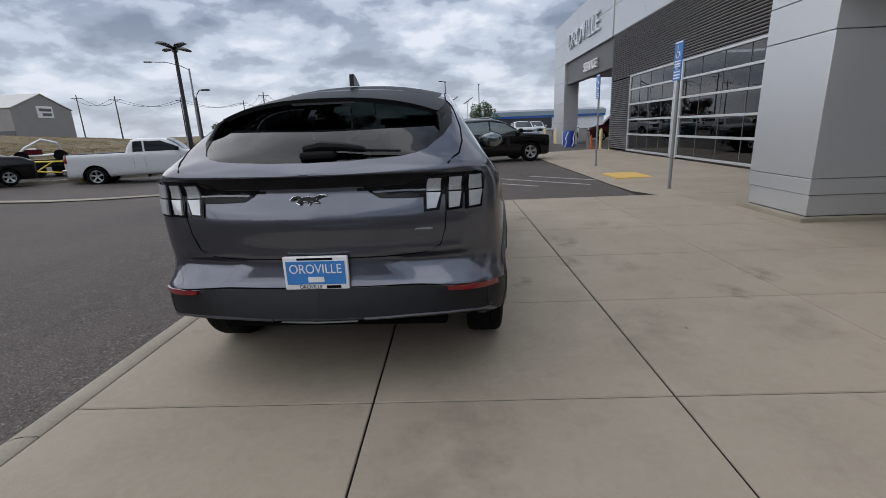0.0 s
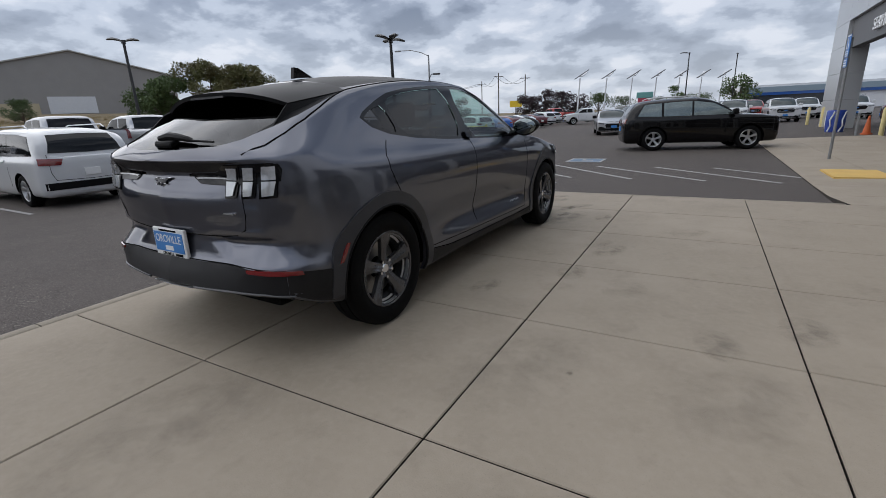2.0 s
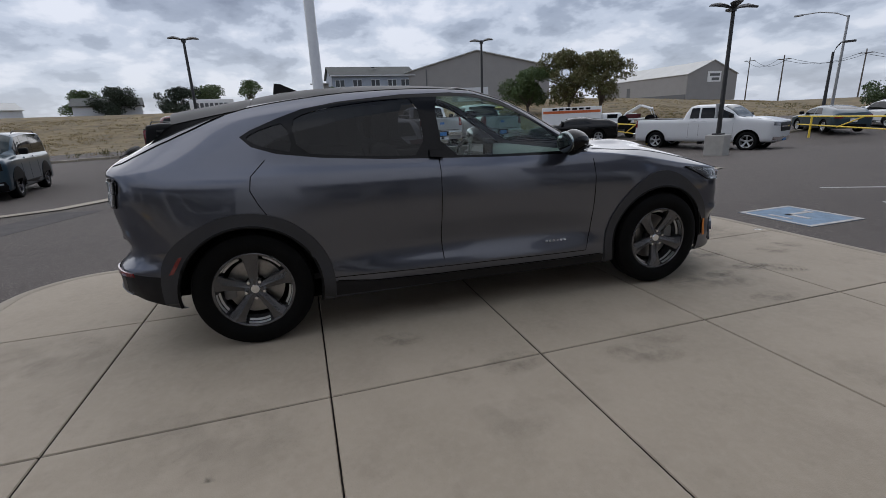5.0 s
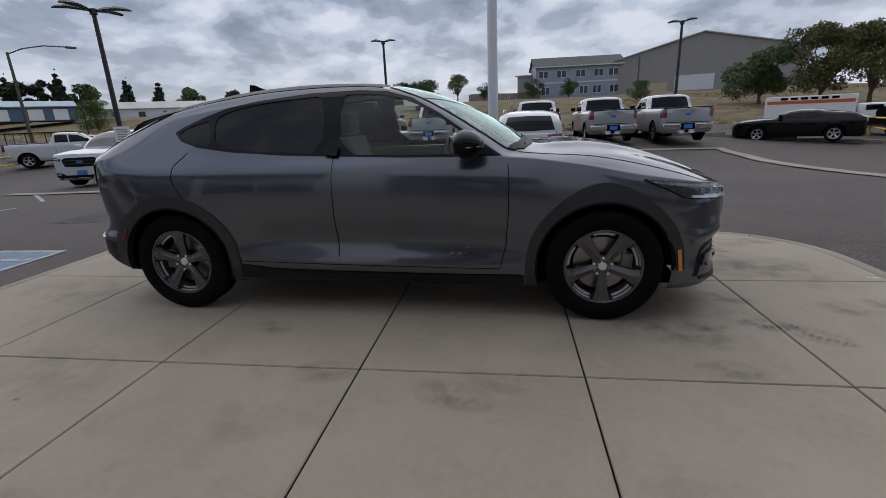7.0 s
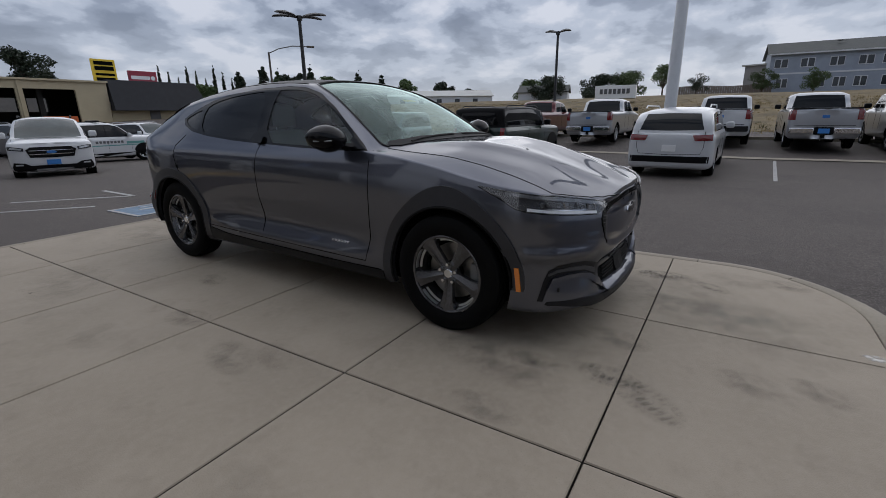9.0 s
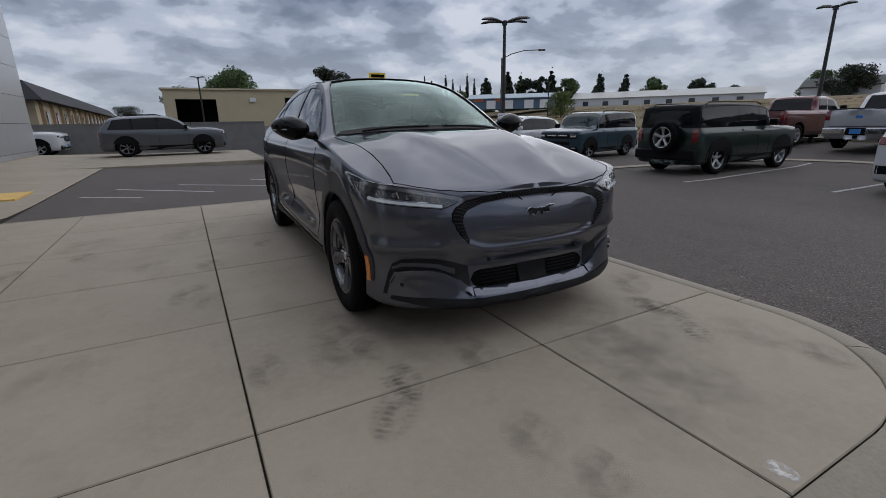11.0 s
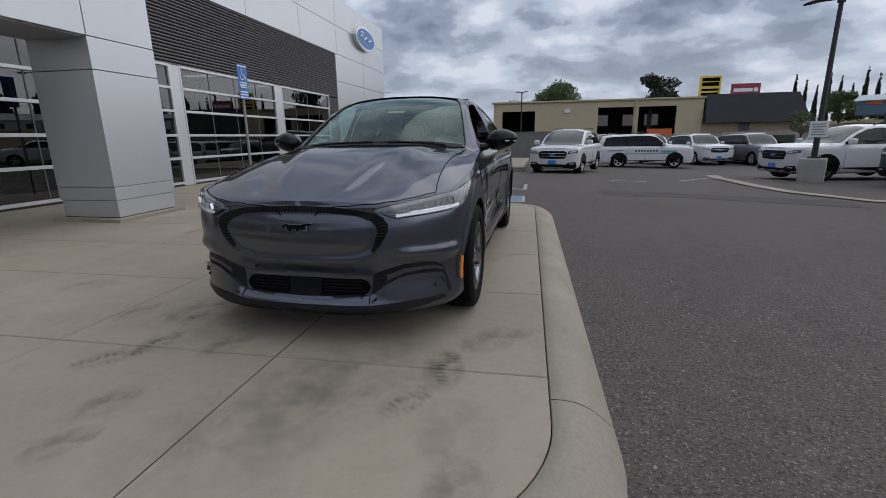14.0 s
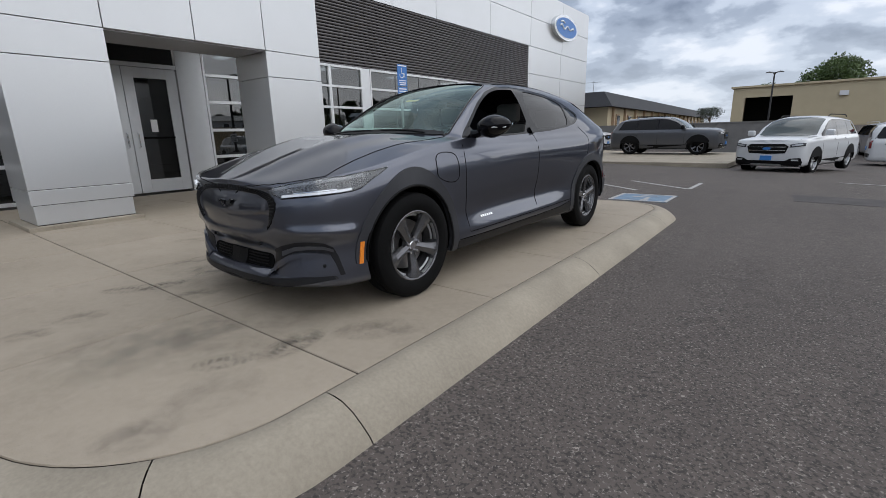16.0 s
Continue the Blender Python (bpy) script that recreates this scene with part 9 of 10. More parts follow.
for k, (az, d, hh, sp_) in enumerate(((12.5, 110, 5.2, 3.5), (10.0, 118, 4.6, 3.2), (6.8, 120, 4.4, 3.4), (4.4, 95, 5.4, 2.4), (-1.4, 80, 5.6, 2.8), (-7.2, 150, 6.0, 5.0), (2.2, 130, 4.8, 4.0))):
    tree(*polar(C15, az, d), hh, sp_, "leaf", 30 + k, "green tree in the distance", n=1800, trunk_h=0.25)
tree(*polar(C7, 97.5, 78), 4.4, 2.2, "leaf", 41, "green tree by the board fence", n=2200, trunk_h=0.25)
tree(*polar(C7, 94.3, 80), 3.2, 1.8, "leaf_dark", 42, "small dark tree by the fence", n=1500, trunk_h=0.2)
tree(*polar(C7, 76.9, 62), 2.4, 1.7, "leaf", 43, "green bush on the bank", n=3600, trunk_h=0.1)
tree(*polar(C7, 88.6, 80), 3.4, 1.9, "leaf", 44, "bush against the blue house", n=2600, trunk_h=0.15)
tree(*polar(C7, 84.6, 80), 3.2, 1.8, "leaf", 45, "bush against the blue house", n=2600, trunk_h=0.15)
tree(*polar(C7, 135.6, 75), 4.0, 2.6, "leaf_light", 46, "round bright green tree on the bank", n=9000, trunk_h=0.08, size=0.11)
for k, (az, d, hh, con) in enumerate(((150.5, 120, 5.5, False), (147.0, 125, 8.2, True), (144.6, 120, 9.0, True), (143.0, 122, 8.0, True), (141.2, 120, 7.0, False), (139.6, 118, 8.4, True), (137.6, 125, 6.6, False), (134.2, 125, 8.0, True), (131.5, 125, 7.6, True), (128.8, 130, 6.4, False), (124.0, 140, 6.6, False), (121.0, 150, 5.0, False), (114.0, 110, 4.6, False), (112.0, 90, 4.0, False), (106.3, 95, 4.4, False), (103.6, 95, 4.6, False))):
    tree(*polar(C10, az, d), hh * 1.15, 3.0 if con else 4.0, "leaf_dark" if k % 3 else "leaf", 60 + k, "dark conifer on the ridge" if con and k % 2 == 0 else "dark green tree on the ridge", n=4600, conifer=con, trunk_h=0.04, size=0.22)
for k in range(9):
    tree(*polar(C8, 146.8 + 0.85 * k, 150), 9.0 + 1.6 * ((k * 7) % 3), 0.75, "leaf_dark", 80 + k, "slim dark cypress on the skyline", n=3000, size=0.20, conifer=True, trunk_h=0.05)
tree(*polar(C14, 178.7, 72), 7.6, 4.6, "leaf", 90, "broad green tree behind the tan workshop", n=8000, size=0.13)
tree(*polar(C14, -176.3, 75), 5.2, 2.2, "leaf", 93, "green tree behind the tan workshop", n=2000)
tree(*polar(C14, 167.9, 74), 8.2, 3.2, "leaf_dark", 91, "dark pine behind the tan workshop", n=4600, size=0.13)
tree(*polar(C10, -174.2, 76), 2.9, 2.4, "leaf_dark", 92, "dark green tree beyond the block wall", n=2000)
tree(*polar(C10, -179.6, 74), 5.4, 2.8, "leaf", 94, "dark green tree beyond the block wall", n=2200)
tree(*polar(C14, 154.6, 50), 2.4, 1.4, "leaf", 95, "green shrub at the end of the dark roof", n=1500, trunk_h=0.1)



# ---- buildings round the lot ----
def gable_house(name, label, cat, m, L, W, eave, ridge, wall, roof, over=0.4, along="x"):
    """A plain building with a pitched roof; its ridge runs along local x."""
    b = thing(name, label, cat, m)
    bm = bmesh.new()
    pts = [(-W / 2, 0), (W / 2, 0), (W / 2, eave), (0, ridge), (-W / 2, eave)]
    a, c = [bm.verts.new((-L / 2, y, z)) for y, z in pts], [bm.verts.new((L / 2, y, z)) for y, z in pts]
    bm.faces.new(a)
    bm.faces.new(list(reversed(c)))
    for k in range(5):
        bm.faces.new((a[k], c[k], c[(k + 1) % 5], a[(k + 1) % 5]))
    bmesh.ops.recalc_face_normals(bm, faces=bm.faces)
    part("wall", bm, M[wall], b, smooth=False)
    sl = (ridge - eave) / (W / 2)
    for s in (1, -1):
        bm = bmesh.new()
        y1, z1 = s * (W / 2 + over), eave - sl * over
        q = [(-L / 2 - over, 0, ridge + 0.05), (L / 2 + over, 0, ridge + 0.05), (L / 2 + over, y1, z1 + 0.05), (-L / 2 - over, y1, z1 + 0.05)]
        vs = [bm.verts.new(c) for c in q]
        bm.faces.new(vs if s > 0 else list(reversed(vs)))
        bmesh.ops.recalc_face_normals(bm, faces=bm.faces)
        if bm.faces[:][0].normal.z < 0:
            bmesh.ops.reverse_faces(bm, faces=bm.faces)
        bmesh.ops.solidify(bm, geom=list(bm.faces), thickness=0.14)
        part("roof", bm, M[roof], b, smooth=False)
    return b


def win_on(b, x0, x1, y, z0, z1, s=-1, trim="house_trim"):
    w = part("window", box(x0, x1, y - 0.04, y + 0.04, z0, z1), M[trim], b)
    n = 2 if x1 - x0 > 1.2 else 1
    for k in range(n):
        a, c = x0 + (x1 - x0) * k / n, x0 + (x1 - x0) * (k + 1) / n
        part("pane", box(a + 0.07, c - 0.07, y + s * 0.05 - 0.015, y + s * 0.05 + 0.015, z0 + 0.08, z1 - 0.08), M["far_glass"], w)


# blue house: its long side faces the lot
hx, hy = polar(C7, 84.0, 90)
house = gable_house("blue_house", "weathered pale blue two-storey house with grey shingle roof", "house", pose(hx, hy, 3.4, 0, 0, 94), 14.6, 9.0, 5.6, 7.3, "house_blue", "house_roof")
for x in (-6.0, -3.0, 0.2, 3.2, 5.6):
    win_on(house, x - 0.8, x + 0.8, -4.5, 3.6, 4.8)
for x in (-5.6, -1.4, 0.8, 3.0, 5.8):
    win_on(house, x - 0.7, x + 0.7, -4.5, 0.9, 2.2)
part("band", box(-7.3, 7.3, -4.56, -4.5, 2.75, 2.95), M["house_trim"], house)
part("gutter", box(-7.6, 7.6, -5.0, -4.85, 5.33, 5.5), M["house_trim"], house)
part("dish", lathe([(0.0, 0.0), (0.25, 0.05), (0.4, 0.15)], 14, "z"), M["steel"], house).location = (0.5, -2.0, 6.9)

# big grey shed: gable end to the lot
sx, sy = polar(C7, 71.2, 100)
shed = gable_house("grey_shed", "large grey-brown metal shed with low pitched roof", "shed", pose(sx, sy, 3.4, 0, 0, 161), 28, 25.5, 5.9, 9.0, "shed_grey", "shed_roof", 0.3)
part("patch_panel", box(-14.06, -13.9, -1.9, 3.6, 0.5, 2.8), M["house_trim"], shed, "pale boarded panel on the shed end")
part("loading_door", box(-14.06, -13.9, 4.6, 9.5, 0.1, 1.9), M["tan"], shed)
part("downpipe", box(-14.15, -14.0, 9.0, 9.2, 0.0, 6.2), M["sign_dark"], shed)
part("lean_to", box(-14, 13.5, 12.75, 30, 0.0, 4.6), M["shed_grey"], shed)
part("lean_to_roof", box(-14.3, 13.8, 12.75, 30.4, 4.6, 4.8), M["shed_roof"], shed)
for k in range(4):
    part("tank", lathe([(0.0, 0.0), (1.1, 0.0), (1.1, 1.8), (0.9, 2.1), (0.0, 2.2)], 16, "z"), M["sign_dark"], shed).location = (16.5, 6.0 + 2.6 * k, -0.2)

# far shed with a sign on its gable
qshed = gable_house("tyre_shed", "long grey metal shed with a white sign on its gable", "shed", pose(-98.8, 85.9, 2.4, 0, 0, 1.4), 30.8, 13.9, 5.7, 8.55, "shed_grey", "shed_roof", 0.2)
part("wall_sign", box(15.4, 15.52, -1.5, 2.2, 3.95, 6.2), M["white"], qshed, "white wall sign with dark bars")
for a, c, z in ((-1.0, 1.8, 5.2), (-0.4, 1.7, 4.3)):
    part("text_bar", box(15.5, 15.56, a, c, z, z + 0.55), M["sign_dark"], qshed)
part("plinth", box(-15.4, 15.3, -7.05, -6.9, 0.0, 1.5), M["sign_dark"], qshed, "dark plinth along the wall foot")
part("side_door", box(-4.2, -3.0, -7.02, -6.9, 1.5, 3.9), M["sign_dark"], qshed)

# blue shed row and long white shed on the south-west ridge
bx_, by_ = polar(C8, 142.6, 100)
bshed = gable_house("blue_shed", "dark blue metal workshop with pale roof and white doors", "shed", pose(bx_, by_, 3.4, 0, 0, 142), 17, 9, 2.15, 3.1, "shed_blue", "metal_blue_roof", 0.3)
for x in (-4.0, -0.5, 3.5, 6.5):
    part("roller_door", box(x - 0.9, x + 0.9, 4.45, 4.58, 0.1, 1.7), M["white"], bshed)
    part("roller_door", box(x - 0.9, x + 0.9, -4.58, -4.45, 0.1, 1.7), M["white"], bshed)
for x in (-6.5, -2.2):
    for y in (4.5, -4.5):
        part("wall_sign", box(x - 0.9, x + 0.9, y - 0.09, y + 0.09, 1.55, 2.0), M["orange"], bshed)
wx, wy = polar(C10, 127.7, 120)
wshed = gable_house("white_shed", "long low white shed with pale metal roof", "shed", pose(wx, wy, 3.2, 0, 0, 128), 38, 9, 2.6, 4.0, "house_trim", "shed_roof", 0.3)
for k in range(8):
    x = -16 + 4.4 * k
    for y in (4.5, -4.5):
        part("window", box(x - 0.6, x + 0.6, y - 0.06, y + 0.06, 0.9, 1.9), M["far_glass"], wshed)
lx, ly = polar(C8, 111.0, 95)
gable_house("small_house", "small pale bungalow with green-grey roof", "house", pose(lx, ly, 3.1, 0, 0, 105), 9, 6, 2.2, 3.4, "house_trim", "house_roof", 0.3)
tx, ty = polar(C8, 102.8, 62)
trailer = thing("sign_trailer", "white box trailer with dark number bars on its side", "trailer", pose(tx, ty, terrain(tx, ty) + 0.5, 0, 0, 100))
part("box", box(-2.3, 2.3, -1.1, 1.1, 0.0, 1.5, 0.04), M["white"], trailer)
for k in range(7):
    for y in (-1.12, 1.12):
        part("text_bar", box(-1.75 + 0.5 * k, -1.4 + 0.5 * k, y - 0.012, y + 0.012, 0.55, 1.1), M["sign_dark"], trailer)
for x in (-0.5, 0.5):
    part("wheel", tube([(x, -1.0, -0.2), (x, 1.0, -0.2)], 0.32, 14), M["tyre"], trailer)

# board fence by the house
fx, fy = polar(C7, 92.0, 82)
fence = thing("board_fence", "weathered brown board fence on the bank", "fence", pose(fx, fy, 3.2, 0, 0, 95))
b0 = None
for k in range(40):
    m = pose(-6 + 0.3 * k, 0, 0.1 * math.sin(k * 0.2))
    if b0 is None:
        b0 = part("board", box(0, 0.28, -0.02, 0.02, -0.6, 1.7), M["fence_wood"], fence)
        b0.matrix_basis = m
    else:
        shared("board", b0.data, fence, m)

# south: block wall, tan workshop, dark mansard, signs
wall_s = thing("block_wall", "grey concrete block wall along the south end", "wall", pose(0, 0, 0), kind="structure")
for a, c, z in ((-2.2, 2.0, 1.36), (2.0, 5.6, 1.36), (5.6, 14.0, 1.36)):
    part("wall_length", box(a, c - 0.03, -28.1, -27.9, -0.9, z), M["block"], wall_s)
    part("coping", box(a, c - 0.03, -28.13, -27.87, z, z + 0.08), M["block"], wall_s)

tanb = thing("tan_workshop", "low tan metal workshop with open dark bays", "workshop", pose(0, 0, 0))
TZ0, TZ1 = 0.8, 4.75
spans = ((-17.8, -15.2), (-11.4, -10.9), (-7.2, -0.4), (3.3, 4.3))
for a, c in spans:
    part("wall", box(a, c, -50.3, -50.0, TZ0, TZ1), M["tan"], tanb)
for a, c, z in ((-15.2, -11.4, 4.05), (-10.9, -7.2, 4.05), (-0.4, 3.3, 3.85)):
    part("lintel", box(a, c, -50.3, -50.0, z, TZ1), M["tan"], tanb)
    if a > -1:
        part("bay", box(a, c, -57, -56.8, TZ0, z), M["dark_hole"], tanb)
for a, c, z0, z1 in ((-17.8, -15.0, TZ0, TZ1), (-7.4, 4.3, TZ0, TZ1), (-15.0, -7.4, TZ0, 2.2), (-15.0, -7.4, 3.5, TZ1), (-13.4, -12.6, 2.2, 3.5), (-10.9, -9.2, 2.2, 3.5)):
    part("back_wall", box(a, c, -57.3, -57.02, z0, z1), M["dark_hole"], tanb)
# added grey backdrop that keeps bright sky from showing through the bays
part("yard_wall", box(-19, -5, -66.2, -66.0, TZ0 - 1, 4.4), M["block"], tanb, "added grey backdrop hiding the bright sky behind the open bays")
part("side_wall", box(-17.9, -17.6, -57.0, -50.3, TZ0, TZ1), M["dark_hole"], tanb)
part("bay_floor", box(-17.8, 4.3, -57, -50.0, TZ0 - 0.2, TZ0), M["dark_hole"], tanb)
part("side_wall", box(4.0, 4.3, -58, -50.3, TZ0, TZ1), M["tan"], tanb)
part("roof", box(-17.9, 4.5, -58, -49.8, TZ1, TZ1 + 0.16), M["tan"], tanb)
part("post", box(-13.0, -12.6, -51.5, -51.1, TZ0, 4.05), M["dark_hole"], tanb)
part("pallet", box(-14.9, -12.4, -50.1, -49.9, TZ0, 1.7), M["orange"], tanb)
part("rib", box(-11.25, -11.05, -49.98, -49.9, TZ0, TZ1), M["tan"], tanb)
part("vent", box(-4.2, -3.6, -50.0, -49.8, 3.6, 4.0), M["house_trim"], tanb)
man = thing("dark_roofed_shop", "tan shop under a deep dark shingle mansard roof", "shop", pose(0, 0, 0))
part("wall", box(-26.6, -17.9, -57, -50.2, 0.7, 3.0), M["tan"], man)
bm = bmesh.new()
lo = [bm.verts.new(c) for c in ((-27.6, -49.2, 2.2), (-17.9, -49.2, 2.2), (-17.9, -58, 2.2), (-27.6, -58, 2.2))]
hi = [bm.verts.new(c) for c in ((-26.6, -50.2, 5.1), (-18.0, -50.2, 5.1), (-18.0, -57, 5.1), (-26.6, -57, 5.1))]
for k in range(4):
    bm.faces.new((lo[k], lo[(k + 1) % 4], hi[(k + 1) % 4], hi[k]))
bm.faces.new(hi)
bm.faces.new(list(reversed(lo)))
bmesh.ops.recalc_face_normals(bm, faces=bm.faces)
part("mansard_roof", bm, M["roof_dark"], man, smooth=False)
part("door", box(-22.4, -21.4, -50.2, -50.1, 0.7, 2.2), M["sign_dark"], man)
for k, (x0, x1, z0, z1, mat, lab, bar) in enumerate(((-20.1, -18.0, 4.9, 7.2, "sign_yellow", "yellow roof sign with black bars on it", "gap"), (-24.0, -21.2, 4.9, 6.3, "sign_red", "dark red roof sign with a pale streak", "letter"))):
    s = thing("roof_sign", lab, "sign", pose(0, 0, 0))
    part("sign_plate", box(x0, x1, -53.1, -52.8, z0, z1, 0.03), M[mat], s)
    part("post", box(x0 + 0.3, x0 + 0.4, -53.05, -52.9, 4.2, z0), M["steel"], s)
    part("post", box(x1 - 0.4, x1 - 0.3, -53.05, -52.9, 4.2, z0), M["steel"], s)
    if k == 0:
        for z, h_ in ((6.65, 0.35), (6.15, 0.38), (5.65, 0.22), (5.2, 0.25)):
            part("text_bar", box(x0 + 0.2, x1 - 0.2, -52.8, -52.78, z, z + h_), M[bar], s)
    else:
        part("text_bar", box(x0 + 0.75, x1 - 0.2, -52.8, -52.78, 5.45, 5.8), M[bar], s)
        part("text_bar", ellipse(0.22, 0.22, 0, 0.02), M[bar], s).matrix_basis = pose(x0 + 0.45, -52.78, 5.62, 0, 0, 90)

lb = thing("long_tan_building", "long tan building under a dark overhanging roof", "building", pose(9.6, -32.2, 0, 0, 0, 3.9))
part("wall", box(0.6, 14, -62, -0.8, -0.2, 3.05), M["tan"], lb)
bm = bmesh.new()
lo = [bm.verts.new(c) for c in ((0, 0.3, 2.9), (15, 0.3, 2.9), (15, -63, 2.9), (0, -63, 2.9))]
hi = [bm.verts.new(c) for c in ((0.9, -0.6, 4.05), (14, -0.6, 4.05), (14, -62, 4.05), (0.9, -62, 4.05))]
for k in range(4):
    bm.faces.new((lo[k], lo[(k + 1) % 4], hi[(k + 1) % 4], hi[k]))
bm.faces.new(hi)
bm.faces.new(list(reversed(lo)))
bmesh.ops.recalc_face_normals(bm, faces=bm.faces)
part("roof", bm, M["roof_dark"], lb, smooth=False)
for k in range(16):
    y = -3.5 - 3.6 * k
    w = part("window", box(0.5, 0.62, y - 0.45, y + 0.45, 0.9, 2.4), M["desk"], lb)
    part("pane", box(0.46, 0.5, y - 0.36, y + 0.36, 1.0, 2.3), M["far_glass"], w)
    part("pier", box(0.40, 0.60, y + 1.3, y + 1.6, -0.2, 2.9), M["desk"], lb)
part("aerial", tube([(2.5, -3, 4.0), (2.5, -3, 5.1)], 0.02, 5), M["steel"], lb)
part("aerial", tube([(1.9, -3, 5.0), (3.1, -3, 5.0)], 0.015, 5), M["steel"], lb)

# north: far dealership, message sign, utility poles and wires
fd_ = thing("far_dealership", "low pale dealership with a bright blue fascia", "building", pose(10.5, 105, 0, 0, 0, 3))
part("wall", box(-6, 22, 0, 18, 0, 4.6), M["house_trim"], fd_)
part("fascia", box(-6.2, 22.2, -0.4, -0.02, 2.75, 3.25), M["p_bright"], fd_)
part("parapet", box(-6.3, 22.3, -0.5, -0.02, 3.25, 4.2), M["metal_blue_roof"], fd_)
part("shop_window", box(-4, 10, -0.1, -0.02, 0.4, 3.0), M["far_glass"], fd_)
ms_x, ms_y = polar(C15, 7.75, 110)
ms = thing("message_sign", "tall roadside sign with green top and red display", "sign", pose(ms_x, ms_y, 0))
part("post", box(-0.8, 0.8, -0.3, 0.3, 0, 2.6), M["white"], ms)
part("sign_top", box(-1.6, 1.6, -0.35, 0.35, 3.4, 4.6, 0.1), M["sign_green"], ms)
part("display", box(-1.3, 1.3, -0.36, 0.36, 2.5, 3.4), M["sign_red"], ms)
poles = []
for k, (az, d, h_) in enumerate(((37.2, 130, 9.5), (31.5, 140, 10), (24.6, 120, 10.5), (21.5, 118, 10), (26.5, 150, 10), (40.2, 150, 11))):
    x, y = polar(C0 if k in (0, 1, 5) else C3, az, d)
    g = terrain(x, y)
    u = thing("utility_pole", "dark wooden utility pole with crossarm", "utility pole", pose(x, y, g, 0, 0, 30), "utility poles")
    part("pole", tube([(0, 0, -0.3), (0, 0, h_)], [0.16, 0.11], 8), M["pole_wood"], u)
    part("crossarm", box(-1.2, 1.2, -0.07, 0.07, h_ - 0.9, h_ - 0.75), M["pole_wood"], u)
    poles.append(Vector((x, y, g + h_ - 0.7)))
order = [poles[5], poles[0], poles[1], poles[4], poles[2], poles[3]]
wires = thing("overhead_wires", "sagging overhead wires between the utility poles", "wires")
for a, c in zip(order, order[1:]):
    for off in (-0.9, 0.9):
        pts = [a.lerp(c, t) + Vector((off * 0.8, off * 0.5, -1.6 * math.sin(math.pi * t))) for t in np.linspace(0, 1, 9)]
        part("wire", tube(pts, 0.035, 4), M["gap"], wires)
bb = thing("billboard", "small yellow roadside board on posts", "sign", pose(*polar(C3, 22.6, 112), 1.2, 0, 0, 20))
part("board", box(-1.4, 1.4, -0.1, 0.1, 1.6, 3.0), M["sign_yellow"], bb)
part("post", box(-0.1, 0.1, -0.08, 0.08, -0.5, 1.6), M["pole_wood"], bb)

# dry grass and weeds on the banks
def tufts(n, seed, mat, label, x0, x1, y0, y1, hgt, keep):
    rng = np.random.default_rng(seed)
    vs, fs = [], []
    for x, y, q, r, ang in zip(rng.uniform(x0, x1, n), rng.uniform(y0, y1, n), rng.random(n), rng.random(n), rng.uniform(0, math.pi, n)):
        if q > keep(x, y):
            continue
        g = terrain(x, y) - 0.05
        hh = hgt * (0.4 + r)
        ww = 0.10 + 0.16 * q
        dx, dy = ww * math.cos(ang), ww * math.sin(ang)
        for lean in (-0.5, 0.1, 0.6):
            k = len(vs)
            ox, oy = dx * lean, dy * lean
            vs += [(x + ox - dx * 0.25, y + oy - dy * 0.25, g), (x + ox + dx * 0.25, y + oy + dy * 0.25, g), (x + ox * 1.9, y + oy * 1.9 + 0.1 * (r - 0.5), g + hh * (1 - 0.3 * abs(lean)))]
            fs.append((k, k + 1, k + 2))
    me = bpy.data.meshes.new("dry_grass")
    me.from_pydata(vs, [], fs)
    me.materials.append(M[mat])
    ob = new("dry_grass", me)
    return tagged(ob, label, "grass", kind="stuff")


def patchy(x, y):
    return 0.25 + 0.75 * smooth01(-0.15, 0.25, noise.noise((x * 0.11, y * 0.11, 3.0)))


M["straw"] = material("dry_straw", (0.20, 0.145, 0.062), 0.95, vary=0.35, scale=0.5, fine=6, second=(0.34, 0.26, 0.12))
M["weed"] = material("olive_weed", (0.085, 0.088, 0.034), 0.95, vary=0.4, scale=0.5, fine=6, second=(0.15, 0.13, 0.05))
tufts(26000, 5, "straw", "dry straw-coloured grass on the bank beside the lot", -62, -26.5, -60, 70, 0.19, patchy)
tufts(5000, 6, "weed", "olive green weeds among the dry grass on the bank", -50, -25.5, -60, 70, 0.26, lambda x, y: 0.9 * smooth01(0.05, 0.3, noise.noise((x * 0.09, y * 0.09, 9.0))))
tufts(5000, 7, "straw", "dry grass along the south bank beyond the lot", -40, 0, -49.5, -34, 0.20, lambda x, y: patchy(x, y) * (x < -27))

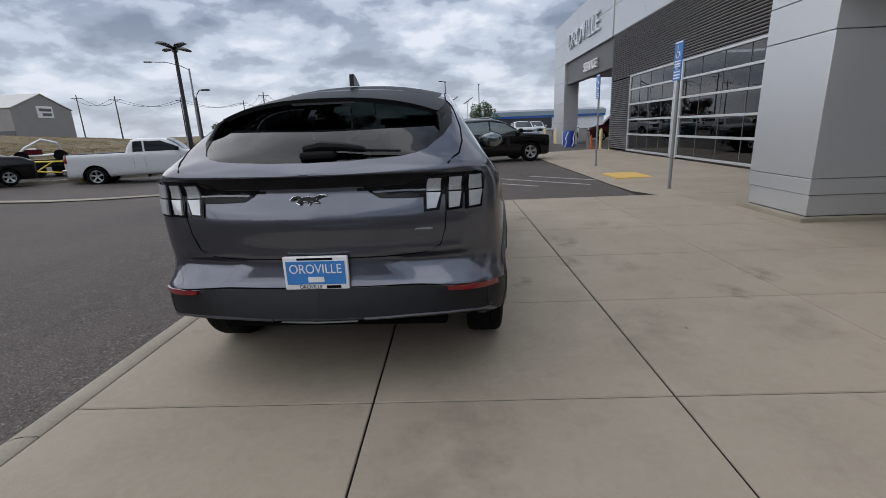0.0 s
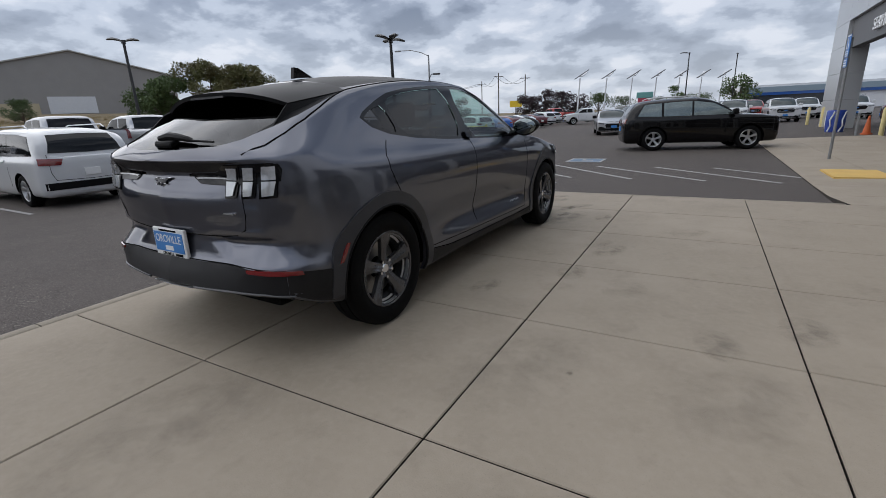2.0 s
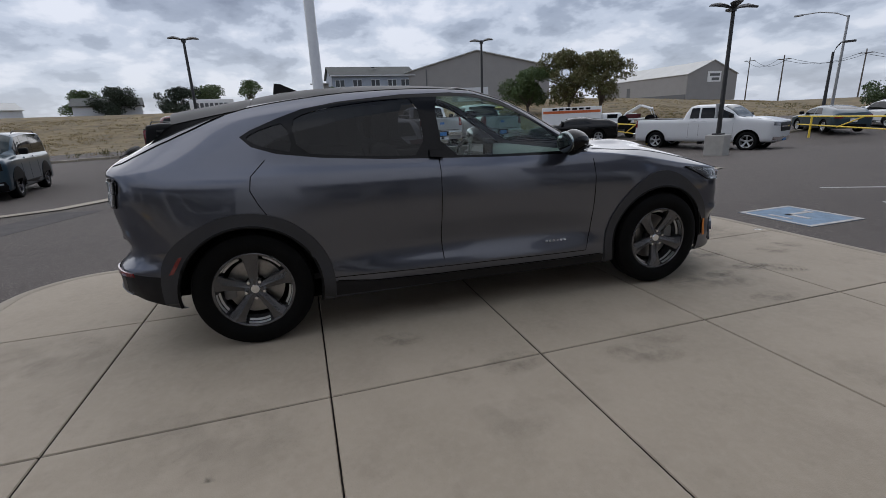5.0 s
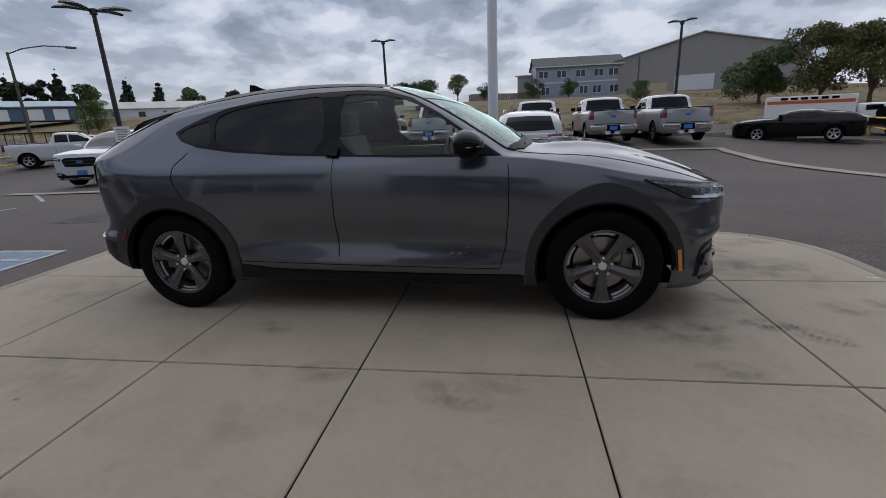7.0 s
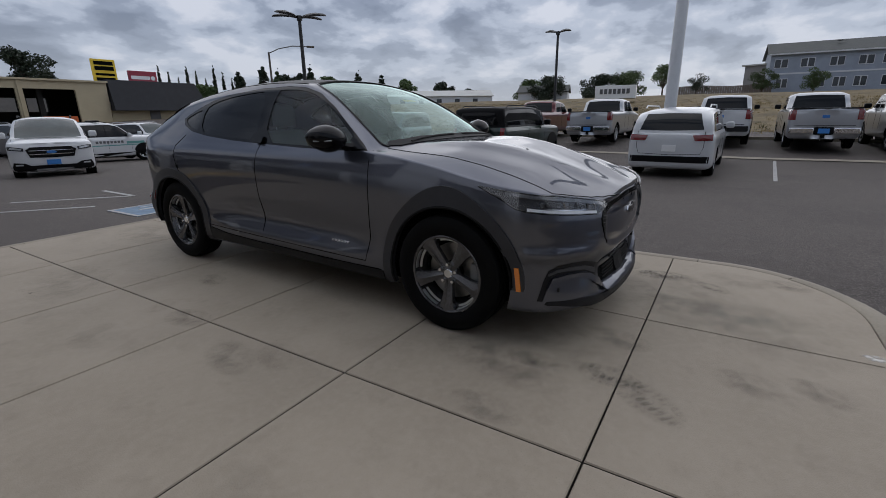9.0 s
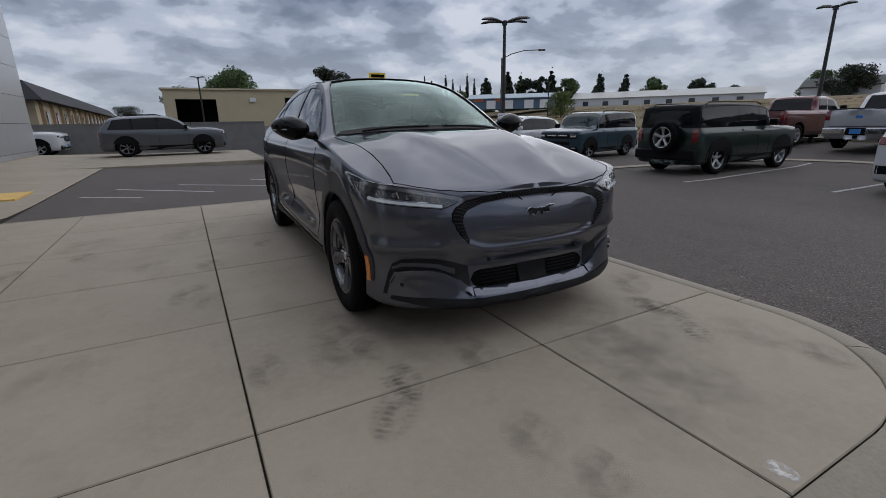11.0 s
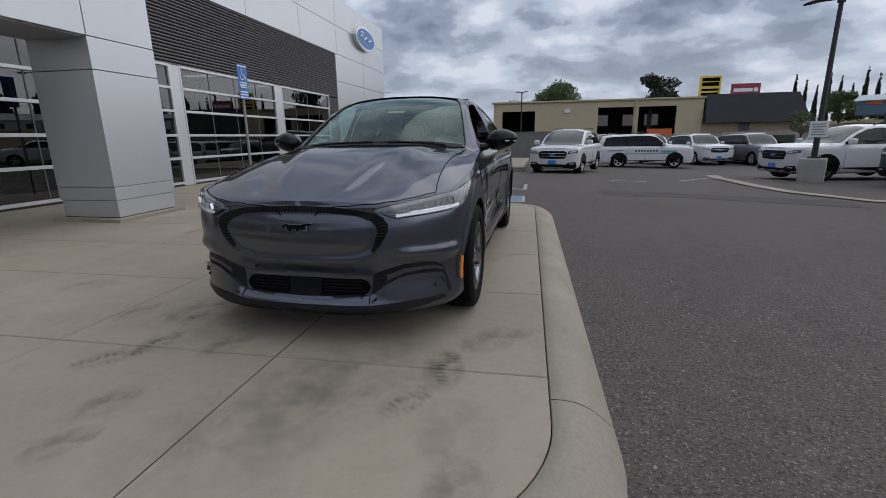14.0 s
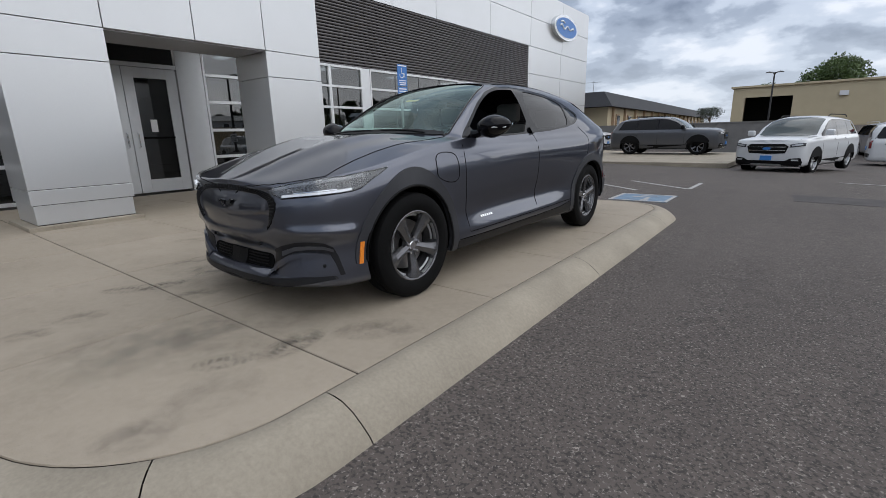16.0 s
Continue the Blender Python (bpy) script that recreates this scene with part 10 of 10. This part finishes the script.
# ---- scuffs and stains on the pad ----
def decal_mat(name, color, strength, scale, bars=0.0):
    """A thin stain: its edge fades out raggedly, and where bars is set it breaks up into tread prints."""
    m = bpy.data.materials.new(name)
    m.use_nodes = True
    nt = m.node_tree
    p = nt.nodes["Principled BSDF"]
    p.inputs["Base Color"].default_value, p.inputs["Roughness"].default_value = (*color, 1), 0.85
    tc = nt.nodes.new("ShaderNodeTexCoord")
    sub_ = nt.nodes.new("ShaderNodeVectorMath")
    sub_.operation = "SUBTRACT"
    sub_.inputs[1].default_value = (0.5, 0.5, 0.5)
    nt.links.new(tc.outputs["Generated"], sub_.inputs[0])
    sep = nt.nodes.new("ShaderNodeSeparateXYZ")
    nt.links.new(sub_.outputs[0], sep.inputs[0])

    def mth(op, a, b=None):
        n = nt.nodes.new("ShaderNodeMath")
        n.operation = op
        for k, v in ((0, a), (1, b)):
            if isinstance(v, (int, float)):
                n.inputs[k].default_value = v
            elif v is not None:
                nt.links.new(v, n.inputs[k])
        return n.outputs[0]
    r2 = mth("ADD", mth("POWER", mth("MULTIPLY", sep.outputs[0], 2.0), 2.0), mth("POWER", mth("MULTIPLY", sep.outputs[1], 2.0), 2.0))
    fade = mth("MAXIMUM", mth("SUBTRACT", 1.0, r2), 0.0)
    n = nt.nodes.new("ShaderNodeTexNoise")
    n.inputs["Scale"].default_value, n.inputs["Detail"].default_value, n.inputs["Roughness"].default_value = scale, 8.0, 0.65
    nt.links.new(tc.outputs["Object"], n.inputs["Vector"])
    rg_ = nt.nodes.new("ShaderNodeMapRange")
    rg_.inputs[1].default_value, rg_.inputs[2].default_value = 0.40, 0.64
    nt.links.new(n.outputs[0], rg_.inputs[0])
    a = mth("MULTIPLY", mth("POWER", fade, 0.7), rg_.outputs[0])
    if bars:
        so = nt.nodes.new("ShaderNodeSeparateXYZ")
        nt.links.new(tc.outputs["Object"], so.inputs[0])
        wob = mth("MULTIPLY", n.outputs[0], 5.0)
        wave = mth("ADD", mth("MULTIPLY", mth("SINE", mth("ADD", mth("MULTIPLY", so.outputs[0], bars), wob)), 0.5), 0.5)
        rows_ = mth("ADD", mth("MULTIPLY", mth("SINE", mth("ADD", mth("MULTIPLY", so.outputs[1], bars * 0.45), wob)), 0.5), 0.5)
        wave = mth("MULTIPLY", mth("POWER", wave, 0.7), mth("POWER", rows_, 0.4))
        a = mth("MULTIPLY", a, mth("MAXIMUM", mth("MINIMUM", mth("MULTIPLY", wave, 1.5), 1.0), 0.4))
    a = mth("MINIMUM", mth("MULTIPLY", a, strength), 0.9)
    nt.links.new(a, p.inputs["Alpha"])
    return m


SCUFF = decal_mat("tyre_scuff_dark", (0.070, 0.060, 0.052), 0.56, 9.0, 165.0)
SMEAR = decal_mat("ground_smear", (0.12, 0.105, 0.09), 0.34, 7.0)
FAINT = decal_mat("faint_stain", (0.15, 0.132, 0.112), 0.20, 5.0)
GUM = decal_mat("pale_gum_spot", (0.62, 0.60, 0.56), 1.5, 30.0)


def mark(x, y, length, width, rz, mat, k):
    """A stain lying on the pad at a place given in metres."""
    me = bpy.data.meshes.new("ground_mark")
    n = 4
    vs = [(length * (i / n - 0.5), width * (j / n - 0.5), 0) for i in range(n + 1) for j in range(n + 1)]
    fs = [(i * (n + 1) + j, (i + 1) * (n + 1) + j, (i + 1) * (n + 1) + j + 1, i * (n + 1) + j + 1) for i in range(n) for j in range(n)]
    me.from_pydata(vs, [], fs)
    me.materials.append(mat)
    ob = new("ground_mark", me)
    ob.parent = pavement
    ob.matrix_basis = PAD.inverted() @ pose(x, y, 0.0016 + 0.0002 * k, 0, 0, rz)
    return ob


spot = 0
# tread prints by the front
for mx, my, ml, mw, mr in ((1.01, 2.67, 0.45, 0.22, 53), (0.90, 2.46, 0.35, 0.20, 90), (-0.75, 2.79, 0.34, 0.20, 64), (-0.87, 2.45, 0.40, 0.20, 100), (2.08, -1.59, 0.05, 0.04, 84),):
    spot += 1
    mark(mx, my, ml, mw, mr, SCUFF, spot % 5)
# smears
for mx, my, ml, mw, mr in ((-1.07, 3.29, 0.35, 0.25, 87), (0.61, 3.07, 0.32, 0.25, 75), (0.53, 3.35, 0.30, 0.20, 62), (0.46, 2.42, 0.40, 0.25, 77), (-0.85, 2.46, 0.50, 0.25, 101), (1.46, 2.06, 0.40, 0.20, 86), (1.82, 0.64, 0.50, 0.25, 73), (-1.10, 2.05, 0.60, 0.30, 50), (0.95, 2.10, 0.30, 0.15, 98), (1.67, -0.08, 0.40, 0.25, 94), (1.16, -0.65, 0.35, 0.20, 81), (1.05, 1.92, 0.90, 0.40, 79), (2.72, -0.95, 0.40, 0.25, 103), (3.16, -0.56, 0.45, 0.30, 90),):
    spot += 1
    mark(mx, my, ml, mw, mr, SMEAR, spot % 5)
# broad faint stains
for mx, my, ml, mw, mr in ((0.67, 2.01, 1.20, 0.70, 88), (-1.01, 2.97, 0.50, 0.40, 99), (2.42, 1.61, 0.50, 0.30, 60), (-0.43, 2.54, 1.50, 0.80, 85), (2.12, -0.31, 0.40, 0.30, 66), (1.67, 0.84, 0.40, 0.20, 64), (2.80, -1.53, 0.80, 0.50, 75), (0.63, -2.80, 1.20, 0.80, 86), (1.81, -1.64, 1.00, 0.70, 73), (-0.12, 2.98, 1.30, 0.80, 64), (-0.26, 3.01, 1.00, 0.50, 108),):
    spot += 1
    mark(mx, my, ml, mw, mr, FAINT, spot % 5)
# a gum spot
for mx, my, ml, mw, mr in ((-0.02, 3.63, 0.12, 0.09, 97),):
    spot += 1
    mark(mx, my, ml, mw, mr, GUM, spot % 5)
